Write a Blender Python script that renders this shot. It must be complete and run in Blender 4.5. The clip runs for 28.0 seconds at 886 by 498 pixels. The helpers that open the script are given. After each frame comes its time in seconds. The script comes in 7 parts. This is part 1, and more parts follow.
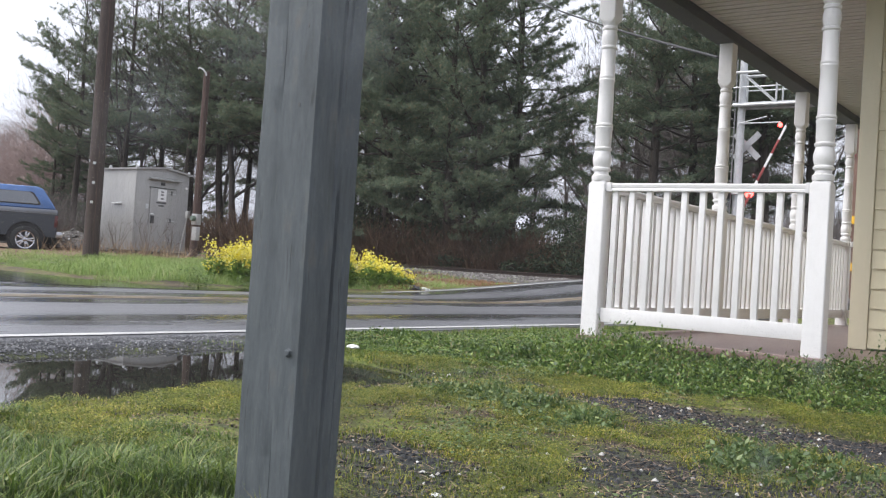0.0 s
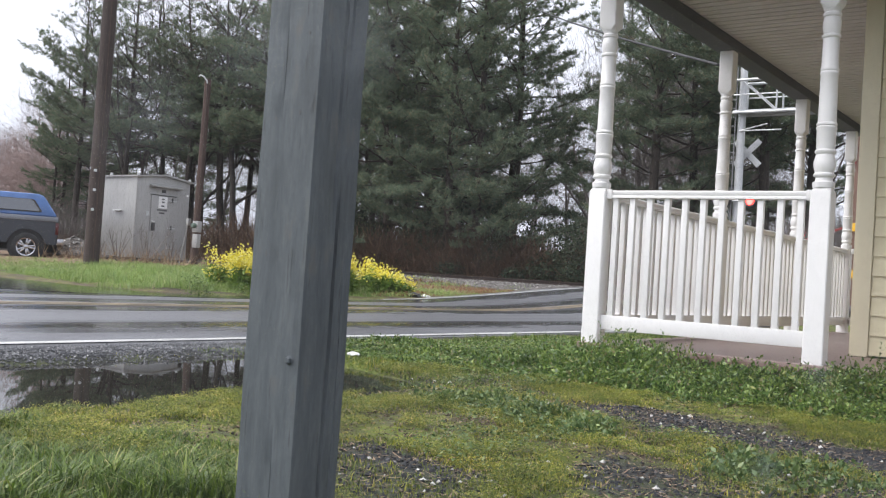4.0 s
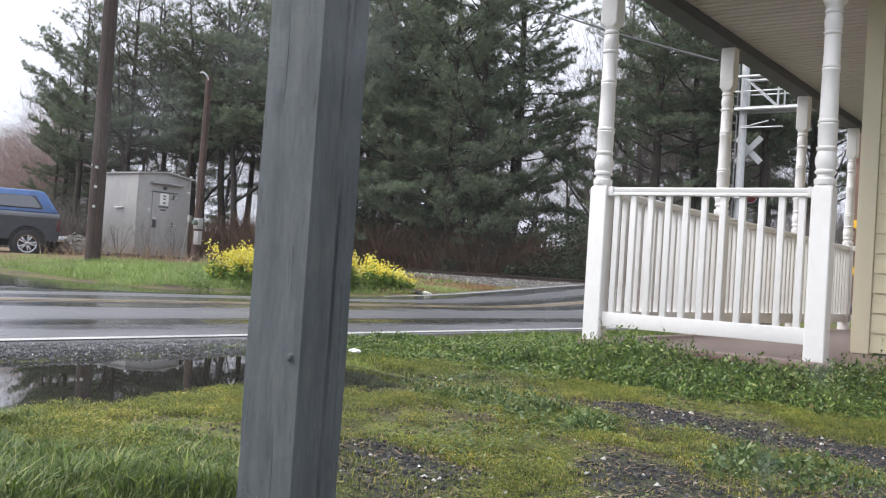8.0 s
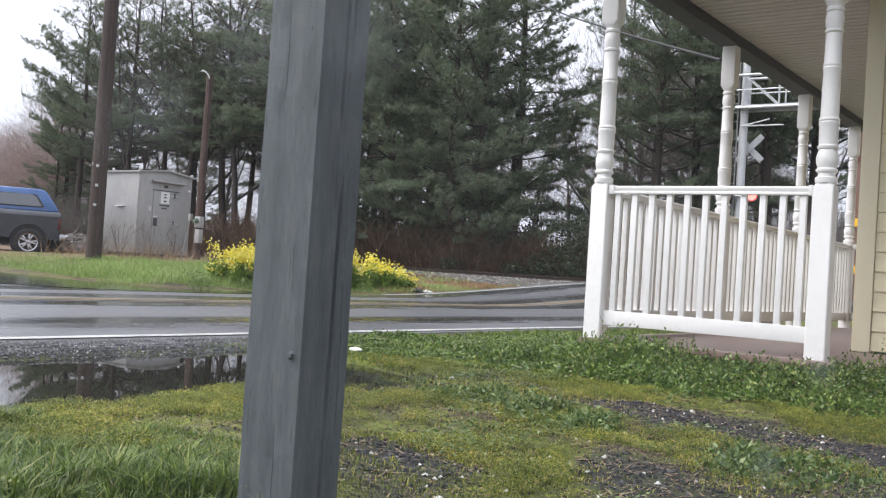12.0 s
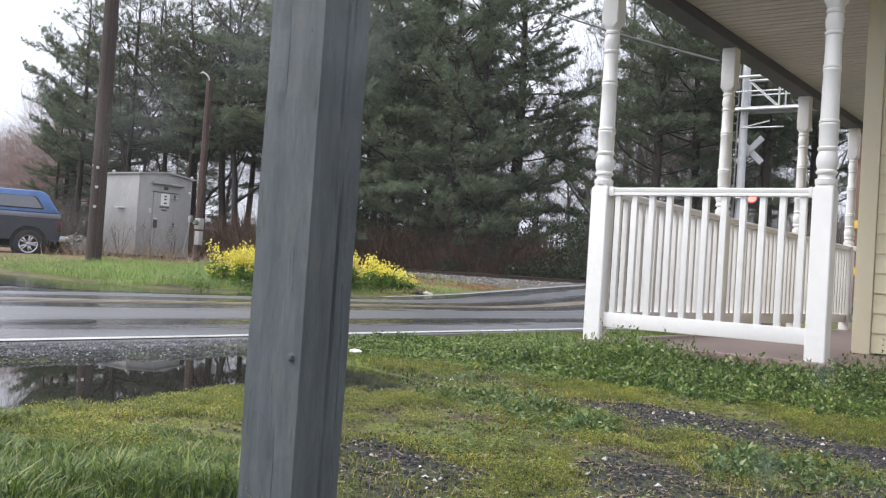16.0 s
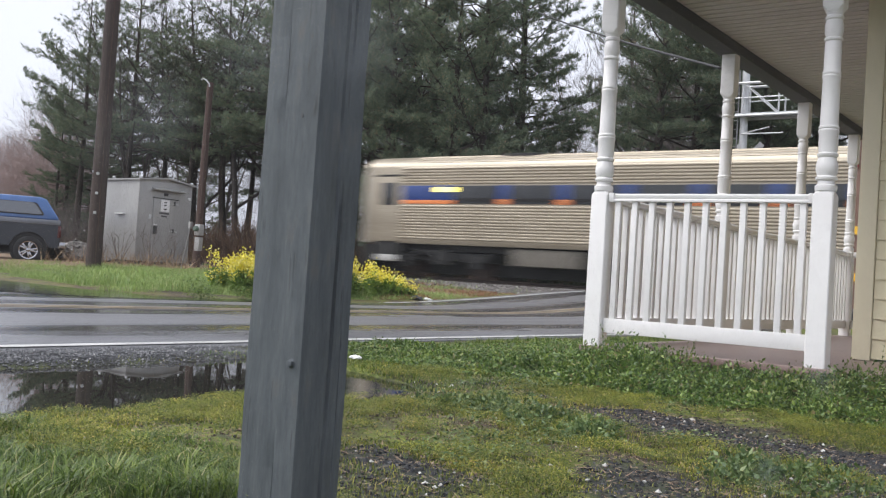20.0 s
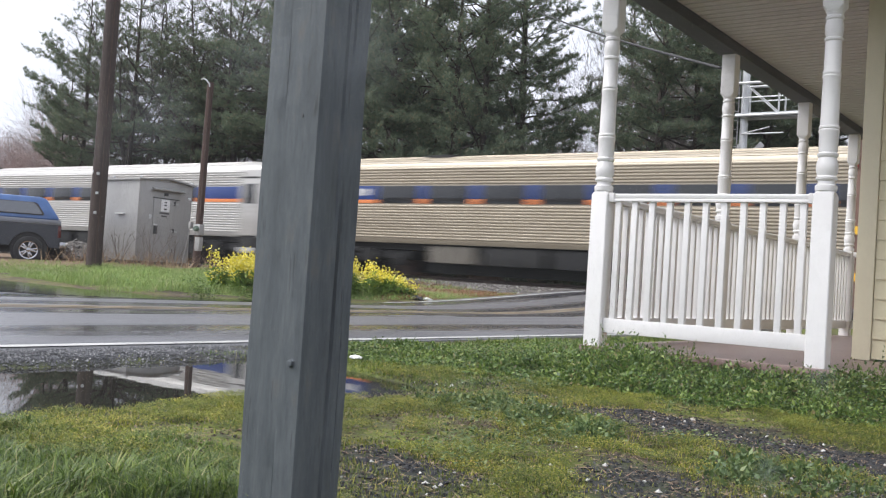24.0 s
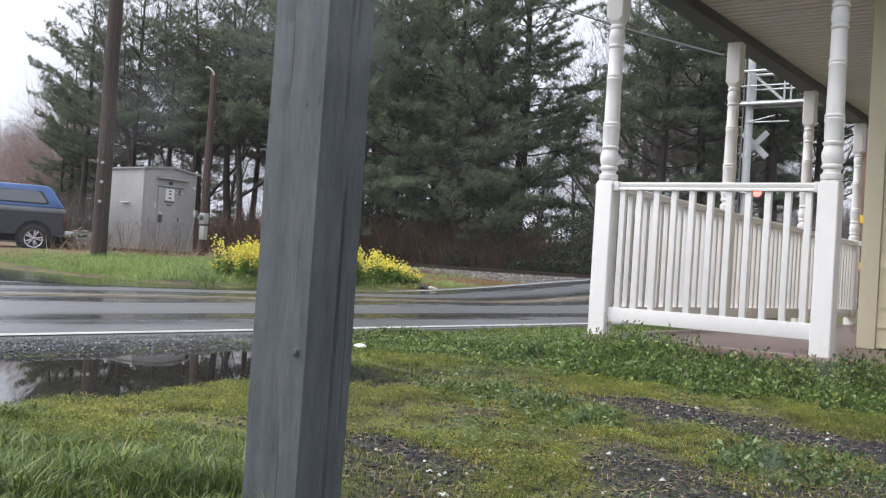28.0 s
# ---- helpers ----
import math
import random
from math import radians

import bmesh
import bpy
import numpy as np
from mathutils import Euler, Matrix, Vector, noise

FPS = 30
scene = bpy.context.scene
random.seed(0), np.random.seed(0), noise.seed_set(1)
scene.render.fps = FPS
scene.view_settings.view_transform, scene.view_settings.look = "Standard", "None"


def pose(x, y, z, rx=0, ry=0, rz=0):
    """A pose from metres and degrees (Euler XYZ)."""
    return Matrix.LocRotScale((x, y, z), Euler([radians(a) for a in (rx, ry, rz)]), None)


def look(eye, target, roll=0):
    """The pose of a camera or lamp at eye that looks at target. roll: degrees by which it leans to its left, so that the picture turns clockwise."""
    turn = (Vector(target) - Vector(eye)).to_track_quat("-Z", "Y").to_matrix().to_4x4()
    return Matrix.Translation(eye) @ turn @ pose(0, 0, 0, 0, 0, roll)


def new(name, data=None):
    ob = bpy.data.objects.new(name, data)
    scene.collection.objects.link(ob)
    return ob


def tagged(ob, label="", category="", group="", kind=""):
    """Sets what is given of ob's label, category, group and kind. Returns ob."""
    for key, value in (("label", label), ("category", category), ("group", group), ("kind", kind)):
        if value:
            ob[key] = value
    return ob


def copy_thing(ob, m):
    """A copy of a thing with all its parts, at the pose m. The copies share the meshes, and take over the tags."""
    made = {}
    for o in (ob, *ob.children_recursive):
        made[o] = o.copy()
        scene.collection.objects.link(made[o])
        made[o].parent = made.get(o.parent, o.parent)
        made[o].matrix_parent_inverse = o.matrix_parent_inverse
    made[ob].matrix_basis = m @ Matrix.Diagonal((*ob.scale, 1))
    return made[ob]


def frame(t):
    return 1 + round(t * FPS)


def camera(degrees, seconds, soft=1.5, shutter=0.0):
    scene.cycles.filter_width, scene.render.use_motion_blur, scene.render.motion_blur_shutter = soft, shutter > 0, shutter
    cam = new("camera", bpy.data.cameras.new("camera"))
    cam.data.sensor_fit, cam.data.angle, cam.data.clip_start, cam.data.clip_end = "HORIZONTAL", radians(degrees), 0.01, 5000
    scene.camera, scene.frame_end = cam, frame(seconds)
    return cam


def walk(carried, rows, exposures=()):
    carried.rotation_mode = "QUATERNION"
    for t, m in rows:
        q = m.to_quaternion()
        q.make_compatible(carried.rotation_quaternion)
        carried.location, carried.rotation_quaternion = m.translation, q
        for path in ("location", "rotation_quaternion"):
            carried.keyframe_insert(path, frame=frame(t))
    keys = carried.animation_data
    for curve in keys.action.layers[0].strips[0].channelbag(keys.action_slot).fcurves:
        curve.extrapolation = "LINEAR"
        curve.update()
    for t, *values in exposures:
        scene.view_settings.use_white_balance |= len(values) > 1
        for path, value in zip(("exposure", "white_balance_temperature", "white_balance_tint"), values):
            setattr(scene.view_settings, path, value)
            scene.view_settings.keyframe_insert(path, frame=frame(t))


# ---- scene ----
cam = camera(49.0, 28.0, soft=1.2, shutter=0.9)
FOCAL = 1720.0
YAW = 36.0
EYE = 0.53


def aim(dx, dy):
    """The held camera's pose, turned by small steps from its rest."""
    rest = pose(0, 0, EYE, 0, 0, YAW) @ pose(0, 0, 0, 91.13) @ pose(0, 0, 0, 0, 0, 3.69)
    return rest @ pose(0, 0, 0, 0, math.degrees(dx / FOCAL), 0) @ pose(0, 0, 0, math.degrees(dy / FOCAL), 0, 0)


SWAY = [(0.0, -4.8, 0.0), (0.5, -4.7, 0.3), (1.0, -4.6, 1.5), (1.5, -4.7, 3.4), (2.0, -4.7, 4.5), (2.5, -4.7, 3.0),
        (3.0, -4.6, 4.6), (3.5, -4.5, 12.5), (4.5, -3.0, 12.6), (5.5, -1.6, 10.8), (6.0, -1.5, 9.2), (6.5, -1.5, 9.2),
        (7.0, -1.5, 7.7), (7.5, -1.6, 7.7), (8.0, -1.6, 7.3), (8.5, -1.5, 0.0), (9.0, -0.1, -5.9), (9.5, 0.0, -4.6),
        (10.0, 0.0, -1.5), (10.5, 0.0, 0.0), (11.0, 0.0, 0.0), (11.5, 0.0, 3.1), (12.0, 0.0, 4.6), (12.5, 0.0, 6.1),
        (14.5, 0.0, 6.1), (15.5, 0.0, 6.2), (16.0, 0.0, 7.7), (16.5, 0.0, 9.2), (17.0, 0.0, 9.2), (17.5, 0.0, 7.9),
        (18.0, 0.0, 9.2), (18.5, 0.0, 9.4), (19.0, 0.0, 10.8), (19.5, -0.1, 13.7), (20.0, -0.1, 18.5), (20.5, 0.1, 19.9),
        (21.0, 0.1, 18.5), (21.5, 0.2, 15.4), (22.5, 0.2, 16.5), (23.5, 0.2, 18.3), (24.0, 0.2, 18.4), (24.5, 0.2, 19.7),
        (25.0, 0.2, 20.0), (25.5, 1.3, 25.3), (26.0, 1.6, 26.8), (26.5, 1.7, 19.9), (27.0, 2.3, 15.3), (27.5, 6.1, 6.1),
        (28.0, 8.0, -1.5)]
walk(cam, [(t, aim(dx, dy)) for t, dx, dy in SWAY], [(0.0, 0.86), (8.0, 0.88), (16.0, 0.9), (16.4, 0.86), (16.8, 0.56), (17.2, 0.55), (17.9, 0.71), (19.0, 0.69), (20.0, 0.67), (20.5, 0.64),
                                                  (21.0, 0.74), (24.0, 0.8), (24.5, 0.78), (25.1, 0.71), (26.0, 0.68), (27.0, 0.7), (28.0, 0.77)])

# ---- daylight under an overcast sky ----
world = bpy.data.worlds.new("overcast")
scene.world = world
world.use_nodes = True
wn, wl = world.node_tree.nodes, world.node_tree.links
wn.clear()
w_out = wn.new("ShaderNodeOutputWorld")
w_bg = wn.new("ShaderNodeBackground")
w_sky = wn.new("ShaderNodeTexSky")
w_sky.sky_type = "NISHITA"
w_sky.sun_disc = False
w_sky.sun_elevation, w_sky.sun_rotation = radians(54.6), radians(-130)
w_sky.air_density, w_sky.dust_density, w_sky.ozone_density = 1.0, 7.0, 1.0
w_hsv = wn.new("ShaderNodeHueSaturation")
w_hsv.inputs["Saturation"].default_value = 0.14
w_bg.inputs["Strength"].default_value = 0.15
wl.new(w_sky.outputs[0], w_hsv.inputs["Color"])
w_mix = wn.new("ShaderNodeMix")
w_mix.data_type = "RGBA"
w_mix.inputs[0].default_value = 0.85
w_mix.inputs[7].default_value = (4.2, 4.4, 5.05, 1)
wl.new(w_hsv.outputs[0], w_mix.inputs[6])
wl.new(w_mix.outputs[2], w_bg.inputs["Color"])
wl.new(w_bg.outputs[0], w_out.inputs["Surface"])

sun_data = bpy.data.lights.new("sun", "SUN")
sun_data.energy, sun_data.angle, sun_data.color = 2.0, radians(60), (1.0, 0.975, 0.95)
sun = new("sun", sun_data)
sun.matrix_world = look((-24, -21, 50), (0, 0, 0))

# ---- small tools ----
def nodes_of(name):
    m = bpy.data.materials.new(name)
    m.use_nodes = True
    nt = m.node_tree
    return m, nt, nt.nodes["Principled BSDF"]


def ramp(nt, fac, stops):
    r = nt.nodes.new("ShaderNodeValToRGB")
    el = r.color_ramp.elements
    while len(el) < len(stops):
        el.new(0.5)
    for e, (p, c) in zip(el, stops):
        e.position = p
        e.color = (*c, 1)
    nt.links.new(fac, r.inputs[0])
    return r.outputs[0]


def tex_noise(nt, scale, detail=4.0, stretch=(1, 1, 1), rough=0.6, object_space=False):
    tc = nt.nodes.new("ShaderNodeTexCoord")
    mp = nt.nodes.new("ShaderNodeMapping")
    mp.inputs["Scale"].default_value = stretch
    n = nt.nodes.new("ShaderNodeTexNoise")
    n.inputs["Scale"].default_value = scale
    n.inputs["Detail"].default_value = detail
    n.inputs["Roughness"].default_value = rough
    if object_space:
        nt.links.new(tc.outputs["Object"], mp.inputs[0])
    else:
        g = nt.nodes.new("ShaderNodeNewGeometry")
        nt.links.new(g.outputs["Position"], mp.inputs[0])
    nt.links.new(mp.outputs[0], n.inputs["Vector"])
    return n.outputs["Fac"]


def mixc(nt, fac, a, b, mode="MIX"):
    n = nt.nodes.new("ShaderNodeMix")
    n.data_type = "RGBA"
    n.blend_type = mode
    for sock, v in ((n.inputs[0], fac), (n.inputs[6], a), (n.inputs[7], b)):
        if isinstance(v, (int, float)):
            sock.default_value = v
        elif isinstance(v, tuple):
            sock.default_value = (*v, 1)
        else:
            nt.links.new(v, sock)
    return n.outputs[2]


def bump(nt, bsdf, height, strength=0.3, dist=0.01):
    b = nt.nodes.new("ShaderNodeBump")
    b.inputs["Strength"].default_value = strength
    b.inputs["Distance"].default_value = dist
    nt.links.new(height, b.inputs["Height"])
    nt.links.new(b.outputs[0], bsdf.inputs["Normal"])


def surface(name, a, b, rough=0.6, big=2.0, fine=40.0, metal=0.0, stretch=(1, 1, 1), relief=0.15, dist=0.004,
            spec=0.5, vary=0.0, lo=0.35, hi=0.65, local=False):
    """A mottled surface: two tones by coarse and fine grain, with relief."""
    m, nt, p = nodes_of(name)
    n1 = tex_noise(nt, big, 5, stretch, 0.6, local)
    n2 = tex_noise(nt, fine, 4, stretch, 0.65, local)
    add = nt.nodes.new("ShaderNodeMath")
    add.operation = "MULTIPLY_ADD"
    nt.links.new(n2, add.inputs[0])
    add.inputs[1].default_value = 0.5
    half = nt.nodes.new("ShaderNodeMath")
    half.operation = "MULTIPLY"
    half.inputs[1].default_value = 0.5
    nt.links.new(n1, half.inputs[0])
    nt.links.new(half.outputs[0], add.inputs[2])
    col = ramp(nt, add.outputs[0], [(lo, a), (hi, b)])
    if vary:
        oi = nt.nodes.new("ShaderNodeObjectInfo")
        hs = nt.nodes.new("ShaderNodeHueSaturation")
        mr = nt.nodes.new("ShaderNodeMapRange")
        mr.inputs[3].default_value, mr.inputs[4].default_value = 1 - vary, 1 + vary
        nt.links.new(oi.outputs["Random"], mr.inputs[0])
        nt.links.new(mr.outputs[0], hs.inputs["Value"])
        nt.links.new(col, hs.inputs["Color"])
        col = hs.outputs[0]
    nt.links.new(col, p.inputs["Base Color"])
    p.inputs["Roughness"].default_value = rough
    p.inputs["Metallic"].default_value = metal
    p.inputs["Specular IOR Level"].default_value = spec
    if relief:
        bump(nt, p, n2, relief, dist)
    return m


def leafy(name, stops, rough=0.55, thin=0.25, patch=0.0):
    """Leaves or blades: each piece takes its own tone, and a little light passes through."""
    m, nt, p = nodes_of(name)
    g = nt.nodes.new("ShaderNodeNewGeometry")
    col = ramp(nt, g.outputs["Random Per Island"], stops)
    n = tex_noise(nt, 0.9, 3)
    dark = ramp(nt, n, [(0.3, (0.72, 0.72, 0.72)), (0.7, (1.15, 1.15, 1.15))])
    col = mixc(nt, 1.0, col, dark, "MULTIPLY")
    if patch:
        q = tex_noise(nt, 6.5, 6, rough=0.72)
        tint = ramp(nt, q, [(0.34, (0.38, 0.48, 0.45)), (0.46, (0.9, 0.95, 0.9)), (0.56, (1.2, 1.15, 1.1)), (0.68, (1.9, 1.55, 1.7))])
        col = mixc(nt, patch, col, tint, "MULTIPLY")
    nt.links.new(col, p.inputs["Base Color"])
    p.inputs["Roughness"].default_value = rough
    if thin:
        tr = nt.nodes.new("ShaderNodeBsdfTranslucent")
        nt.links.new(col, tr.inputs[0])
        mx = nt.nodes.new("ShaderNodeMixShader")
        mx.inputs[0].default_value = thin
        nt.links.new(p.outputs[0], mx.inputs[1])
        nt.links.new(tr.outputs[0], mx.inputs[2])
        nt.links.new(mx.outputs[0], nt.nodes["Material Output"].inputs["Surface"])
    return m


def glow(name, colour, strength):
    m, nt, p = nodes_of(name)
    p.inputs["Base Color"].default_value = (*colour, 1)
    p.inputs["Emission Color"].default_value = (*colour, 1)
    p.inputs["Emission Strength"].default_value = strength
    return m


class Shape:
    """Gathers the faces of one mesh."""

    def __init__(self):
        self.v, self.f = [], []

    def add(self, verts, faces):
        o = len(self.v)
        self.v += [tuple(v) for v in verts]
        self.f += [tuple(i + o for i in f) for f in faces]
        return self

    def box(self, x0, y0, z0, x1, y1, z1, bevel=0.0, m=None):
        bm = bmesh.new()
        bmesh.ops.create_cube(bm, size=1)
        bmesh.ops.scale(bm, vec=(x1 - x0, y1 - y0, z1 - z0), verts=bm.verts)
        bmesh.ops.translate(bm, vec=((x0 + x1) / 2, (y0 + y1) / 2, (z0 + z1) / 2), verts=bm.verts)
        if bevel:
            bmesh.ops.bevel(bm, geom=bm.edges[:] + bm.verts[:], offset=bevel, segments=2, affect="EDGES", profile=0.6)
        return self.bm(bm, m)

    def bm(self, bm, m=None):
        bm.verts.index_update()
        self.add([(m @ v.co if m else v.co) for v in bm.verts], [[v.index for v in f.verts] for f in bm.faces])
        bm.free()
        return self

    def lathe(self, profile, n=20, m=None, caps=True):
        """Turns (radius, height) pairs round z."""
        vs, fs = [], []
        for r, z in profile:
            for k in range(n):
                a = 2 * math.pi * k / n
                v = Vector((r * math.cos(a), r * math.sin(a), z))
                vs.append(m @ v if m else v)
        for i in range(len(profile) - 1):
            for k in range(n):
                fs.append((i * n + k, i * n + (k + 1) % n, (i + 1) * n + (k + 1) % n, (i + 1) * n + k))
        if caps:
            fs.append(tuple(range(n - 1, -1, -1)))
            fs.append(tuple((len(profile) - 1) * n + k for k in range(n)))
        return self.add(vs, fs)

    def tube(self, pts, radii, n=6):
        """A tapered tube along points."""
        pts = [Vector(p) for p in pts]
        if isinstance(radii, (int, float)):
            radii = [radii] * len(pts)
        vs, fs = [], []
        for i, p in enumerate(pts):
            d = (pts[min(i + 1, len(pts) - 1)] - pts[max(i - 1, 0)])
            d = d.normalized() if d.length > 1e-9 else Vector((0, 0, 1))
            s = d.cross(Vector((0, 0, 1)) if abs(d.z) < 0.9 else Vector((1, 0, 0))).normalized()
            t = d.cross(s)
            for k in range(n):
                a = 2 * math.pi * k / n
                vs.append(p + (s * math.cos(a) + t * math.sin(a)) * radii[i])
        for i in range(len(pts) - 1):
            for k in range(n):
                fs.append((i * n + k, i * n + (k + 1) % n, (i + 1) * n + (k + 1) % n, (i + 1) * n + k))
        fs.append(tuple(range(n - 1, -1, -1)))
        fs.append(tuple((len(pts) - 1) * n + k for k in range(n)))
        return self.add(vs, fs)

    def extrude(self, outline, axis, a, b, caps=True):
        """A prism: outline of 2D points, drawn out along an axis from a to b."""
        n = len(outline)
        at = {"x": lambda p, q, w: (w, p, q), "y": lambda p, q, w: (p, w, q), "z": lambda p, q, w: (p, q, w)}[axis]
        vs = [at(p, q, a) for p, q in outline] + [at(p, q, b) for p, q in outline]
        fs = [(i, (i + 1) % n, (i + 1) % n + n, i + n) for i in range(n)]
        if caps:
            fs += [tuple(range(n - 1, -1, -1)), tuple(range(n, 2 * n))]
        return self.add(vs, fs)

    def mesh(self, name, material=None, smooth=0.0):
        me = bpy.data.meshes.new(name)
        me.from_pydata(self.v, [], self.f)
        bm = bmesh.new()
        bm.from_mesh(me)
        if len(bm.faces) < 30000:
            bmesh.ops.recalc_face_normals(bm, faces=bm.faces)
        bm.to_mesh(me)
        bm.free()
        if smooth:
            me.shade_smooth()
            me.set_sharp_from_angle(angle=radians(smooth))
        if material:
            me.materials.append(material)
        return me


def part(name, shape, material, parent, label="", m=None, smooth=35.0):
    """Links a shape, or a mesh, as one part under a thing."""
    me = shape.mesh(name, material, smooth) if isinstance(shape, Shape) else shape
    ob = new(name, me)
    ob.parent = parent
    if m is not None:
        ob.matrix_basis = m
    if label:
        ob["label"] = label
    return ob


def thing(name, label, category, m=None, group="", kind=""):
    ob = new(name)
    ob.empty_display_size = 0.2
    if m is not None:
        ob.matrix_basis = m
    return tagged(ob, label, category, group, kind)


def solo(name, shape, material, label, category, m=None, group="", kind="", smooth=35.0):
    me = shape.mesh(name, material, smooth) if isinstance(shape, Shape) else shape
    ob = new(name, me)
    if m is not None:
        ob.matrix_basis = m
    return tagged(ob, label, category, group, kind)


def step(a, b, x):
    t = min(1.0, max(0.0, (x - a) / (b - a)))
    return t * t * (3 - 2 * t)


def bars(rng, n, w, h, x0=0.0, z0=0.0):
    """Rows of plain bars in place of small print."""
    out = []
    for i in range(n):
        ww = w * rng.uniform(0.6, 1.0)
        out.append((x0 - ww / 2, z0 - i * h * 1.8, x0 + ww / 2, z0 - i * h * 1.8 - h))
    return out

# ---- materials ----
M_WHITE = surface("white_vinyl", (0.72, 0.705, 0.7), (0.82, 0.805, 0.8), 0.45, 1.5, 30, relief=0.03)
M_SIDING = surface("cream_siding", (0.62, 0.56, 0.38), (0.72, 0.66, 0.47), 0.6, 1.2, 60, stretch=(0.25, 1, 2), relief=0.08)
M_TRIM = surface("cream_trim", (0.66, 0.6, 0.43), (0.74, 0.68, 0.5), 0.55, 1.5, 50, relief=0.06)
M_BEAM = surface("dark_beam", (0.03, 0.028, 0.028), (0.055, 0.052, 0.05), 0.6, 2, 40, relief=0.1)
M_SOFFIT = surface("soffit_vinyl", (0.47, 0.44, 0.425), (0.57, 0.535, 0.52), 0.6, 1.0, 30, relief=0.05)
M_DECK = surface("brown_porch_paint", (0.16, 0.105, 0.095), (0.26, 0.18, 0.16), 0.35, 1.6, 60, relief=0.1)
M_CONCRETE = surface("worn_concrete", (0.2, 0.17, 0.14), (0.36, 0.32, 0.28), 0.8, 3, 60, relief=0.4)
M_HUT = surface("hut_aluminium", (0.27, 0.268, 0.262), (0.38, 0.377, 0.368), 0.42, 1.3, 25, metal=0.25, stretch=(1, 1, 0.25), relief=0.05)
M_GREYBOX = surface("grey_box", (0.4, 0.41, 0.42), (0.52, 0.53, 0.54), 0.5, 3, 40)
M_GREYDARK = surface("dull_galvanised", (0.13, 0.13, 0.135), (0.22, 0.22, 0.225), 0.6, 3, 40, metal=0.2)
M_DARKGREY = surface("dark_fitting", (0.03, 0.03, 0.032), (0.06, 0.06, 0.062), 0.5, 3, 40)
M_RUBBER = surface("rubber", (0.015, 0.015, 0.016), (0.035, 0.035, 0.036), 0.75, 4, 50)
M_CHROME = surface("bright_rim", (0.38, 0.38, 0.4), (0.55, 0.55, 0.57), 0.25, 5, 50, metal=0.9, relief=0.02)
M_POLE = surface("creosote_pole", (0.03, 0.022, 0.02), (0.078, 0.055, 0.048), 0.85, 1.0, 9, stretch=(6, 6, 0.35), relief=0.6, dist=0.02)
M_POLE2 = surface("red_brown_pole", (0.045, 0.03, 0.026), (0.1, 0.062, 0.052), 0.85, 1.0, 9, stretch=(6, 6, 0.35), relief=0.6, dist=0.02)
M_STEEL = surface("galvanised_steel", (0.42, 0.43, 0.44), (0.6, 0.61, 0.62), 0.45, 3, 30, metal=0.4, relief=0.05)
M_RAIL = surface("rail_steel", (0.025, 0.018, 0.016), (0.07, 0.048, 0.04), 0.5, 3, 40, metal=0.5)
M_SLEEPER = surface("weathered_sleeper", (0.04, 0.03, 0.025), (0.1, 0.08, 0.065), 0.9, 2, 30, relief=0.5, vary=0.3)
M_LINE_W = surface("road_paint_white", (0.2, 0.2, 0.205), (0.46, 0.46, 0.455), 0.5, 2.5, 55, relief=0.2, lo=0.33, hi=0.52)
M_LINE_Y = surface("road_paint_yellow", (0.16, 0.125, 0.085), (0.34, 0.25, 0.13), 0.45, 2.0, 40, relief=0.2)
M_BARK = surface("pine_bark", (0.03, 0.025, 0.022), (0.085, 0.068, 0.058), 0.95, 1.0, 8, stretch=(3, 3, 0.6), relief=0.7, dist=0.03)
M_TWIG = surface("grey_twig", (0.1, 0.085, 0.08), (0.2, 0.175, 0.16), 0.9, 1.5, 20, relief=0.2)
M_TWIG_DARK = surface("dark_twig", (0.035, 0.03, 0.028), (0.08, 0.068, 0.062), 0.9, 1.5, 20, relief=0.2)
M_TWIG_RED = surface("budding_twig", (0.27, 0.2, 0.185), (0.4, 0.31, 0.29), 0.9, 1.5, 20, relief=0.1)
M_NEEDLE = leafy("pine_needles", [(0.0, (0.08, 0.115, 0.08)), (0.5, (0.138, 0.182, 0.118)), (0.9, (0.21, 0.248, 0.148)), (1.0, (0.28, 0.19, 0.12))], 0.65, 0.35)
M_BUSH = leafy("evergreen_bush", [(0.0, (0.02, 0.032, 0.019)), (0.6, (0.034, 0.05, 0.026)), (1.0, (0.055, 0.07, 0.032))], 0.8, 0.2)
M_BRAMBLE = leafy("dry_bramble", [(0.0, (0.05, 0.03, 0.02)), (0.6, (0.1, 0.06, 0.038)), (1.0, (0.16, 0.1, 0.06))], 0.8, 0.1)
M_GRASS = leafy("lawn_blades", [(0.0, (0.028, 0.053, 0.004)), (0.4, (0.115, 0.15, 0.011)), (0.85, (0.27, 0.295, 0.028)), (1.0, (0.5, 0.4, 0.13))], 0.5, 0.3, 1.0)
M_TALL = leafy("long_grass", [(0.0, (0.032, 0.07, 0.006)), (0.5, (0.088, 0.15, 0.014)), (0.9, (0.2, 0.28, 0.036)), (1.0, (0.42, 0.37, 0.17))], 0.42, 0.3, 0.5)
M_VERGE = leafy("verge_grass", [(0.0, (0.13, 0.22, 0.05)), (0.5, (0.22, 0.33, 0.08)), (0.93, (0.34, 0.42, 0.13)), (1.0, (0.42, 0.38, 0.2))], 0.5, 0.3)
M_WEED = leafy("weed_leaves", [(0.0, (0.035, 0.075, 0.014)), (0.45, (0.09, 0.165, 0.027)), (0.9, (0.22, 0.3, 0.062)), (1.0, (0.24, 0.18, 0.1))], 0.42, 0.25, 0.8)
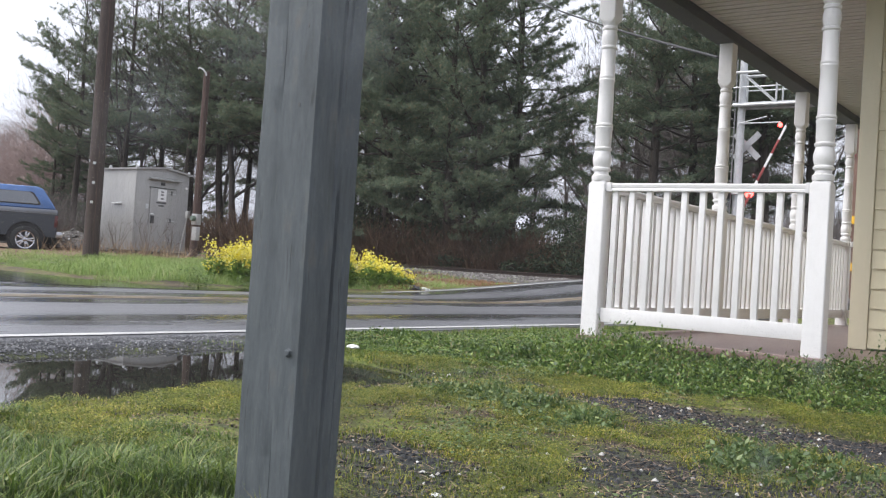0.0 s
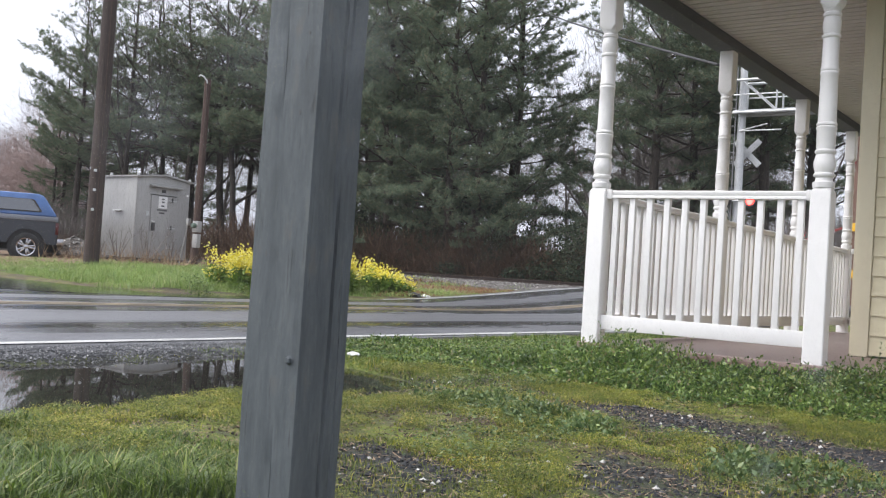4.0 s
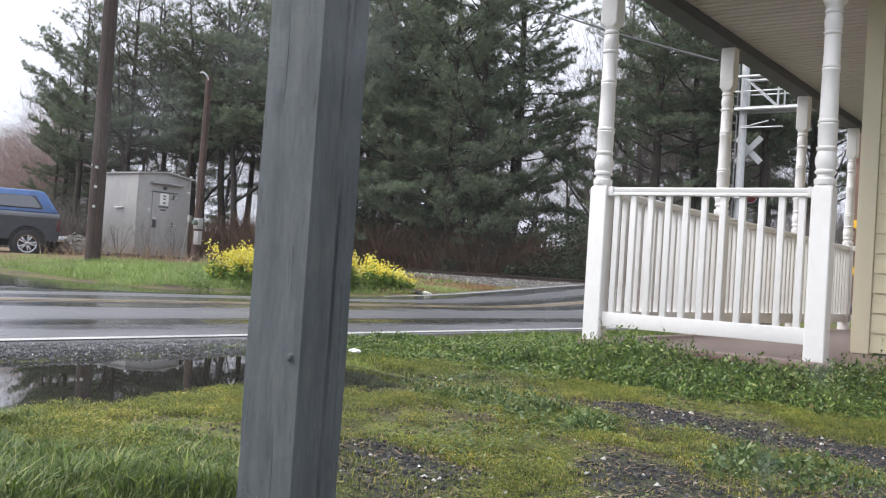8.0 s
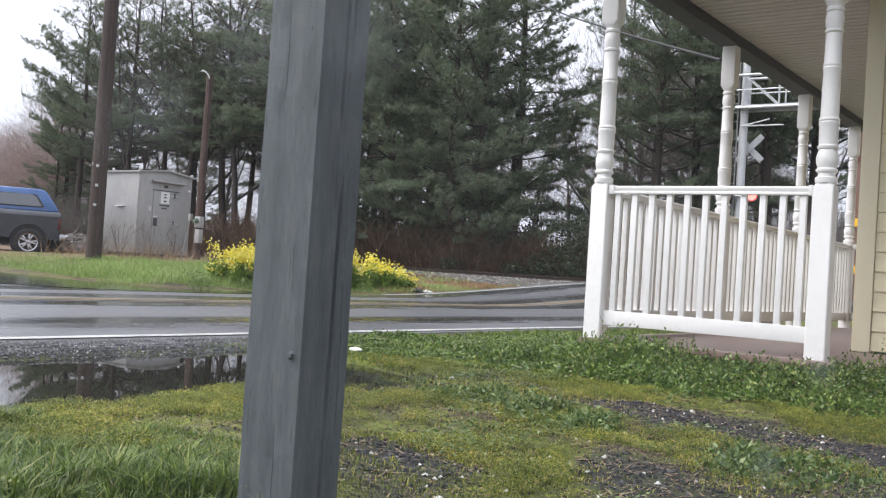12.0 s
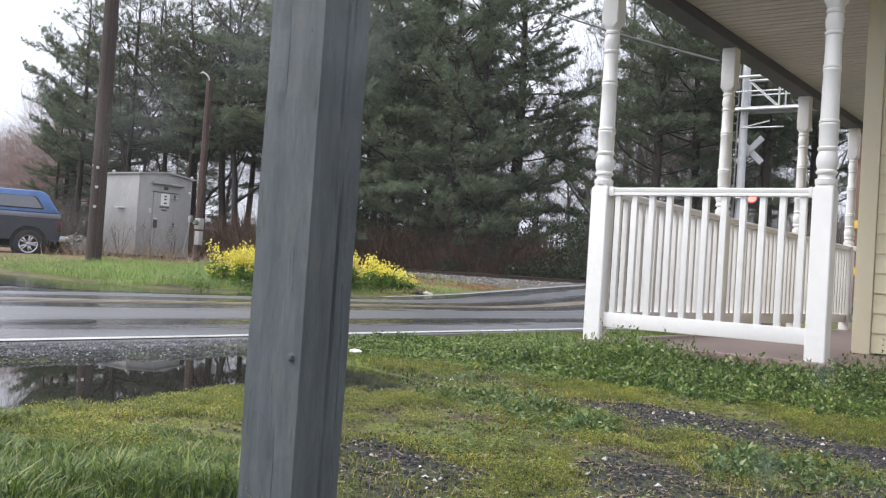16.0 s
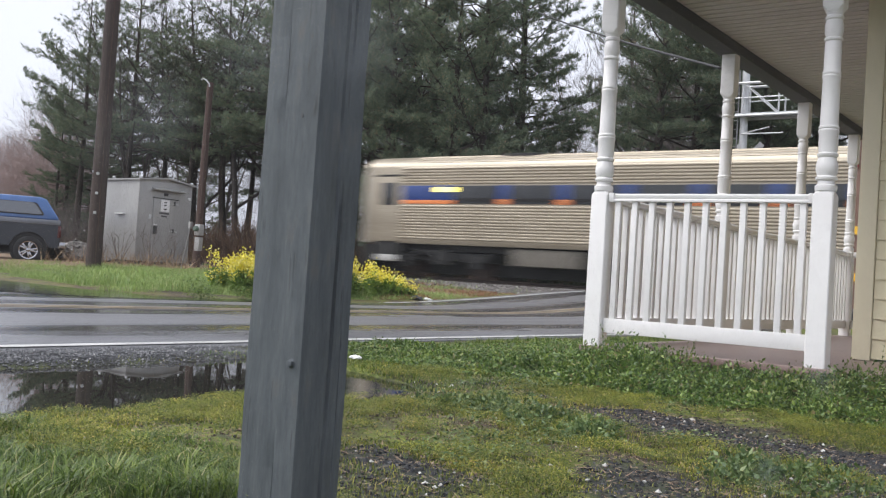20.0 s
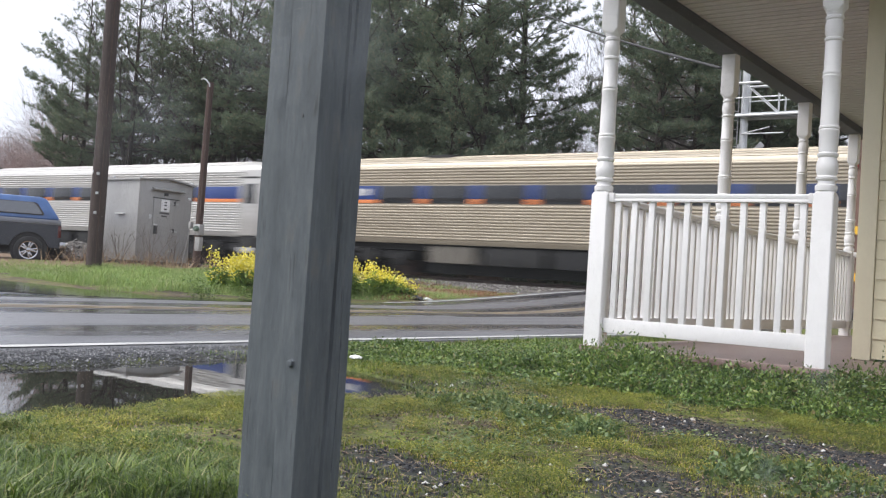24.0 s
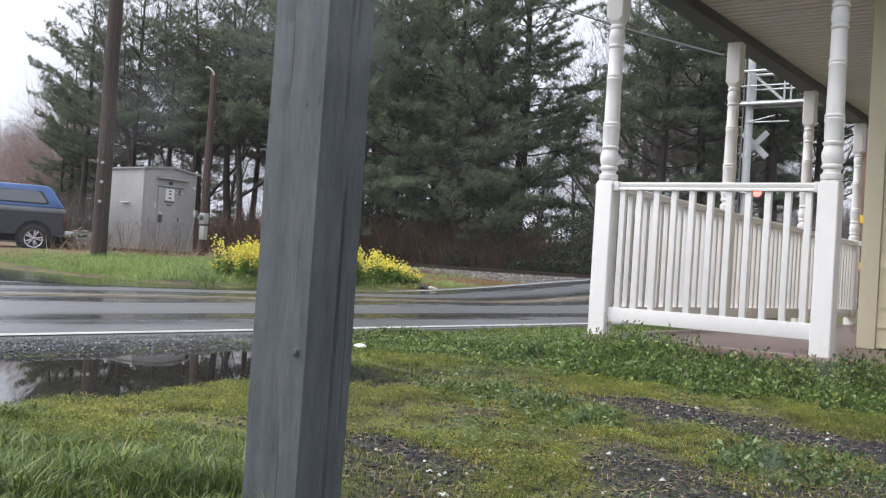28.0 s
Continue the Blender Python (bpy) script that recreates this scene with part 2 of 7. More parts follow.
M_MOSS = leafy("broad_weed", [(0.0, (0.04, 0.08, 0.02)), (0.6, (0.1, 0.16, 0.045)), (1.0, (0.2, 0.26, 0.1))], 0.45, 0.25, 0.9)
M_STALK = leafy("mustard_stalk", [(0.0, (0.1, 0.19, 0.03)), (1.0, (0.24, 0.34, 0.06))], 0.5, 0.3)
M_FLOWER = leafy("mustard_flower", [(0.0, (0.72, 0.6, 0.03)), (0.7, (0.84, 0.75, 0.12)), (1.0, (0.88, 0.84, 0.35))], 0.55, 0.3)
M_RUSTY = leafy("dead_grass", [(0.0, (0.15, 0.065, 0.03)), (0.6, (0.28, 0.135, 0.065)), (1.0, (0.38, 0.26, 0.14))], 0.85, 0.15)
M_STRAW = leafy("dry_stalk", [(0.0, (0.16, 0.1, 0.07)), (1.0, (0.38, 0.28, 0.17))], 0.8, 0.1)


def stones_material(name, a, b, c, rough=0.6):
    m, nt, p = nodes_of(name)
    g = nt.nodes.new("ShaderNodeNewGeometry")
    col = ramp(nt, g.outputs["Random Per Island"], [(0.0, a), (0.75, b), (0.985, c), (1.0, (0.5, 0.49, 0.47))])
    n = tex_noise(nt, 60, 3)
    col = mixc(nt, 0.5, col, ramp(nt, n, [(0.3, (0.6, 0.6, 0.6)), (0.7, (1.2, 1.2, 1.2))]), "MULTIPLY")
    nt.links.new(col, p.inputs["Base Color"])
    p.inputs["Roughness"].default_value = rough
    p.inputs["Specular IOR Level"].default_value = 0.3
    bump(nt, p, n, 0.3, 0.004)
    return m


M_GRAVEL = stones_material("wet_gravel", (0.008, 0.009, 0.011), (0.026, 0.028, 0.033), (0.1, 0.1, 0.105), 0.75)
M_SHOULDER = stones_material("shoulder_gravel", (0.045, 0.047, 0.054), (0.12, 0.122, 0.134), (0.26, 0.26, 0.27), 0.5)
M_BALLAST = stones_material("ballast_stone", (0.055, 0.049, 0.045), (0.15, 0.138, 0.13), (0.28, 0.265, 0.25), 0.7)
M_CRUMB = stones_material("soil_crumbs", (0.025, 0.018, 0.013), (0.08, 0.057, 0.042), (0.24, 0.19, 0.14), 0.8)
M_PEBBLE = stones_material("pale_pebble", (0.4, 0.39, 0.37), (0.6, 0.59, 0.56), (0.75, 0.74, 0.7), 0.6)


def ground_material():
    m, nt, p = nodes_of("soil_and_moss")
    at = nt.nodes.new("ShaderNodeAttribute")
    at.attribute_name = "gravel"
    n1, n2, n3 = tex_noise(nt, 2.3, 6), tex_noise(nt, 22, 5), tex_noise(nt, 110, 3)
    moss = ramp(nt, n2, [(0.3, (0.03, 0.04, 0.007)), (0.5, (0.09, 0.115, 0.016)), (0.68, (0.2, 0.22, 0.04))])
    soil = ramp(nt, n3, [(0.3, (0.018, 0.015, 0.012)), (0.7, (0.075, 0.057, 0.042))])
    grit = ramp(nt, n3, [(0.35, (0.008, 0.009, 0.011)), (0.6, (0.026, 0.027, 0.031)), (0.75, (0.07, 0.07, 0.072))])
    col = mixc(nt, ramp(nt, n1, [(0.46, (0, 0, 0)), (0.6, (1, 1, 1))]), moss, soil)
    so = nt.nodes.new("ShaderNodeAttribute")
    so.attribute_name = "soil"
    rust = ramp(nt, n2, [(0.3, (0.09, 0.055, 0.035)), (0.55, (0.2, 0.125, 0.075)), (0.75, (0.3, 0.21, 0.13))])
    col = mixc(nt, so.outputs["Fac"], col, rust)
    col = mixc(nt, at.outputs["Fac"], col, grit)
    nt.links.new(col, p.inputs["Base Color"])
    rr = ramp(nt, n2, [(0.3, (0.55, 0.55, 0.55)), (0.7, (0.9, 0.9, 0.9))])
    nt.links.new(rr, p.inputs["Roughness"])
    p.inputs["Specular IOR Level"].default_value = 0.25
    bump(nt, p, n3, 0.7, 0.012)
    return m


def asphalt_material():
    """Wet asphalt: the wheel tracks hold water in long streaks, and the rest is coarser and duller."""
    m, nt, p = nodes_of("wet_asphalt")
    streak = tex_noise(nt, 1.0, 4, (1.1, 0.07, 1))
    patch = tex_noise(nt, 1.3, 5, (1.6, 0.35, 1))
    grain = tex_noise(nt, 160, 3)
    wet = mixc(nt, 0.35, streak, patch)
    # water lies in the worn wheel tracks along the lanes
    g = nt.nodes.new("ShaderNodeNewGeometry")
    sx = nt.nodes.new("ShaderNodeSeparateXYZ")
    nt.links.new(g.outputs["Position"], sx.inputs[0])
    wob = nt.nodes.new("ShaderNodeMath")
    wob.operation = "MULTIPLY_ADD"
    nt.links.new(patch, wob.inputs[0])
    wob.inputs[1].default_value = 0.7
    nt.links.new(sx.outputs["X"], wob.inputs[2])
    mr = nt.nodes.new("ShaderNodeMapRange")
    mr.inputs[1].default_value, mr.inputs[2].default_value = -11.2, -4.8
    nt.links.new(wob.outputs[0], mr.inputs[0])
    lane = ramp(nt, mr.outputs[0], [(0.0, (1, 1, 1)), (0.14, (0.1, 0.1, 0.1)), (0.26, (1, 1, 1)), (0.4, (0.2, 0.2, 0.2)), (0.5, (1, 1, 1)), (0.575, (0.0, 0.0, 0.0)), (0.66, (1, 1, 1)), (0.8, (0.9, 0.9, 0.9)), (0.88, (0.0, 0.0, 0.0)), (0.95, (0.8, 0.8, 0.8))])
    wet = mixc(nt, 0.3, wet, mixc(nt, 1.0, lane, (0.9, 0.9, 0.9), "MULTIPLY"))
    base = ramp(nt, grain, [(0.3, (0.055, 0.055, 0.061)), (0.7, (0.14, 0.14, 0.152))])
    dark = ramp(nt, wet, [(0.4, (0.5, 0.5, 0.51)), (0.6, (1.2, 1.2, 1.2))])
    nt.links.new(mixc(nt, 1.0, base, dark, "MULTIPLY"), p.inputs["Base Color"])
    r = ramp(nt, wet, [(0.36, (0.1, 0.1, 0.1)), (0.5, (0.26, 0.26, 0.26)), (0.65, (0.42, 0.42, 0.42))])
    nt.links.new(r, p.inputs["Roughness"])
    bump(nt, p, grain, 0.12, 0.003)
    return m


def water_material(name="puddle_water", rough=0.015, ripple=0.012):
    m, nt, p = nodes_of(name)
    p.inputs["Base Color"].default_value = (0.02, 0.019, 0.016, 1)
    p.inputs["Roughness"].default_value = rough
    p.inputs["IOR"].default_value = 1.33
    p.inputs["Specular IOR Level"].default_value = 0.7
    bump(nt, p, tex_noise(nt, 3.0, 2), ripple, 0.02)
    return m


def old_paint_material():
    """Grey paint on a weathered post: fine grain, thin dark checks, worn streaks and bare brown wood."""
    m, nt, p = nodes_of("weathered_grey_paint")
    fine = tex_noise(nt, 1.0, 5, (240, 240, 26), 0.72, object_space=True)
    check = tex_noise(nt, 1.0, 4, (110, 110, 9), 0.62, object_space=True)
    streak = tex_noise(nt, 1.0, 5, (30, 30, 4.5), 0.62, object_space=True)
    blot = tex_noise(nt, 5.0, 5, object_space=True)
    paint = ramp(nt, fine, [(0.3, (0.06, 0.07, 0.078)), (0.5, (0.074, 0.086, 0.096)), (0.72, (0.092, 0.106, 0.117))])
    worn = ramp(nt, streak, [(0.35, (0.8, 0.8, 0.8)), (0.5, (1.0, 1.0, 1.0)), (0.68, (1.22, 1.2, 1.18))])
    col = mixc(nt, 1.0, paint, worn, "MULTIPLY")
    col = mixc(nt, ramp(nt, check, [(0.64, (0, 0, 0)), (0.69, (0.8, 0.8, 0.8))]), col, (0.032, 0.034, 0.036))
    bare = mixc(nt, 1.0, ramp(nt, blot, [(0.55, (0, 0, 0)), (0.7, (0.8, 0.8, 0.8))]), ramp(nt, streak, [(0.5, (0, 0, 0)), (0.6, (1, 1, 1))]), "MULTIPLY")
    col = mixc(nt, bare, col, (0.115, 0.098, 0.08))
    col = mixc(nt, 0.5, col, ramp(nt, blot, [(0.3, (0.78, 0.78, 0.78)), (0.7, (1.15, 1.15, 1.15))]), "MULTIPLY")
    nt.links.new(col, p.inputs["Base Color"])
    p.inputs["Roughness"].default_value = 0.7
    bump(nt, p, mixc(nt, 0.6, fine, check), 0.2, 0.002)
    return m


def car_paint(name, colour, rough=0.25, flake=0.0):
    m, nt, p = nodes_of(name)
    n = tex_noise(nt, 3.0, 4)
    c2 = tuple(v * 0.8 for v in colour)
    nt.links.new(ramp(nt, n, [(0.35, c2), (0.65, colour)]), p.inputs["Base Color"])
    p.inputs["Roughness"].default_value = rough
    p.inputs["Coat Weight"].default_value = 0.6
    p.inputs["Coat Roughness"].default_value = 0.08
    p.inputs["Metallic"].default_value = flake
    return m


def glass_dark(name, tint=(0.02, 0.022, 0.025), rough=0.05):
    m, nt, p = nodes_of(name)
    p.inputs["Base Color"].default_value = (*tint, 1)
    p.inputs["Roughness"].default_value = rough
    p.inputs["Specular IOR Level"].default_value = 0.6
    return m


M_GROUND, M_ASPHALT, M_WATER, M_POST = ground_material(), asphalt_material(), water_material(), old_paint_material()
M_WATER_THIN = water_material("thin_water", 0.1, 0.05)
M_BLUE = car_paint("blue_car_paint", (0.07, 0.15, 0.36), 0.3, 0.2)
M_CHARCOAL = car_paint("charcoal_car_paint", (0.016, 0.018, 0.026), 0.3, 0.2)
M_SILVERSTRIPE = car_paint("silver_car_paint", (0.2, 0.215, 0.25), 0.3, 0.3)
M_GLASS = glass_dark("tinted_glass")
M_GLASS_PALE = glass_dark("topper_glass", (0.12, 0.13, 0.15), 0.12)
M_METERGLASS = glass_dark("meter_glass", (0.1, 0.14, 0.11), 0.15)
M_REDLENS = glass_dark("red_lens", (0.07, 0.008, 0.008), 0.25)
# stainless steel with its warm reflected light painted in as a tan base colour
M_WARMLIT = surface("warm_lit_stainless", (0.3, 0.26, 0.2), (0.44, 0.385, 0.3), 0.34, 0.8, 14, metal=0.35, stretch=(0.1, 1, 2), relief=0.03, local=True)
M_STAINLESS = surface("stainless", (0.42, 0.41, 0.39), (0.55, 0.54, 0.52), 0.34, 0.8, 14, metal=0.35, stretch=(0.1, 1, 2), relief=0.03, local=True)
M_TRAINBLUE = surface("train_blue", (0.015, 0.04, 0.17), (0.02, 0.055, 0.22), 0.35, 1, 30, relief=0.02)
M_TRAINORANGE = surface("train_orange", (0.68, 0.2, 0.06), (0.8, 0.26, 0.08), 0.4, 1, 30, relief=0.02)
M_TRAINWHITE = surface("train_white", (0.5, 0.49, 0.47), (0.62, 0.61, 0.59), 0.35, 0.6, 20, stretch=(0.3, 1, 2), relief=0.03, local=True)
M_TRAINPALE = surface("train_pale_grey", (0.26, 0.26, 0.255), (0.36, 0.36, 0.35), 0.45, 1.0, 24, relief=0.03, local=True)
M_TRAINBLACK = surface("train_black", (0.006, 0.006, 0.0065), (0.018, 0.0175, 0.017), 0.65, 2, 30, relief=0.2)
M_TRAINROOF = surface("train_roof", (0.006, 0.006, 0.007), (0.016, 0.016, 0.018), 0.75, 2, 30, relief=0.1)
M_BROWN = surface("brown_steel", (0.1, 0.055, 0.04), (0.2, 0.11, 0.08), 0.7, 3, 40)
M_REDPAINT = surface("red_paint", (0.2, 0.03, 0.028), (0.29, 0.05, 0.045), 0.5, 3, 40)
M_YELLOW = surface("yellow_reflector", (0.75, 0.42, 0.02), (0.85, 0.5, 0.04), 0.4, 3, 40)
M_SIGNWHITE = surface("sign_white", (0.7, 0.7, 0.7), (0.8, 0.8, 0.8), 0.45, 3, 40, relief=0.02)
M_PRINT = surface("dark_print", (0.05, 0.05, 0.055), (0.1, 0.1, 0.1), 0.6, 3, 40, relief=0.0)
M_RED_GLOW = glow("red_lamp_glow", (1.0, 0.028, 0.024), 13.0)
M_MARKER = glow("marker_glow", (1.0, 0.05, 0.035), 6.0)
M_UNDERBOX = surface("dusty_underbox", (0.1, 0.09, 0.075), (0.17, 0.155, 0.13), 0.7, 2, 30)
M_YEL_GLOW = glow("number_box_glow", (1.0, 0.85, 0.2), 1.6)

# ---- the lie of the land ----
ROAD_E, ROAD_C, ROAD_W = -4.92, -8.35, -11.1
TRACK_Y, RAIL_Z = 25.6, 0.575


def rise(y):
    """The road and the verge climb to the crossing."""
    return 0.50 * step(12.5, 24.0, y) - 0.18 * step(29.0, 45.0, y)


def road_z(x, y):
    return rise(y) + 0.03 - 0.012 * abs(x - ROAD_C) / 3.0 - 0.05 * step(ROAD_E + 0.06, ROAD_E + 0.16, x)


def ground_z(x, y):
    z = rise(y)
    if x > -5.0:
        z = 0.012 + 0.35 * rise(y)
        z += 0.03 * (noise.noise((x * 0.9, y * 0.9, 0)) * 0.5 + 0.5) + 0.014 * noise.noise((x * 4, y * 4, 3)) + 0.009 * noise.noise((x * 9.5, y * 9.5, 13))
        dip = step(-4.28, -3.85, x + 0.10 * noise.noise((y * 1.3, 1, 0))) * (1 - step(-3.2, -2.72, x + 0.13 * noise.noise((y * 1.7, 5, 0)) - 0.16 * step(2.7, 3.2, y)))
        dip *= 1 - step(3.78, 4.0, y + 0.35 * (x + 3.3) + 0.05 * noise.noise((x * 5, y * 5, 8)))
        z -= 0.11 * dip
        edge = step(-4.5, -4.84, x)
        z = z * (1 - edge) + (rise(y) + 0.006) * edge
    elif x < ROAD_W - 0.1:
        bank = step(8.4, 9.6, y)
        z = 0.5 * rise(y) + 0.07 * bank + 0.2 * step(-12.5, -19.0, x) * step(9.5, 14.0, y) * (1 - step(20, 24, y))
        z += bank * 0.03 * noise.noise((x * 0.7, y * 0.7, 0))
        if y < 9.2:
            z -= 0.05 * (1 - step(8.3, 9.2, y))
    else:
        z = rise(y) - 0.05
    return z


def gravelly(x, y):
    """How stony the ground is."""
    if x < -5.3:
        return 0.5 if y < 8.5 else (0.7 if y > 21.5 else 0.15)
    n = noise.noise((x * 1.6, y * 1.6, 7)) * 0.35 + noise.noise((x * 6, y * 6, 9)) * 0.3
    g = step(-3.95, -4.25, x) * (1 - step(3.9, 4.6, y))
    g = max(g, step(-4.5, -4.75, x))
    strip = 1 - step(0.13, 0.36, abs(y - 3.42 + 0.22 * (x + 1.0)))
    g = max(g, strip * step(-2.2, -1.5, x + n) * 1.0)
    strip2 = 1 - step(0.10, 0.3, abs(y - 1.95 + 0.35 * (x + 1.7)))
    g = max(g, 0.7 * strip2 * step(-2.3, -1.7, x) * (1 - step(-1.35, -1.0, x)))
    g = max(g, 0.75 * step(-1.5, -0.7, x + n) * (1 - step(2.7, 3.3, y)))
    for px, py, rx, ry in ((-1.08, 2.42, 0.26, 0.2), (-1.58, 2.05, 0.3, 0.14), (-2.18, 3.8, 0.26, 0.08), (-1.84, 3.48, 0.16, 0.07), (-0.85, 2.2, 0.3, 0.2)):
        e = ((x - px) / rx) ** 2 + ((y - py + 0.25 * (x - px)) / ry) ** 2
        g = max(g, 0.9 * (1 - step(0.3, 1.2, e + 2.2 * n)))
    g = max(g, 0.6 * (1 - step(0.1, 0.35, abs(x + 2.75))) * step(2.8, 3.2, y) * (1 - step(3.9, 4.2, y)))
    return max(0.0, min(1.0, g + n * (0.6 if g > 0.05 else 0.25)))


def soily(x, y):
    """How bare and rusty-brown the ground is."""
    n = noise.noise((x * 0.8, y * 0.8, 31)) * 0.5 + noise.noise((x * 3, y * 3, 33)) * 0.3
    if x < ROAD_W:
        s = max(0.3 * (1 - step(9.05, 9.35, y - 0.2 * max(0.0, -x - 13))) * step(8.3, 8.6, y), step(13.2, 14.6, y) * step(-17.5, -15.0, x), step(13.5, 15.5, y) * 0.8, step(-19.5, -21.0, x))
        return max(0.0, min(1.0, s * (1.0 + n)))
    if x > -4.6:
        return max(0.0, min(1.0, 1.6 * (n - 0.12))) * (1 - step(4.3, 5.0, y))
    return 0.4


def ground_lines(a, b, fine_a, fine_b, fine, coarse_n, power=2.2):
    mid = list(np.arange(fine_a, fine_b + 1e-6, fine))
    lo = [fine_a - (fine_a - a) * (k / coarse_n) ** power for k in range(coarse_n, 0, -1)]
    hi = [fine_b + (b - fine_b) * (k / coarse_n) ** power for k in range(1, coarse_n + 1)]
    return lo + mid + hi


def build_ground():
    xs = ground_lines(-1500, 1500, -5.3, 2.5, 0.05, 70)
    ys = ground_lines(-1500, 1500, 0.2, 9.0, 0.05, 70)
    nx, ny = len(xs), len(ys)
    co, gv, sv = [], [], []
    for y in ys:
        for x in xs:
            co.append((x, y, ground_z(x, y)))
            gv.append(gravelly(x, y))
            sv.append(soily(x, y))
    fs = [(j * nx + i, j * nx + i + 1, (j + 1) * nx + i + 1, (j + 1) * nx + i) for j in range(ny - 1) for i in range(nx - 1)]
    me = bpy.data.meshes.new("ground")
    me.from_pydata(co, [], fs)
    at = me.attributes.new("gravel", "FLOAT", "POINT")
    at.data.foreach_set("value", gv)
    at = me.attributes.new("soil", "FLOAT", "POINT")
    at.data.foreach_set("value", sv)
    me.materials.append(M_GROUND)
    me.shade_smooth()
    tagged(new("ground", me), "mossy lawn and gravelly soil beside the road", "ground", kind="structure")


def strip_mesh(name, xs, ys, zf, material, lift=0.0):
    nx, ny = len(xs), len(ys)
    co = [(x, y, zf(x, y) + lift) for y in ys for x in xs]
    fs = [(j * nx + i, j * nx + i + 1, (j + 1) * nx + i + 1, (j + 1) * nx + i) for j in range(ny - 1) for i in range(nx - 1)]
    me = bpy.data.meshes.new(name)
    me.from_pydata(co, [], fs)
    me.materials.append(material)
    me.shade_smooth()
    return me


def build_road():
    ys = [-60, -30, -15] + [k * 0.5 for k in range(-16, 60)] + [32, 36, 42, 50, 60, 80]
    xs = [ROAD_W - 0.25, -10.5, -9.8, -9.0, ROAD_C, -7.2, -6.4, -5.7, ROAD_E + 0.06, ROAD_E + 0.11, ROAD_E + 0.16]
    tagged(new("road", strip_mesh("road", xs, ys, road_z, M_ASPHALT)), "wet grey asphalt road climbing to the level crossing", "road", kind="structure")
    # the mouth of the side street
    xs2 = [-70, -50, -36, -28, -22, -18, -15.5, -13.5, -12.3, ROAD_W - 0.25]
    ys2 = [-4, 0, 3, 5, 6.5, 7.6, 8.35]
    tagged(new("side_street", strip_mesh("side_street", xs2, ys2, lambda x, y: road_z(ROAD_W, y) - 0.012, M_ASPHALT)),
           "wet asphalt side street meeting the road", "road", kind="structure")
    yl = [k * 0.5 for k in range(-16, 49)]
    for x, mat, a, b, wdt, lab in ((ROAD_E, M_LINE_W, -8, 20, 0.11, "white edge line"), (ROAD_C - 0.1, M_LINE_Y, -8, 24, 0.1, "yellow centre line"),
                                   (ROAD_C + 0.1, M_LINE_Y, -8, 24, 0.1, "yellow centre line"), (ROAD_W + 0.05, M_LINE_W, 13.2, 21.0, 0.11, "white edge line")):
        yy = [y for y in yl if a <= y <= b]
        me = strip_mesh("road_marking", [x - wdt / 2, x + wdt / 2], yy, road_z, mat, 0.006)
        tagged(new("road_marking", me), "worn " + lab + " painted on the asphalt", "road marking", kind="structure")
    # water lying in the rut and along the side street's edge
    sh = Shape().add([(-4.5, -4, 0), (-2.5, -4, 0), (-2.5, 4.3, 0), (-4.5, 4.3, 0)], [(0, 1, 2, 3)])
    solo("water", sh, M_WATER, "still rain puddle beside the gravel shoulder", "puddle", kind="structure")
    sh = Shape().add([(x, y, 0.0245) for x, y in ((-16, 7.3), (-13.2, 6.8), (-11.7, 6.3), (-11.0, 6.9), (-10.6, 7.7), (-10.4, 8.9), (-10.45, 9.8), (-10.7, 10.6), (-11.25, 10.6), (-11.6, 9.3), (-13, 8.8), (-16, 9.0))], [tuple(range(12))])
    solo("water", sh, M_WATER_THIN, "shallow rain puddle along the grass verge", "puddle", kind="structure")


build_ground()
build_road()


# ---- the railway ----
def build_track():
    track = thing("railway_track", "rusty steel rails on sleepers in grey ballast", "railway", kind="structure")
    prof = [(-0.07, 0), (-0.07, 0.012), (-0.012, 0.03), (-0.012, 0.1), (-0.036, 0.115), (-0.036, 0.148), (0.036, 0.148), (0.036, 0.115), (0.012, 0.1), (0.012, 0.03), (0.07, 0.012), (0.07, 0)]
    for s in (-0.7175, 0.7175):
        part("rail", Shape().extrude([(TRACK_Y + s + p, RAIL_Z - 0.148 + q) for p, q in prof], "x", -400, 400), M_RAIL, track, smooth=0)
    tie = Shape().box(-0.115, -1.3, -0.17, 0.115, 1.3, 0, 0.01).mesh("sleeper", M_SLEEPER)
    for k in range(90):
        x = -52 + k * 0.52
        if ROAD_W - 0.2 < x < ROAD_E + 0.2:
            continue
        part("sleeper", tie, None, track, m=pose(x, TRACK_Y, RAIL_Z - 0.145, 0, 0, random.uniform(-1, 1)))
    bed = Shape().extrude([(20.2, 0.1), (22.2, 0.3), (23.8, 0.43), (27.2, 0.43), (28.5, 0.3), (30.0, 0.0)], "x", -400, ROAD_W - 0.3)
    bed.extrude([(20.2, 0.1), (22.2, 0.3), (23.8, 0.43), (27.2, 0.43), (28.5, 0.3), (30.0, 0.0)], "x", ROAD_E + 0.3, 400)
    part("ballast_bed", bed, M_BALLAST, track)
    # rubber panels carry the road over the rails
    for y0, y1 in ((24.0, 24.8), (24.97, 26.23), (26.4, 27.2)):
        part("crossing_panel", Shape().box(ROAD_W - 0.2, y0, 0.4, ROAD_E + 0.1, y1, RAIL_Z - 0.004, 0.01), M_RUBBER, track, "black rubber crossing panel")


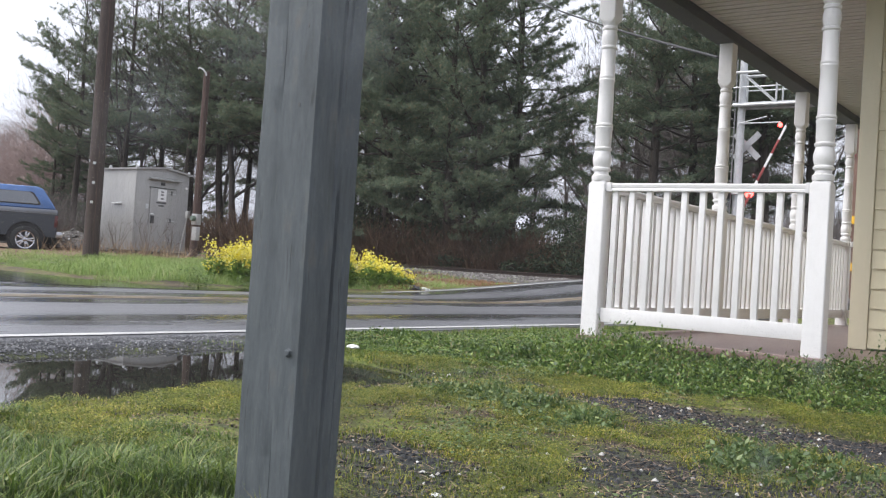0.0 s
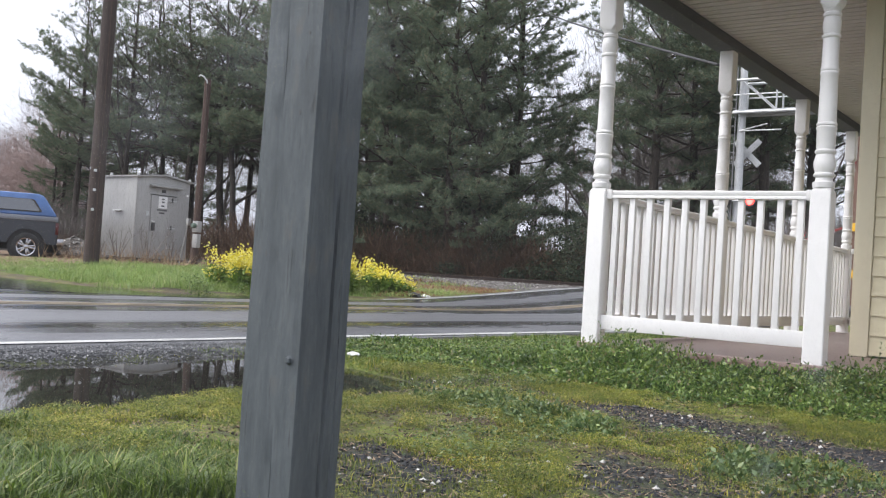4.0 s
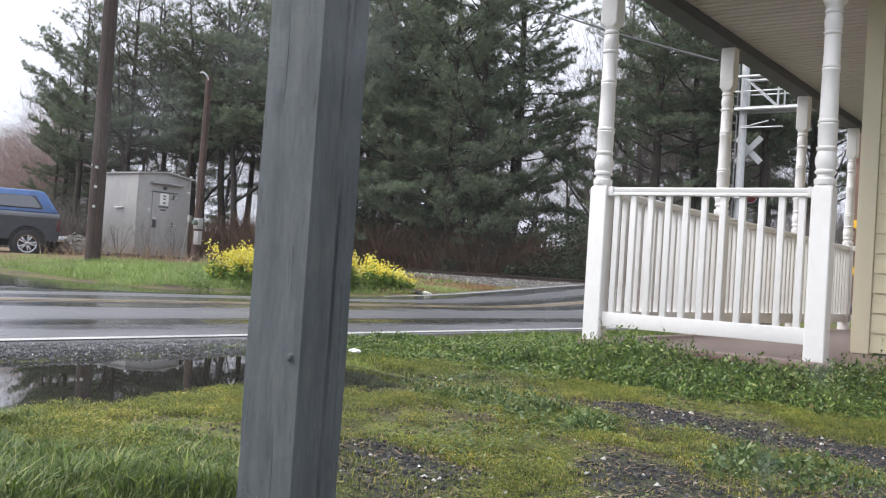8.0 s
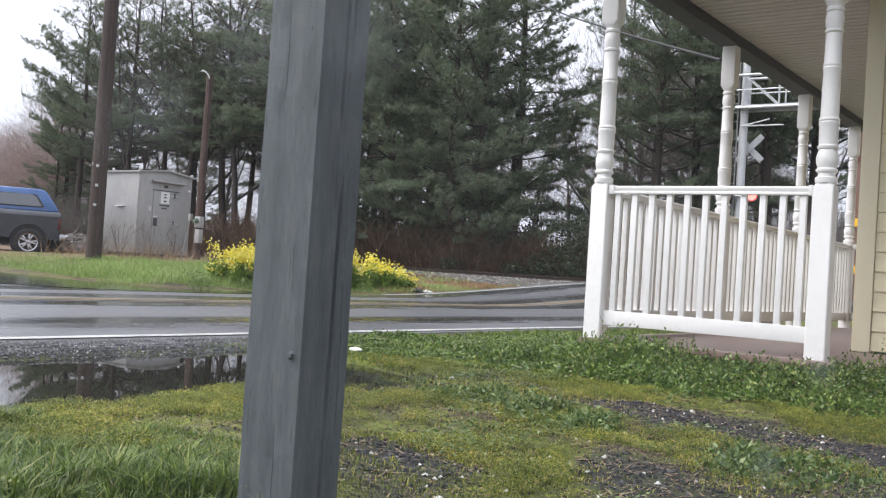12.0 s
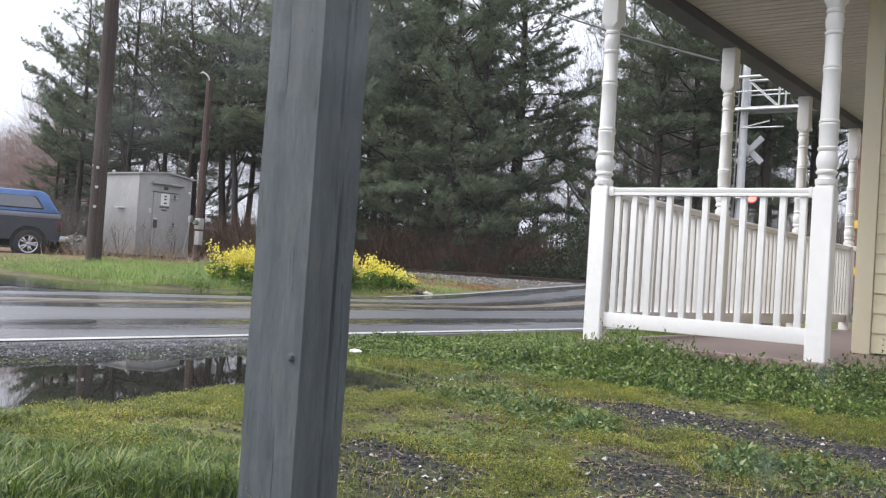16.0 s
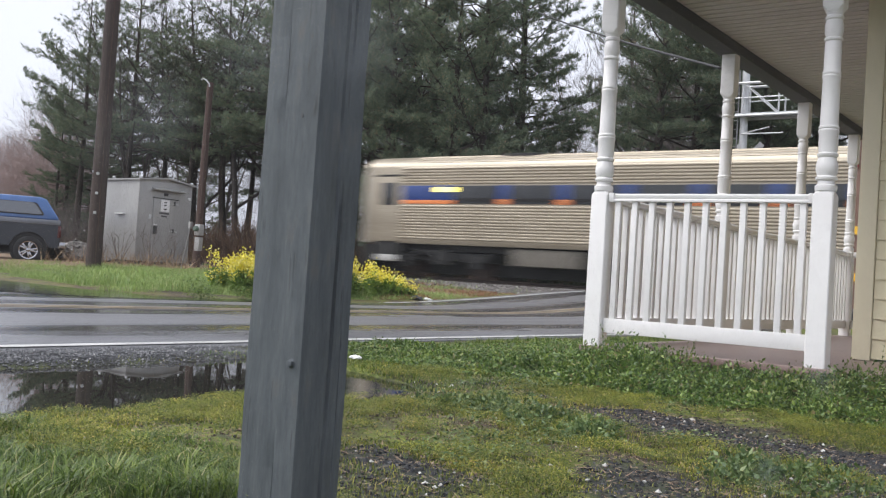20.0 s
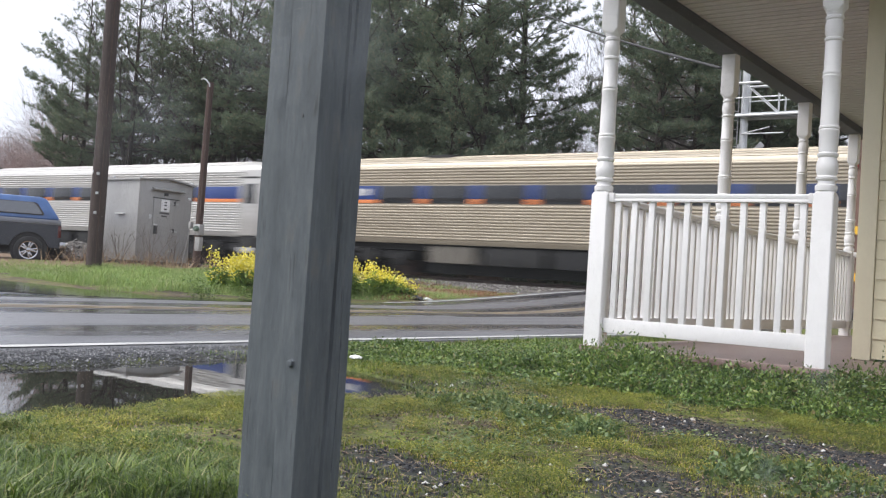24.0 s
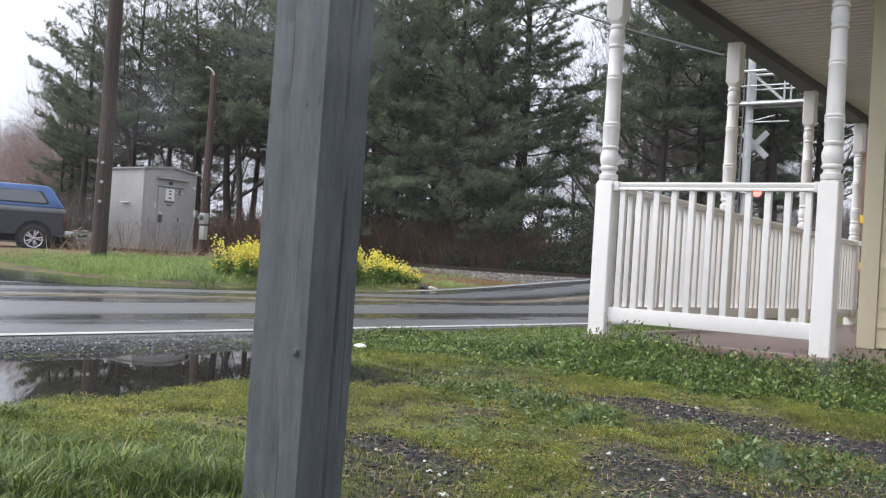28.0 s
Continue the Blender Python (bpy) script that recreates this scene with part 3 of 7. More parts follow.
def scatter_stones(name, n, place, size, material, label, category, seed, flat=0.7):
    """Loose stones, each a small rough lump."""
    rng = np.random.RandomState(seed)
    base = np.array([(1, 0, 0), (-1, 0, 0), (0, 1, 0), (0, -1, 0), (0, 0, 1), (0, 0, -1)], float)
    tri = np.array([(0, 2, 4), (2, 1, 4), (1, 3, 4), (3, 0, 4), (2, 0, 5), (1, 2, 5), (3, 1, 5), (0, 3, 5)])
    vs, fs = [], []
    k = 0
    for i in range(n):
        p = place(rng)
        if p is None:
            continue
        s = rng.uniform(*size) * (1 + 0.6 * (rng.rand() > 0.93))
        v = base * rng.uniform(0.6, 1.25, (6, 1)) * s
        v[:, 2] *= flat
        a = rng.uniform(0, 6.28)
        tilt = rng.uniform(-0.5, 0.5)
        ca, sa = math.cos(a), math.sin(a)
        v[:, 2] += v[:, 0] * tilt
        v = np.stack([v[:, 0] * ca - v[:, 1] * sa, v[:, 0] * sa + v[:, 1] * ca, v[:, 2]], 1) + np.array(p)
        vs.append(v)
        fs.append(tri + 6 * k)
        k += 1
    me = bpy.data.meshes.new(name)
    me.from_pydata(np.concatenate(vs).tolist(), [], np.concatenate(fs).tolist())
    me.materials.append(material)
    return tagged(new(name, me), label, category, kind="stuff")


def ballast_spot(rng):
    y = rng.uniform(19.9, 24.75)
    x = -11.5 - 34 * rng.rand() ** 1.5
    if y < 21.4 and rng.rand() > (y - 19.9) / 1.5:
        return None
    z = 0.1 + 0.1 * (y - 20.2) if y < 22.2 else min(0.43, 0.3 + 0.081 * (y - 22.2))
    return (x, y, max(z, ground_z(x, y)) + 0.01)


build_track()
scatter_stones("ballast", 16000, ballast_spot, (0.025, 0.05), M_BALLAST, "grey crushed stone ballast beside the rails", "ballast", 3)

# ---- the house and its porch ----
FLOOR_Z = 0.175
BEAM_Z = FLOOR_Z + 2.31
SOFFIT_H = 0.085
POST_X = -2.801
POST_YS = (5.53, 7.647, 9.764, 11.76)
CORNER = Vector((-1.456, 5.545, FLOOR_Z))
WALL_X, WALL_Y = -1.545, 6.76
A = 0.056


def turned_profile():
    """The lathe-turned middle of a porch post: vases, rings and a slim shaft."""
    z0 = 0.97
    f = lambda q: z0 + (1 - q) * 1.0
    return [(1.17 * (0.042 + 1.1 * (r - 0.042)), z) for r, z in [(0.048, f(1.0)), (0.05, f(0.985)), (0.05, f(0.97)), (0.04, f(0.962)), (0.038, f(0.945)), (0.048, f(0.935)), (0.049, f(0.925)), (0.042, f(0.915)),
            (0.047, f(0.895)), (0.05, f(0.875)), (0.049, f(0.85)), (0.043, f(0.825)), (0.041, f(0.815)), (0.047, f(0.806)), (0.048, f(0.795)), (0.041, f(0.786)),
            (0.043, f(0.77)), (0.044, f(0.68)), (0.047, f(0.672)), (0.047, f(0.664)), (0.043, f(0.658)), (0.047, f(0.652)), (0.047, f(0.644)), (0.042, f(0.637)),
            (0.041, f(0.5)), (0.0395, f(0.375)), (0.043, f(0.368)), (0.043, f(0.360)), (0.0395, f(0.354)), (0.043, f(0.347)), (0.043, f(0.339)), (0.039, f(0.332)),
            (0.038, f(0.19)), (0.037, f(0.17)), (0.043, f(0.162)), (0.043, f(0.152)), (0.036, f(0.145)), (0.041, f(0.12)), (0.043, f(0.095)), (0.041, f(0.07)),
            (0.036, f(0.05)), (0.042, f(0.042)), (0.042, f(0.03)), (0.036, f(0.022)), (0.038, f(0.01)), (0.044, f(0.0))]]


def chamfered(z0, z1, top_in, bot_in):
    """A square block with its corners drawn in towards the turned part."""
    s = Shape()
    rings = []
    if bot_in:
        rings += [(A * 0.82, z0, 0.02), (A, z0 + 0.025, 0.006)]
    else:
        rings += [(A, z0, 0.006)]
    if top_in:
        rings += [(A, z1 - 0.025, 0.006), (A * 0.82, z1, 0.02)]
    else:
        rings += [(A, z1, 0.006)]
    vs, fs = [], []
    for a, z, c in rings:
        vs += [(a, -a + c, z), (a, a - c, z), (a - c, a, z), (-a + c, a, z), (-a, a - c, z), (-a, -a + c, z), (-a + c, -a, z), (a - c, -a, z)]
    for i in range(len(rings) - 1):
        fs += [(i * 8 + k, i * 8 + (k + 1) % 8, i * 8 + 8 + (k + 1) % 8, i * 8 + 8 + k) for k in range(8)]
    fs += [tuple(range(7, -1, -1)), tuple((len(rings) - 1) * 8 + k for k in range(8))]
    return s.add(vs, fs)


def build_posts():
    post = thing("porch_post", "white turned porch post with square ends", "post", pose(POST_X, POST_YS[0], FLOOR_Z), "porch posts")
    part("lower_block", chamfered(0, 0.97, True, False), M_WHITE, post, smooth=25)
    part("turned_shaft", Shape().lathe(turned_profile(), 24), M_WHITE, post, smooth=40)
    part("upper_block", chamfered(1.97, 2.31, False, True), M_WHITE, post, smooth=25)
    for y in POST_YS[1:]:
        copy_thing(post, pose(POST_X, y, FLOOR_Z))
    copy_thing(post, pose(*CORNER))


def railing(a, b, label):
    """A balustrade section between two posts, from a to b at floor height."""
    a, b = Vector(a), Vector(b)
    length = (b - a).length
    ang = math.degrees(math.atan2(b.y - a.y, b.x - a.x))
    r = thing("porch_railing", label, "railing", pose(a.x, a.y, a.z, 0, 0, ang), "porch railings")
    top = Shape().extrude([(-0.032, 0.905), (-0.032, 0.915), (-0.026, 0.922), (-0.03, 0.93), (-0.03, 0.944), (-0.02, 0.953), (0.02, 0.953), (0.03, 0.944), (0.03, 0.93), (0.026, 0.922), (0.032, 0.915), (0.032, 0.905)], "x", A, length - A)
    part("top_rail", top, M_WHITE, r, smooth=30)
    part("bottom_rail", Shape().box(A, -0.022, 0.085, length - A, 0.022, 0.175, 0.004), M_WHITE, r)
    for x in (A, length - A):
        part("bracket", Shape().box(x - 0.004 if x > 0.2 else x, -0.038, 0.9, x + 0.004 + (0.03 if x < 0.2 else -0.03), 0.038, 0.958, 0.004), M_WHITE, r)
    n = max(2, round((length - 2 * A) / 0.116))
    bal = Shape().box(-0.018, -0.018, 0.17, 0.018, 0.018, 0.91, 0.004).mesh("baluster", M_WHITE, 30)
    for k in range(n):
        part("baluster", bal, None, r, m=pose(A + (k + 0.5) * (length - 2 * A) / n, 0, 0))


def build_porch():
    x0, x1, y0, y1 = POST_X - 0.07, 7.0, 5.45, 12.1
    fl = thing("porch_floor", "brown-painted concrete porch floor with worn edge", "porch floor", kind="structure")
    part("slab", Shape().box(x0, y0, FLOOR_Z - 0.05, x1, y1, FLOOR_Z, 0.012), M_DECK, fl)
    part("foundation", Shape().box(x0 + 0.04, y0 + 0.04, -0.3, x1, y1 - 0.05, FLOOR_Z - 0.05), M_CONCRETE, fl)
    # the porch roof: beam, soffit boards, fascia
    roof = thing("porch_roof", "dark porch beam under a slatted grey soffit", "porch roof", kind="structure")
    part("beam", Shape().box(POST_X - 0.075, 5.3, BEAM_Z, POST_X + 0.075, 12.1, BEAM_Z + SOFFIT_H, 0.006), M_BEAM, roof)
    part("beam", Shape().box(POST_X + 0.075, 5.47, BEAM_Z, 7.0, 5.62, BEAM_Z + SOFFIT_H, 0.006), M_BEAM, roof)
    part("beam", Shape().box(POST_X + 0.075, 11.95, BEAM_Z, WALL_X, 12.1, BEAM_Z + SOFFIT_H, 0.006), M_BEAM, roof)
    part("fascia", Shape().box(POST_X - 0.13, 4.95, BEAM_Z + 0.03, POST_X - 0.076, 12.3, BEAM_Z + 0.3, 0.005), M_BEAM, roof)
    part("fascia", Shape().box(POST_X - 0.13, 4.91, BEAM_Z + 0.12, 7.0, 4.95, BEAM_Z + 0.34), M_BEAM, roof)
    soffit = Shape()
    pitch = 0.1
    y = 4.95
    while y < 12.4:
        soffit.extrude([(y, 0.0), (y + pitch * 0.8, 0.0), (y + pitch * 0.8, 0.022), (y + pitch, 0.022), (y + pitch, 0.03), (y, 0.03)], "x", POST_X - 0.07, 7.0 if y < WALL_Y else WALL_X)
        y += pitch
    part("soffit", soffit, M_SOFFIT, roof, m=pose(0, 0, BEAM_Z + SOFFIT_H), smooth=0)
    part("roof_sheet", Shape().box(POST_X - 0.16, 4.9, BEAM_Z + 0.34, 7.0, 12.6, BEAM_Z + 0.4), M_TRAINROOF, roof)


def build_house():
    wall = thing("wall_front", "cream horizontal vinyl siding wall of the house", "wall", kind="structure")
    part("backing", Shape().box(WALL_X + 0.02, WALL_Y + 0.02, FLOOR_Z - 0.3, 7.0, 12.9, BEAM_Z + SOFFIT_H - 0.003), M_TRIM, wall)
    k, z = 0, FLOOR_Z + 0.015
    lap = 0.129
    board = None
    while z + 0.133 < BEAM_Z + SOFFIT_H:
        sh = Shape().extrude([(WALL_Y - 0.016, 0.0), (WALL_Y - 0.016, 0.006), (WALL_Y - 0.002, lap + 0.004), (WALL_Y + 0.018, lap + 0.004), (WALL_Y + 0.018, 0.0)], "x", WALL_X + 0.106, 7.0)
        board = board or sh.mesh("siding_board", M_SIDING)
        part("siding_board", board, None, wall, m=pose(0, 0, z))
        z += lap
        k += 1
    part("corner_board", Shape().box(WALL_X - 0.01, WALL_Y - 0.03, FLOOR_Z + 0.004, WALL_X + 0.103, WALL_Y + 0.02, BEAM_Z + SOFFIT_H - 0.002, 0.004), M_TRIM, wall)
    part("starter_strip", Shape().box(WALL_X + 0.13, WALL_Y - 0.012, FLOOR_Z + 0.002, 7.0, WALL_Y + 0.015, FLOOR_Z + 0.014), M_DARKGREY, wall)
    part("side_panel", Shape().box(WALL_X - 0.012, WALL_Y + 0.021, FLOOR_Z + 0.004, WALL_X + 0.016, 12.8, BEAM_Z + SOFFIT_H - 0.003), M_SIDING, wall)


build_posts()
build_porch()
build_house()
railing((POST_X, POST_YS[0], FLOOR_Z), CORNER, "white vinyl balustrade across the porch end")
for ya, yb in zip(POST_YS, POST_YS[1:]):
    railing((POST_X, ya, FLOOR_Z), (POST_X, yb, FLOOR_Z), "white vinyl balustrade along the porch side")
railing((POST_X, POST_YS[3], FLOOR_Z), (WALL_X, POST_YS[3], FLOOR_Z), "short white balustrade closing the far porch end")


# ---- the grey post by the lawn ----
def build_grey_post():
    depth = 1.9
    c, s = math.cos(radians(YAW)), math.sin(radians(YAW))
    at = lambda X, Y: (X * c - Y * s, X * s + Y * c)
    x, y = at(-0.272, depth)
    p = thing("wooden_post", "weathered grey-painted square timber post with cracks", "post", pose(x, y, -0.15, 0, 0, YAW + 45 + 12) @ pose(0, 0, 0, 0.35, -0.1))
    h = 0.0675
    body = Shape()
    n = 110
    # drying cracks: face, place across it, width, depth, from and to height
    cracks = ((3, 0.67, 0.009, 0.018, 1.02, 3.0), (3, 0.52, 0.010, 0.018, 0.72, 1.3), (3, 0.6, 0.011, 0.018, 0.0, 0.86), (3, 0.82, 0.003, 0.004, 0.2, 0.75), (2, 0.38, 0.0018, 0.003, 0.95, 1.2),
              (2, 0.62, 0.002, 0.003, 0.1, 0.4))
    corners = ((1, -1), (1, 1), (-1, 1), (-1, -1))
    rings = []
    for i in range(n + 1):
        z = 2.2 * i / n
        w = 0.0010 * math.sin(z * 3.1) + 0.0005 * math.sin(z * 17)
        ring = []
        for k in range(4):
            (ax, ay), (bx, by) = corners[k], corners[(k + 1) % 4]
            q = h + w
            e = 0.07 + 0.03 * noise.noise((z * 5, k, 0))
            pa, pb = Vector((ax * q, ay * q)), Vector((bx * q, by * q))
            inward = -((pa + pb) / 2).normalized()
            run = [(0.0, 0.25 * e * h)] + [(e * 0.4, 0.05 * e * h), (e, 0.0)]
            for face, at_q, cw, cd, z0, z1 in sorted(cracks, key=lambda c: c[1]):
                if face != k:
                    continue
                fade = step(z0 - 0.001, z0 + 0.12, z) * (1 - step(z1 - 0.12, z1 + 0.001, z)) * (0.65 + 0.5 * noise.noise((z * 4, face, at_q * 9)))
                mid = at_q + 0.02 * noise.noise((z * 2.2, face, at_q * 5))
                run += [(mid - cw / h / 4, 0.0), (mid, cd * max(0.0, fade)), (mid + cw / h / 4, 0.0)]
            run += [(1 - e, 0.0), (1 - e * 0.4, 0.05 * e * h)]
            for f, dpt in run:
                v = pa.lerp(pb, f) + inward * dpt
                ring.append((v.x, v.y, z))
        rings.append(ring)
    m = len(rings[0])
    vs = [v for r in rings for v in r]
    fs = [(i * m + k, i * m + (k + 1) % m, (i + 1) * m + (k + 1) % m, (i + 1) * m + k) for i in range(n) for k in range(m)]
    fs += [tuple(range(m - 1, -1, -1)), tuple(n * m + k for k in range(m))]
    body.add(vs, fs)
    part("shaft", body, M_POST, p, smooth=50)
    return p, h


GREY_POST, GREY_H = build_grey_post()


def post_fittings():
    """A lag bolt and old nail heads in the post's lit face (local -x)."""
    bolt = Shape().lathe([(0.0095, 0), (0.0095, 0.002), (0.007, 0.003), (0.007, 0.008), (0.005, 0.0095)], 6, pose(-GREY_H, -GREY_H + 0.022, 0.505, 0, -90))
    part("bolt", bolt, M_POST, GREY_POST, "painted bolt head", smooth=0)
    for dy, z, tall in ((0.03, 0.83, 1.6), (0.06, 0.83, 1.0), (0.03, 1.12, 0.8), (0.04, 0.97, 0.9), (0.1, 0.7, 1.0), (0.1, 0.96, 0.7)):
        dent = Shape().lathe([(0.0022, -0.002), (0.0022, 0.0008)], 8, pose(-GREY_H, -GREY_H + dy, z, 0, -90) @ Matrix.Diagonal((2.4 * tall, 1, 1, 1)))
        part("nail", dent, M_PRINT, GREY_POST)


post_fittings()

# ---- the verge across the road: hut, poles, pickup ----
def build_hut():
    x, y, z = -24.38, 17.98, 0.36
    w, d = 1.98, 1.62
    hut = thing("signal_hut", "grey aluminium railway signal hut on a low base", "equipment hut", pose(x, y, z))
    # local: the front face looks along +x, the corner nearest the road is the origin
    h = 2.56
    part("body", Shape().box(-d, 0, 0.12, 0, w, h, 0.012), M_HUT, hut)
    for a, b in ((0.08, 0.42), (0.75, 1.15), (1.5, w - 0.08)):
        part("skid", Shape().box(-d + 0.08, a, 0, -0.03, b, 0.12), M_DARKGREY, hut, "dark steel skid block")
    roof = Shape().extrude([(-0.07, h - 0.03), (w / 2, h + 0.09), (w + 0.07, h - 0.03), (w + 0.07, h + 0.015), (w / 2, h + 0.14), (-0.07, h + 0.015)], "x", -d - 0.06, 0.09)
    part("roof", roof, M_HUT, hut)
    part("gable", Shape().extrude([(0, h - 0.01), (w, h - 0.01), (w / 2, h + 0.1)], "x", -d, -0.002), M_HUT, hut)
    lug = Shape().lathe([(0.035, 0), (0.045, 0.03), (0.045, 0.11), (0.02, 0.14)], 8).mesh("lifting_eye", M_GREYBOX)
    for xx, yy in ((-d + 0.35, 0.0), (0.03, 0.0), (0.03, w - 0.06)):
        part("lifting_eye", lug, None, hut, "pale lifting lug", m=pose(xx, yy, h - 0.04))
    part("drip_edge", Shape().extrude([(0.0, 2.36), (0.16, 2.32), (0.16, 2.29), (0.0, 2.29)], "y", 0.46, 1.62), M_HUT, hut)
    part("vent", Shape().box(0.0, 0.92, 2.14, 0.02, 1.06, 2.23, 0.004), M_DARKGREY, hut)
    door = part("door", Shape().box(0, 0.54, 0.2, 0.03, 1.3, 2.04, 0.008), M_HUT, hut)
    part("door_header", Shape().box(0, 0.5, 2.045, 0.05, 1.46, 2.065), M_DARKGREY, hut)
    part("door_handle", Shape().box(0.03, 0.58, 0.96, 0.09, 0.68, 1.2, 0.01), M_DARKGREY, door, "black padlock hasp")
    part("latch", Shape().box(0.03, 0.57, 1.24, 0.07, 0.68, 1.26), M_SIGNWHITE, door, "pale latch bar")
    part("knob_plate", Shape().box(0.0, 0.4, 1.4, 0.012, 0.5, 1.54, 0.004), M_STEEL, hut)
    for zz in (0.45, 1.06, 1.9):
        hg = part("hinge", Shape().box(0.03, 1.16, zz, 0.06, 1.46, zz + 0.03, 0.006), M_STEEL, door)
        part("hinge_pin", Shape().lathe([(0.022, 0), (0.022, 0.12)], 8, pose(0.05, 1.3, zz - 0.03)), M_DARKGREY, hg)
    part("notice", Shape().box(0.031, 0.8, 1.66, 0.038, 1.12, 2.02, 0.003), M_SIGNWHITE, door, "white notice with small dark print")
    for zz, hh, ww in ((1.92, 0.04, 0.1), (1.83, 0.045, 0.09), (1.71, 0.045, 0.11)):
        part("print_line", Shape().box(0.0385, 0.96 - ww / 2, zz, 0.041, 0.96 + ww / 2, zz + hh), M_PRINT, door)
    for zz, ww in ((1.58, 0.36), (1.49, 0.2)):
        part("print_line", Shape().box(0.031, 0.94 - ww / 2, zz, 0.034, 0.94 + ww / 2, zz + 0.05), M_PRINT, door)
    part("corner_seam", Shape().box(0.002, 0.02, 0.16, 0.01, 0.05, h - 0.03), M_HUT, hut)
    part("side_shelf", Shape().box(-0.98, -0.09, 1.5, -0.6, 0, 1.52), M_SIGNWHITE, hut, "small pale side bracket")
    part("lamp", Shape().box(0.0, w - 0.16, 2.1, 0.05, w - 0.08, 2.17, 0.01), M_SIGNWHITE, hut, "small white door lamp")


def build_pole(x, y, z, r0, r1, h, lean, mat, label):
    p = thing("utility_pole", label, "utility pole", pose(x, y, z, *lean))
    rng = random.Random(int(-x * 10))
    prof = []
    n = 40
    for i in range(n + 1):
        q = i / n
        prof.append((r0 + (r1 - r0) * q + rng.uniform(-0.003, 0.003), -0.3 + (h + 0.3) * q))
    part("shaft", Shape().lathe(prof, 18), mat, p, smooth=60)
    return p


def build_poles():
    big = build_pole(-19.73, 13.45, 0.2, 0.178, 0.15, 10.0, (0, 0, 0), M_POLE, "tall dark timber utility pole in the grass verge")
    for zz, dx in ((2.2, 0.13), (2.25, -0.03), (1.75, 0.14), (1.3, 0.12)):
        part("cable_staple", Shape().box(dx, -0.19, zz, dx + 0.018, -0.12, zz + 0.06, 0.004), M_STEEL, big, "small metal tag")
    part("ground_wire", Shape().tube([(0.168, -0.07, 0.05), (0.162, -0.06, 6), (0.145, -0.06, 9.5)], 0.01, 6), M_POLE2, big)
    sm = build_pole(-20.6, 17.15, 0.33, 0.105, 0.085, 5.05, (0, 0.8, 0), M_POLE2, "short red-brown service pole with meter box")
    meter = part("meter_box", Shape().box(0.13, -0.25, 0.93, 0.34, -0.1, 1.22, 0.012), M_HUT, sm, "grey electric meter box")
    part("meter_glass", Shape().lathe([(0.07, 0), (0.07, 0.07), (0.055, 0.1)], 16, pose(0.24, -0.25, 1.1, 90)), M_METERGLASS, meter, "round greenish meter glass")
    part("breaker_box", Shape().box(0.15, -0.23, 0.52, 0.33, -0.1, 0.88, 0.01), M_HUT, sm)
    part("conduit", Shape().tube([(0.16, -0.12, 1.5), (0.13, -0.1, 4.6), (0.12, -0.12, 4.9)], 0.024, 8), M_POLE2, sm, "brown service conduit")
    part("weatherhead", Shape().tube([(0.12, -0.12, 4.88), (0.1, -0.12, 4.98), (0.03, -0.18, 5.08), (-0.06, -0.22, 5.12), (-0.1, -0.23, 5.08)], 0.02, 8), M_GREYBOX, sm, "pale bent conduit head")
    part("brace", Shape().tube([(-0.4, -0.2, -0.25), (-0.18, -0.14, 1.15)], 0.015, 6), M_HUT, sm, "pale leaning conduit")
    part("junction_box", Shape().box(-0.22, -0.18, 1.1, -0.13, -0.08, 1.28, 0.01), M_HUT, sm)


def arch_cut(outline, cx, cz, r, z_floor, n=12):
    """Points of a wheel arch, from front to rear, at the sill height."""
    a0 = math.asin(max(-1, min(1, (z_floor - cz) / r)))
    return [(cx + r * math.cos(math.pi - a0 - (math.pi - 2 * a0) * k / n), cz + r * math.sin(math.pi - a0 - (math.pi - 2 * a0) * k / n)) for k in range(n + 1)]


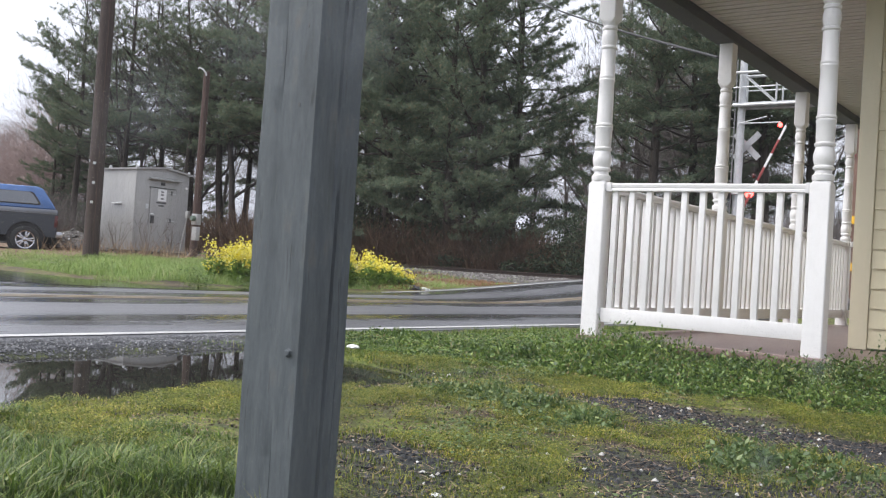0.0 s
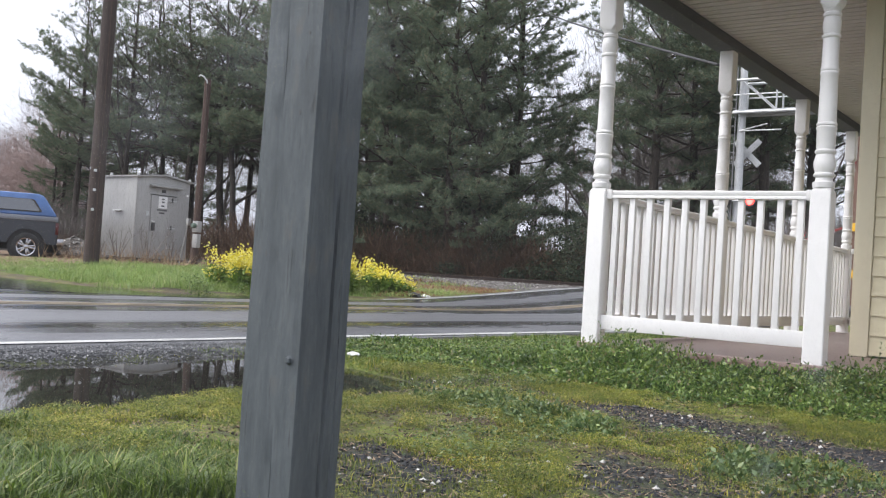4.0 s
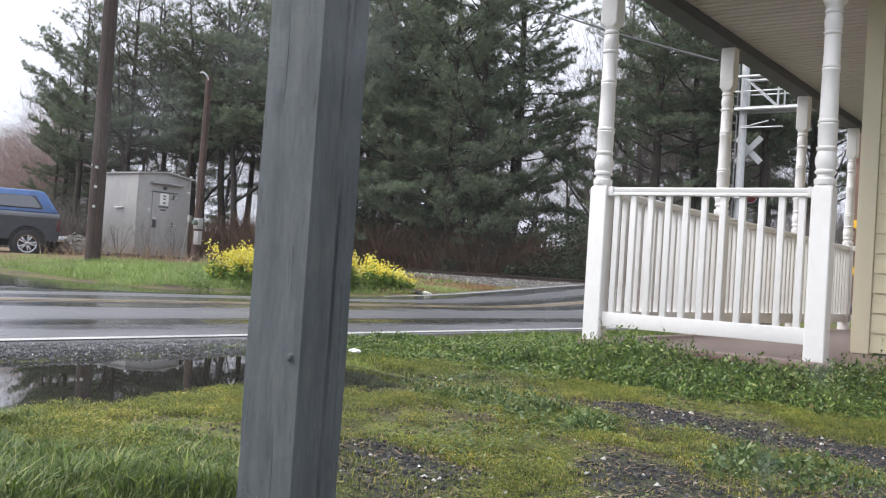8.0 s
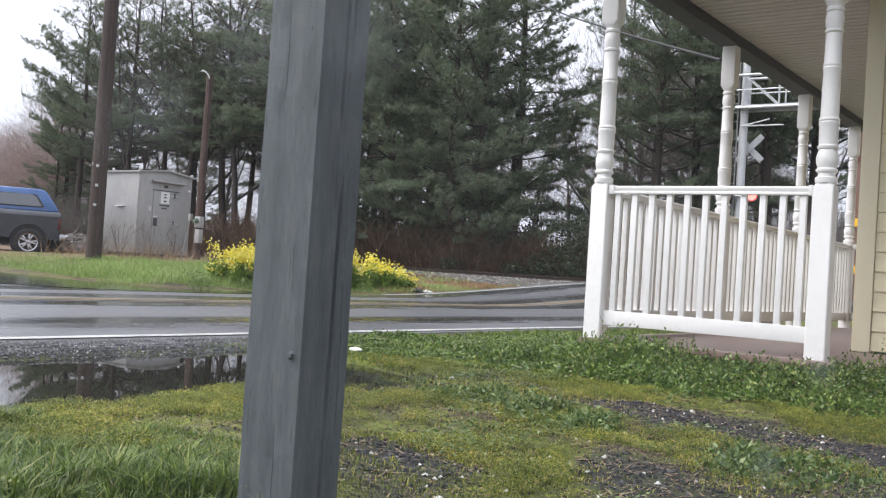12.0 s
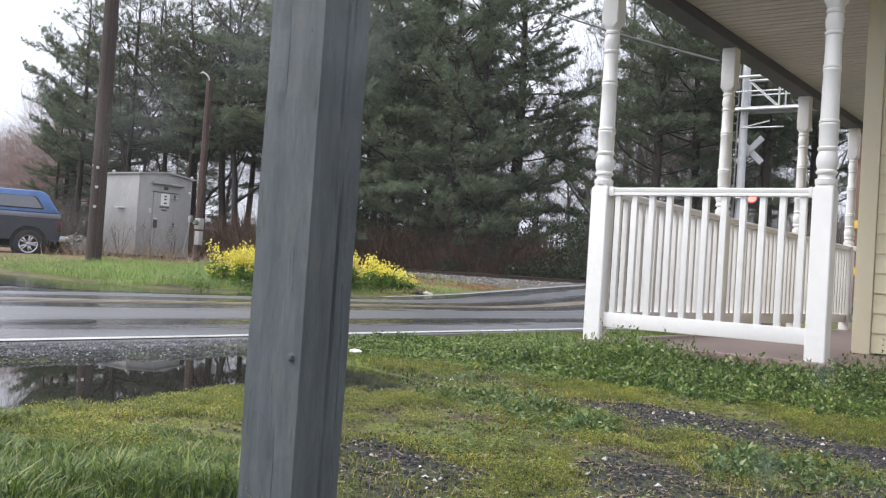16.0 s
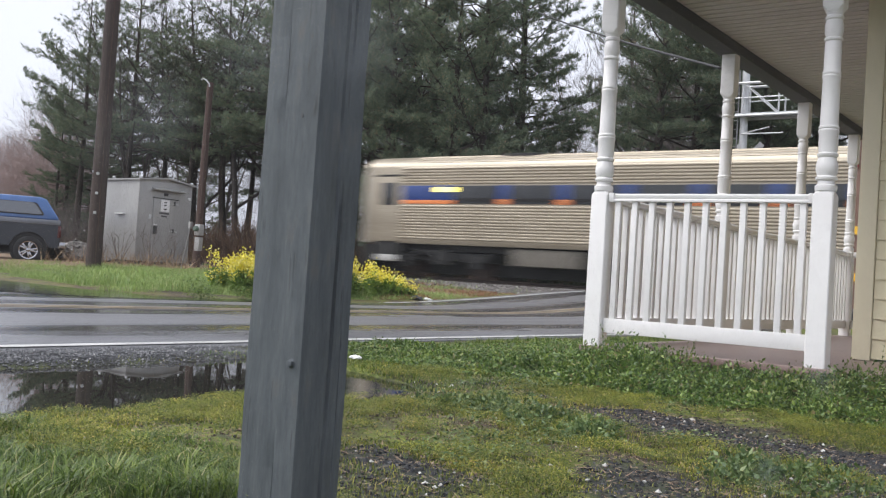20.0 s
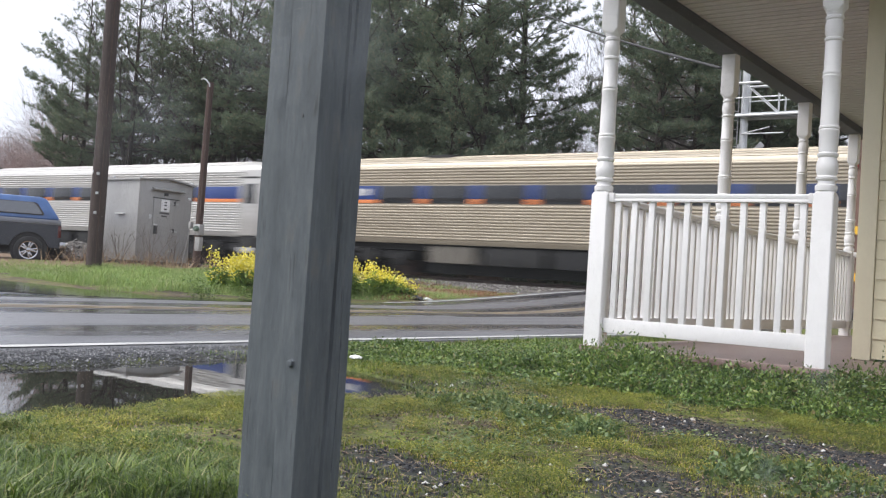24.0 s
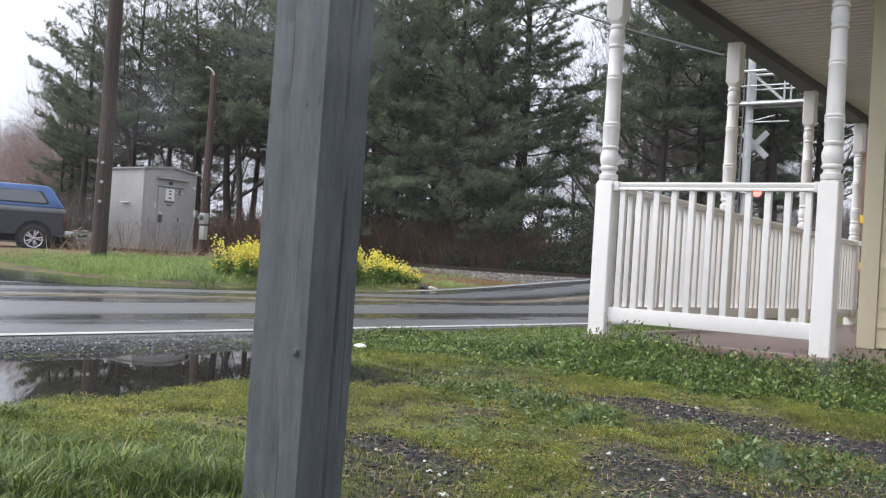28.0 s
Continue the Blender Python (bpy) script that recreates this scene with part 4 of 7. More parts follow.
def build_truck():
    t = thing("pickup_truck", "dark pickup truck with blue cap over its bed, parked", "pickup truck", pose(-26.13, 15.64, 0.19, 0, 0, 58))
    # local: x to the rear, the rear axle at 0; the near side at y = 0, the far side at y = 1.95
    W = 1.95
    sill = 0.5
    front, rear = -4.75, 0.8
    arch_r = arch_cut(None, 0, 0.4, 0.52, sill)
    arch_f = arch_cut(None, -3.6, 0.4, 0.52, sill)
    low = [(front + 0.05, sill)] + arch_f + arch_r + [(rear, sill), (rear + 0.02, 1.16), (-1.9, 1.16), (-3.0, 1.14), (front, 1.06)]
    part("lower_body", Shape().extrude(low, "y", 0, W), M_CHARCOAL, t)
    for ax in (0, -3.6):
        well = Shape().lathe([(0.5, -0.24), (0.5, 0.24), (0.02, 0.25)], 28, pose(ax, 0.28, 0.42, 90), caps=False)
        part("wheel_well", well, M_RUBBER, t, "black wheel well")
    part("stripe", Shape().box(-1.85, -0.012, 1.165, rear + 0.015, W + 0.012, 1.31, 0.01), M_SILVERSTRIPE, t, "silver upper bed side")
    hood = [(-1.9, 1.162), (-1.9, 1.28), (-3.3, 1.26), (-4.6, 1.14), (front, 1.062)]
    part("hood", Shape().extrude(hood, "y", 0.03, W - 0.03), M_CHARCOAL, t)
    cab = [(-1.88, 1.27), (-1.95, 1.9), (-2.5, 1.94), (-3.0, 1.9), (-3.45, 1.27)]
    part("cab", Shape().extrude(cab, "y", 0.08, W - 0.08), M_BLUE, t)
    part("cab_window", Shape().extrude([(-2.0, 1.34), (-2.04, 1.8), (-2.85, 1.82), (-3.2, 1.34)], "y", 0.06, 0.079), M_GLASS, t, "dark cab window")
    top = rear - 0.04
    bm = bmesh.new()
    loop = [(-1.84, 1.31), (-1.8, 1.88), (-1.7, 1.96), (0.24, 1.96), (0.4, 1.9), (top, 1.36), (top, 1.31)]
    near, far_side = [bm.verts.new((x, 0.05 + 0.16 * step(1.36, 1.95, z), z)) for x, z in loop], [bm.verts.new((x, W - 0.05 - 0.16 * step(1.36, 1.95, z), z)) for x, z in loop]
    bm.faces.new(near)
    bm.faces.new(far_side[::-1])
    for i in range(len(loop)):
        j = (i + 1) % len(loop)
        bm.faces.new((near[j], near[i], far_side[i], far_side[j]))
    bmesh.ops.recalc_face_normals(bm, faces=bm.faces)
    bmesh.ops.bevel(bm, geom=bm.edges[:], offset=0.04, segments=3, affect="EDGES", profile=0.5)
    topper = part("bed_cap", Shape().bm(bm), M_BLUE, t, "blue fibreglass bed cap", smooth=50)
    slant = lambda outline, lift: [(x, 0.05 + 0.16 * step(1.36, 1.95, z) - lift, z) for x, z in outline]
    for nm, mat, lab, outline, lift in (("cap_window_frame", M_RUBBER, "", [(-1.7, 1.42), (-1.66, 1.8), (0.04, 1.82), (0.16, 1.76), (0.36, 1.46), (0.32, 1.42)], 0.01),
                                        ("cap_window", M_GLASS_PALE, "tinted side window", [(-1.64, 1.45), (-1.62, 1.77), (0.02, 1.79), (0.12, 1.73), (0.29, 1.48), (0.26, 1.45)], 0.02)):
        n = len(outline)
        v = slant(outline, lift) + slant(outline, lift - 0.03)
        f = [tuple(range(n)), tuple(range(2 * n - 1, n - 1, -1))] + [((i + 1) % n, i, i + n, (i + 1) % n + n) for i in range(n)]
        part(nm, Shape().add(v, f), mat, topper, lab, smooth=0)
    part("tailgate", Shape().box(rear + 0.001, 0.16, 0.58, rear + 0.035, W - 0.16, 1.28, 0.012), M_CHARCOAL, t)
    for y in (0.01, W - 0.13):
        part("tail_light", Shape().box(rear - 0.05, y - 0.015, 0.8, rear + 0.045, y + 0.12, 1.14, 0.015), M_REDLENS, t, "red tail light")
    part("rear_bumper", Shape().box(rear + 0.02, 0.02, 0.5, rear + 0.2, W - 0.02, 0.68, 0.03), M_CHROME, t, "dull chrome rear bumper")
    part("plate", Shape().box(rear + 0.2, W / 2 - 0.15, 0.53, rear + 0.208, W / 2 + 0.15, 0.66, 0.003), M_SIGNWHITE, t)
    part("underbody", Shape().box(front + 0.3, 0.3, 0.3, rear - 0.1, W - 0.3, 0.52), M_RUBBER, t)
    tyre = Shape().lathe([(0.27, -0.12), (0.36, -0.125), (0.395, -0.1), (0.4, -0.05), (0.4, 0.05), (0.395, 0.1), (0.36, 0.125), (0.27, 0.12)], 32, caps=False).mesh("tyre", M_RUBBER, 40)
    rim = Shape().lathe([(0.27, 0.1), (0.272, -0.1), (0.262, -0.118), (0.228, -0.1), (0.222, 0.09)], 32, caps=False)
    for k in range(5):
        for s in (-1, 1):
            rim.box(0.04, -0.026, -0.11, 0.235, 0.026, -0.055, 0.008, pose(0, 0, 0, 0, 0, k * 72 + s * 11))
    # added dark disc behind the spokes, standing in for the shade inside the rim
    disc = Shape().lathe([(0.2, -0.02), (0.2, 0.02)], 24).mesh("brake_disc", M_DARKGREY, 35)
    rim.lathe([(0.06, -0.06), (0.06, -0.12), (0.03, -0.13)], 12)
    rim = rim.mesh("rim", M_CHROME, 35)
    for x in (0, -3.6):
        for y, f in ((0.1, 90), (W - 0.1, -90)):
            wh = part("wheel", tyre, None, t, m=pose(x, y, 0.4, -f))
            part("rim", rim, None, wh, "bright alloy rim")
            part("brake_disc", disc, None, wh, "dark disc standing in for shade in the rim")
        part("axle", Shape().tube([(x, 0.15, 0.4), (x, W - 0.15, 0.4)], 0.06, 8), M_RUBBER, t)


build_hut()
build_poles()
build_truck()


# ---- the level crossing: cantilever, crossbuck, flashers, gates ----
def flasher(parent, at, name="flasher"):
    """A round red lamp: a black target plate, a hood, and a drum that turns its lit or its dark side to the road."""
    f = part(name, Shape().lathe([(0.25, 0), (0.25, 0.02)], 28, at @ pose(0, 0, 0, 90)), M_DARKGREY, parent, "black round flasher plate")
    hood = Shape()
    for k in range(9):
        a = math.pi * k / 8
        a2 = math.pi * (k + 1) / 8
        if k < 8:
            p = [(0.19 * math.cos(q), yy, 0.19 * math.sin(q)) for q in (a, a2) for yy in (-0.03, -0.3)]
            hood.add([at @ Vector(v) for v in p], [(0, 2, 3, 1)])
    part("lamp_hood", hood, M_DARKGREY, f)
    part("lamp_housing", Shape().lathe([(0.162, 0.16), (0.22, 0.16), (0.22, 0.015)], 24, at @ pose(0, 0, 0, 90), caps=False), M_DARKGREY, f)
    rotor = new("lamp_drum", Shape().lathe([(0.0, -0.06), (0.1, -0.045), (0.16, 0)], 20, pose(0, 0, 0, -90), caps=False).mesh("lamp_drum", M_RED_GLOW, 40))
    rotor.parent = f
    back = Shape().lathe([(0.16, 0), (0.1, 0.045), (0.0, 0.06)], 20, pose(0, 0, 0, -90), caps=False).mesh("dark_lens", M_REDLENS, 40)
    bk = new("dark_lens", back)
    bk.parent = rotor
    return rotor, at @ pose(0, -0.16, 0)


def arm_lamp(parent, x):
    """A small lamp on the arm; its drum shows a lit or a dark side."""
    part("lamp_stem", Shape().box(x - 0.02, -0.02, 0.04, x + 0.02, 0.02, 0.12), M_DARKGREY, parent)
    r = new("lamp_drum", Shape().lathe([(0.0, -0.06), (0.055, -0.045), (0.075, 0)], 16, pose(0, 0, 0, -90), caps=False).mesh("arm_lamp_lit", M_RED_GLOW, 40))
    r.parent = parent
    b = new("dark_lens", Shape().lathe([(0.075, 0), (0.055, 0.045), (0.0, 0.06)], 16, pose(0, 0, 0, -90), caps=False).mesh("arm_lamp_dark", M_REDLENS, 40))
    b.parent = r
    return r, pose(x, 0, 0.18)


MAST = Vector((-11.3, 32.4, 0.3))
DRUMS = []


def build_crossing():
    sig = thing("crossing_signal", "galvanised cantilever mast with crossbuck and red flashers", "railway signal", pose(*MAST))
    part("mast", Shape().lathe([(0.15, 0.02), (0.14, 3.5), (0.125, 8.0)], 16), M_STEEL, sig, smooth=50)
    part("foundation", Shape().box(-0.4, -0.4, -0.3, 0.4, 0.4, 0.05, 0.03), M_CONCRETE, sig)
    part("mast_cap", Shape().lathe([(0.15, 8.0), (0.15, 8.1), (0.06, 8.16), (0.06, 8.3)], 14), M_STEEL, sig)
    # truss arm over the road
    z0, z1 = 6.35, 7.45
    for yy in (-0.35, 0.35):
        for zz in (z0, z1):
            part("truss_chord", Shape().tube([(-0.2, yy, zz), (7.5, yy, zz)], 0.05, 8), M_STEEL, sig)
        for k in range(6):
            x = 0.05 + k * 1.2
            part("truss_post", Shape().tube([(x, yy, z0), (x, yy, z1)], 0.032, 6), M_STEEL, sig)
            part("truss_diagonal", Shape().tube([(x, yy, z1), (x + 1.2, yy, z0)], 0.024, 6), M_STEEL, sig)
        part("handrail", Shape().tube([(-0.2, yy, z1 - 0.5), (7.5, yy, z1 - 0.5)], 0.025, 6), M_STEEL, sig)
    part("walkway", Shape().box(-0.2, -0.33, z0 + 0.05, 7.5, 0.33, z0 + 0.09), M_STEEL, sig)
    # ladder on the mast
    for xx in (-0.42, -0.12):
        part("ladder_rail", Shape().tube([(xx, -0.28, 0.2), (xx, -0.28, 7.9)], 0.022, 6), M_GREYDARK, sig)
    for k in range(24):
        part("ladder_rung", Shape().tube([(-0.42, -0.28, 0.5 + k * 0.3), (-0.12, -0.28, 0.5 + k * 0.3)], 0.014, 5), M_GREYDARK, sig)
    part("bracket_arm", Shape().tube([(0, -0.2, 5.75), (1.4, -0.2, 5.75)], 0.025, 6), M_STEEL, sig)
    part("bracket_arm", Shape().tube([(0, -0.2, 5.75), (0.95, -0.25, 5.95)], 0.022, 6), M_STEEL, sig)
    # crossbuck: two boards seen from behind at a slant
    for a in (45, -45):
        part("crossbuck_board", Shape().box(-0.6, -0.012, -0.105, 0.6, 0.012, 0.105, 0.01, pose(0.16, 0.24 if a > 0 else 0.27, 5.05, 0, -a, 0)), M_GREYBOX, sig, "crossbuck board seen from its grey back")
    part("flasher_arm", Shape().tube([(-0.6, -0.2, 3.38), (0.75, -0.2, 3.38)], 0.04, 8), M_STEEL, sig)
    for x, phase in ((0.55, 0), (-0.35, 1)):
        rotor, rest = flasher(sig, pose(x, -0.25, 3.38))
        DRUMS.append((rotor, rest, phase))
    part("bell", Shape().lathe([(0.16, 0), (0.16, 0.05), (0.1, 0.12), (0.02, 0.14)], 16, pose(0.0, 0, 8.3)), M_STEEL, sig)
    # far gate
    gate = thing("crossing_gate", "red and white crossing gate beyond the rails", "crossing gate", pose(-11.6, 31.5, 0.3))
    part("gate_stand", Shape().box(-0.2, -0.05, 0, 0.2, 0.35, 1.35, 0.03), M_STEEL, gate)
    arm = part("gate_arm", Shape().box(-0.9, -0.03, -0.05, 0.55, 0.03, 0.05, 0.01), M_STEEL, gate)
    for k in range(9):
        a, b = 0.55 + 4.4 * k / 9, 0.55 + 4.4 * (k + 1) / 9
        h = 0.05 - 0.02 * k / 9
        part("arm_length", Shape().box(a, -0.014, -h, b, 0.014, h, 0.004), M_REDPAINT if k % 2 else M_SIGNWHITE, arm)
    for x, phase in ((4.9, 0), (3.1, 1)):
        r, rest = arm_lamp(arm, x)
        DRUMS.append((r, rest, phase))
    # near gate, its stand beyond the house
    gate2 = thing("crossing_gate", "red and white crossing gate before the rails", "crossing gate", pose(-1.3, 21.5, 0.3))
    part("gate_stand", Shape().box(-0.2, 0.0, 0, 0.2, 0.4, 1.35, 0.03), M_STEEL, gate2)
    arm2 = part("gate_arm", Shape().box(-0.55, -0.03, -0.05, 0.9, 0.03, 0.05, 0.01), M_STEEL, gate2)
    for k in range(9):
        a, b = 0.55 + 4.55 * k / 9, 0.55 + 4.55 * (k + 1) / 9
        h = 0.05 - 0.02 * k / 9
        part("arm_length", Shape().box(-b, -0.014, -h, -a, 0.014, h, 0.004), M_REDPAINT if k % 2 else M_SIGNWHITE, arm2)
    r, rest = arm_lamp(arm2, -4.5)
    DRUMS.append((r, rest, 2))
    # the brown cabinet post with red strip and yellow plates by the road
    post = thing("signal_post", "brown steel post with red strip and yellow reflectors", "signal post", pose(-5.06, 21.4, 0.3))
    part("column", Shape().box(-0.1, 0, 0, 0.5, 0.3, 3.9, 0.02), M_BROWN, post)
    part("red_strip", Shape().box(-0.06, -0.03, 3.1, 0.08, -0.002, 3.75, 0.006), M_REDPAINT, post, "red painted strip")
    for z in (1.7, 0.72):
        part("reflector", Shape().box(-0.1, -0.03, z, 0.2, -0.002, z + 0.17, 0.004), M_YELLOW, post, "yellow reflector plate")
    return arm, arm2


FAR_ARM, NEAR_ARM = build_crossing()


# ---- the overhead cable to the porch ----
def build_cable():
    a, b = Vector((-11.5, 18.9, 6.75)), Vector((-2.95, 7.8, 2.43))
    pts = [a.lerp(b, k / 16) - Vector((0, 0, 0.05 * 4 * (k / 16) * (1 - k / 16))) for k in range(17)] + [Vector((-2.83, 7.83, 2.43))]
    solo("service_cable", Shape().tube(pts, 0.013, 6), M_RUBBER, "dark overhead service cable running to the porch", "cable")


build_cable()

# ---- the commuter train ----
CAR_L, CAR_P = 25.0, 26.2
TRAIN = []


def bogie(parent, x, wheelbase=2.6, r=0.45):
    b = part("bogie", Shape().box(x - wheelbase / 2 - 0.5, -1.15, 0.5, x + wheelbase / 2 + 0.5, 1.15, 0.78, 0.05), M_TRAINBLACK, parent)
    for s in (-1, 1):
        ax = x + s * wheelbase / 2
        for y in (-0.76, 0.76):
            part("wheel", Shape().lathe([(r * 0.5, -0.07), (r, -0.06), (r + 0.03, 0.05), (r * 0.4, 0.07)], 24, pose(ax, y, r, 90)), M_RAIL, b, smooth=50)
        for y in (-1.2, 1.2):
            part("axle_box", Shape().box(ax - 0.2, y - 0.1, 0.3, ax + 0.2, y + 0.1, 0.68, 0.03), M_TRAINBLACK, b)
    part("spring", Shape().box(x - 0.35, -1.28, 0.38, x + 0.35, -1.1, 0.85, 0.04), M_TRAINBLACK, b)
    part("brake_cylinder", Shape().lathe([(0.12, 0), (0.12, 0.5)], 12, pose(x - 0.9, -1.24, 0.75, 0, 90)), M_TRAINROOF, b)


def fluted(z0, z1, n, y, depth):
    out = []
    p = (z1 - z0) / n
    for k in range(n):
        z = z0 + k * p
        out += [(y, z), (y - depth, z + p * 0.3), (y - depth, z + p * 0.62), (y, z + p * 0.92)]
    return out


def build_car(name_label, metal, cab_lead, x_shift):
    car = thing("railway_coach", name_label, "railway coach", pose(400, TRACK_Y, RAIL_Z), "train coaches")
    W, H = 1.5, 3.88
    shell = [(-1.45, 1.0), (-W, 1.12)] + fluted(1.14, 2.22, 12, -W, 0.026) + [(-W, 2.24), (-W, 2.84)] + fluted(2.86, 3.4, 6, -W, 0.026)
    arc = [(-W * math.cos(a), 3.4 + 0.48 * math.sin(a)) for a in np.linspace(0.12, math.pi - 0.12, 18)]
    shell += arc + [(W, 3.4), (W, 1.1), (1.45, 1.0)]
    part("body_shell", Shape().extrude(shell, "x", 1.5, CAR_L - 1.5), metal, car, smooth=30)
    plain = [(-1.45, 1.0), (-W, 1.12), (-W, 3.4)] + arc + [(W, 3.4), (W, 1.12), (1.45, 1.0)]
    for a, b in ((0, 1.5), (CAR_L - 1.5, CAR_L)):
        part("vestibule", Shape().extrude(plain, "x", a + 0.02, b), metal, car, smooth=30)
        mid = (a + b) / 2 + (0.24 if a == 0 else -0.24)
        dr = part("door", Shape().box(mid - 0.45, -W - 0.025, 1.05, mid + 0.45, -W + 0.02, 3.1, 0.02), metal, car, "bare metal vestibule door")
        part("door_window", Shape().box(mid - 0.3, -W - 0.034, 2.2, mid + 0.3, -W - 0.02, 2.92, 0.008), M_GLASS, dr, "dark door window")
        part("door_header", Shape().box(mid - 0.55, -W - 0.02, 3.12, mid + 0.55, -W + 0.01, 3.18), M_TRAINBLACK, car)
        part("step_well", Shape().box(mid - 0.5, -W + 0.03, 0.45, mid + 0.5, -W + 0.5, 1.05, 0.02), M_TRAINBLACK, car)
        part("step_plate", Shape().box(mid - 0.42, -W - 0.01, 0.42, mid + 0.42, -W + 0.2, 0.62, 0.02), M_STAINLESS, car, "scuffed bright step")
    # roof beads
    for k in range(5):
        a = 0.32 + k * 0.22
        y, z = -W * math.cos(a), 3.4 + 0.48 * math.sin(a)
        part("roof_bead", Shape().tube([(1.8, y, z), (CAR_L - 1.8, y, z)], 0.016, 6), metal, car)
    # window band: end panels in blue over orange, pillars alike, dark panes between
    yb = -W - 0.014
    band = lambda a, b, z0, z1, mat, nm, pr, lab="", off=0.0: part(nm, Shape().box(a, yb - off, z0, b, -W + 0.01, z1, 0.004), mat, pr, lab)
    first, last, pitch, pane = 3.5, CAR_L - 3.5, 1.95, 1.62
    n = 9
    for a, b in ((1.53, first), (last, CAR_L - 1.53)):
        band(a, b, 2.37, 2.82, M_TRAINBLUE, "blue_panel", car, "deep blue end panel")
        band(a, b, 2.25, 2.366, M_TRAINORANGE, "orange_stripe", car, "orange stripe")
    pitch = (last - first) / n
    for k in range(n):
        a = first + k * pitch
        band(a + 0.01, a + pane, 2.26, 2.81, M_GLASS, "window", car, "", 0.004)
        if a + pitch < last + 0.1:
            band(a + pane + 0.01, a + pitch, 2.40, 2.82, M_TRAINBLUE, "window_pillar", car)
            band(a + pane + 0.01, a + pitch, 2.25, 2.396, M_TRAINORANGE, "orange_stripe", car)
    if cab_lead:
        bx = part("number_box", Shape().box(2.85, yb - 0.03, 2.62, 3.6, yb, 2.76, 0.006), M_YEL_GLOW, car, "lit yellow number box")
        cabw = part("cab_face", Shape().extrude([(-1.4, 1.0), (-1.4, 3.3), (-0.9, 3.7), (0.9, 3.7), (1.4, 3.3), (1.4, 1.0)], "x", -0.12, 0.02), M_TRAINWHITE, car, "pale cab front")
        for y in (-0.85, 0.5):
            part("cab_window", Shape().box(-0.14, y, 2.3, -0.118, y + 0.5, 3.0, 0.01), M_GLASS, cabw)
        for y in (-0.9, 0.7):
            part("headlight", Shape().lathe([(0.09, 0), (0.09, 0.04)], 12, pose(-0.12, y, 1.5, 0, -90)), M_SIGNWHITE, cabw)
        part("pilot", Shape().box(-0.3, -1.2, 0.25, 0.1, 1.2, 0.95, 0.04), M_TRAINBLACK, car)
    else:
        for k in range(3):
            part("emblem_bar", Shape().box(2.1 + k * 0.38, yb - 0.004, 2.5, 2.38 + k * 0.38, yb + 0.004, 2.72, 0.003), M_TRAINWHITE, car, "pale emblem bar")
    for a, b in ((-0.22, 0.02), (CAR_L - 0.02, CAR_L + 0.4)):
        if a < 0 and cab_lead:
            continue
        part("diaphragm", Shape().box(a, -0.75, 1.0, b, 0.75, 3.6, 0.05), M_RUBBER, car, "black rubber gangway")
    part("underframe", Shape().box(0.6, -1.2, 0.8, CAR_L - 0.6, 1.2, 1.02), M_TRAINBLACK, car)
    part("centre_sill", Shape().box(0.2, -0.55, 0.12, CAR_L - 0.2, 0.55, 0.84), M_TRAINBLACK, car)
    rng = random.Random(x_shift)
    x = 5.6
    while x < 18.5:
        w = rng.uniform(0.9, 2.6)
        part("equipment_box", Shape().box(x, -1.38, 0.38 + rng.uniform(0, 0.1), x + w, 1.38, 0.95, 0.03),
             M_UNDERBOX if x < 6 else (M_TRAINROOF if rng.random() < 0.5 else M_TRAINBLACK), car)
        x += w + rng.uniform(0.15, 0.6)
    for x in (3.0, CAR_L - 3.0):
        bogie(car, x)
    part("coupler", Shape().box(-0.6 if not cab_lead else -0.5, -0.15, 0.7, CAR_L + 0.6, 0.15, 0.9, 0.03), M_TRAINBLACK, car)
    part("roof_vent", Shape().box(5.0, -1.1, 3.72, 6.2, -0.6, 3.83, 0.02), M_TRAINROOF, car)
    TRAIN.append((car, x_shift))
    return car


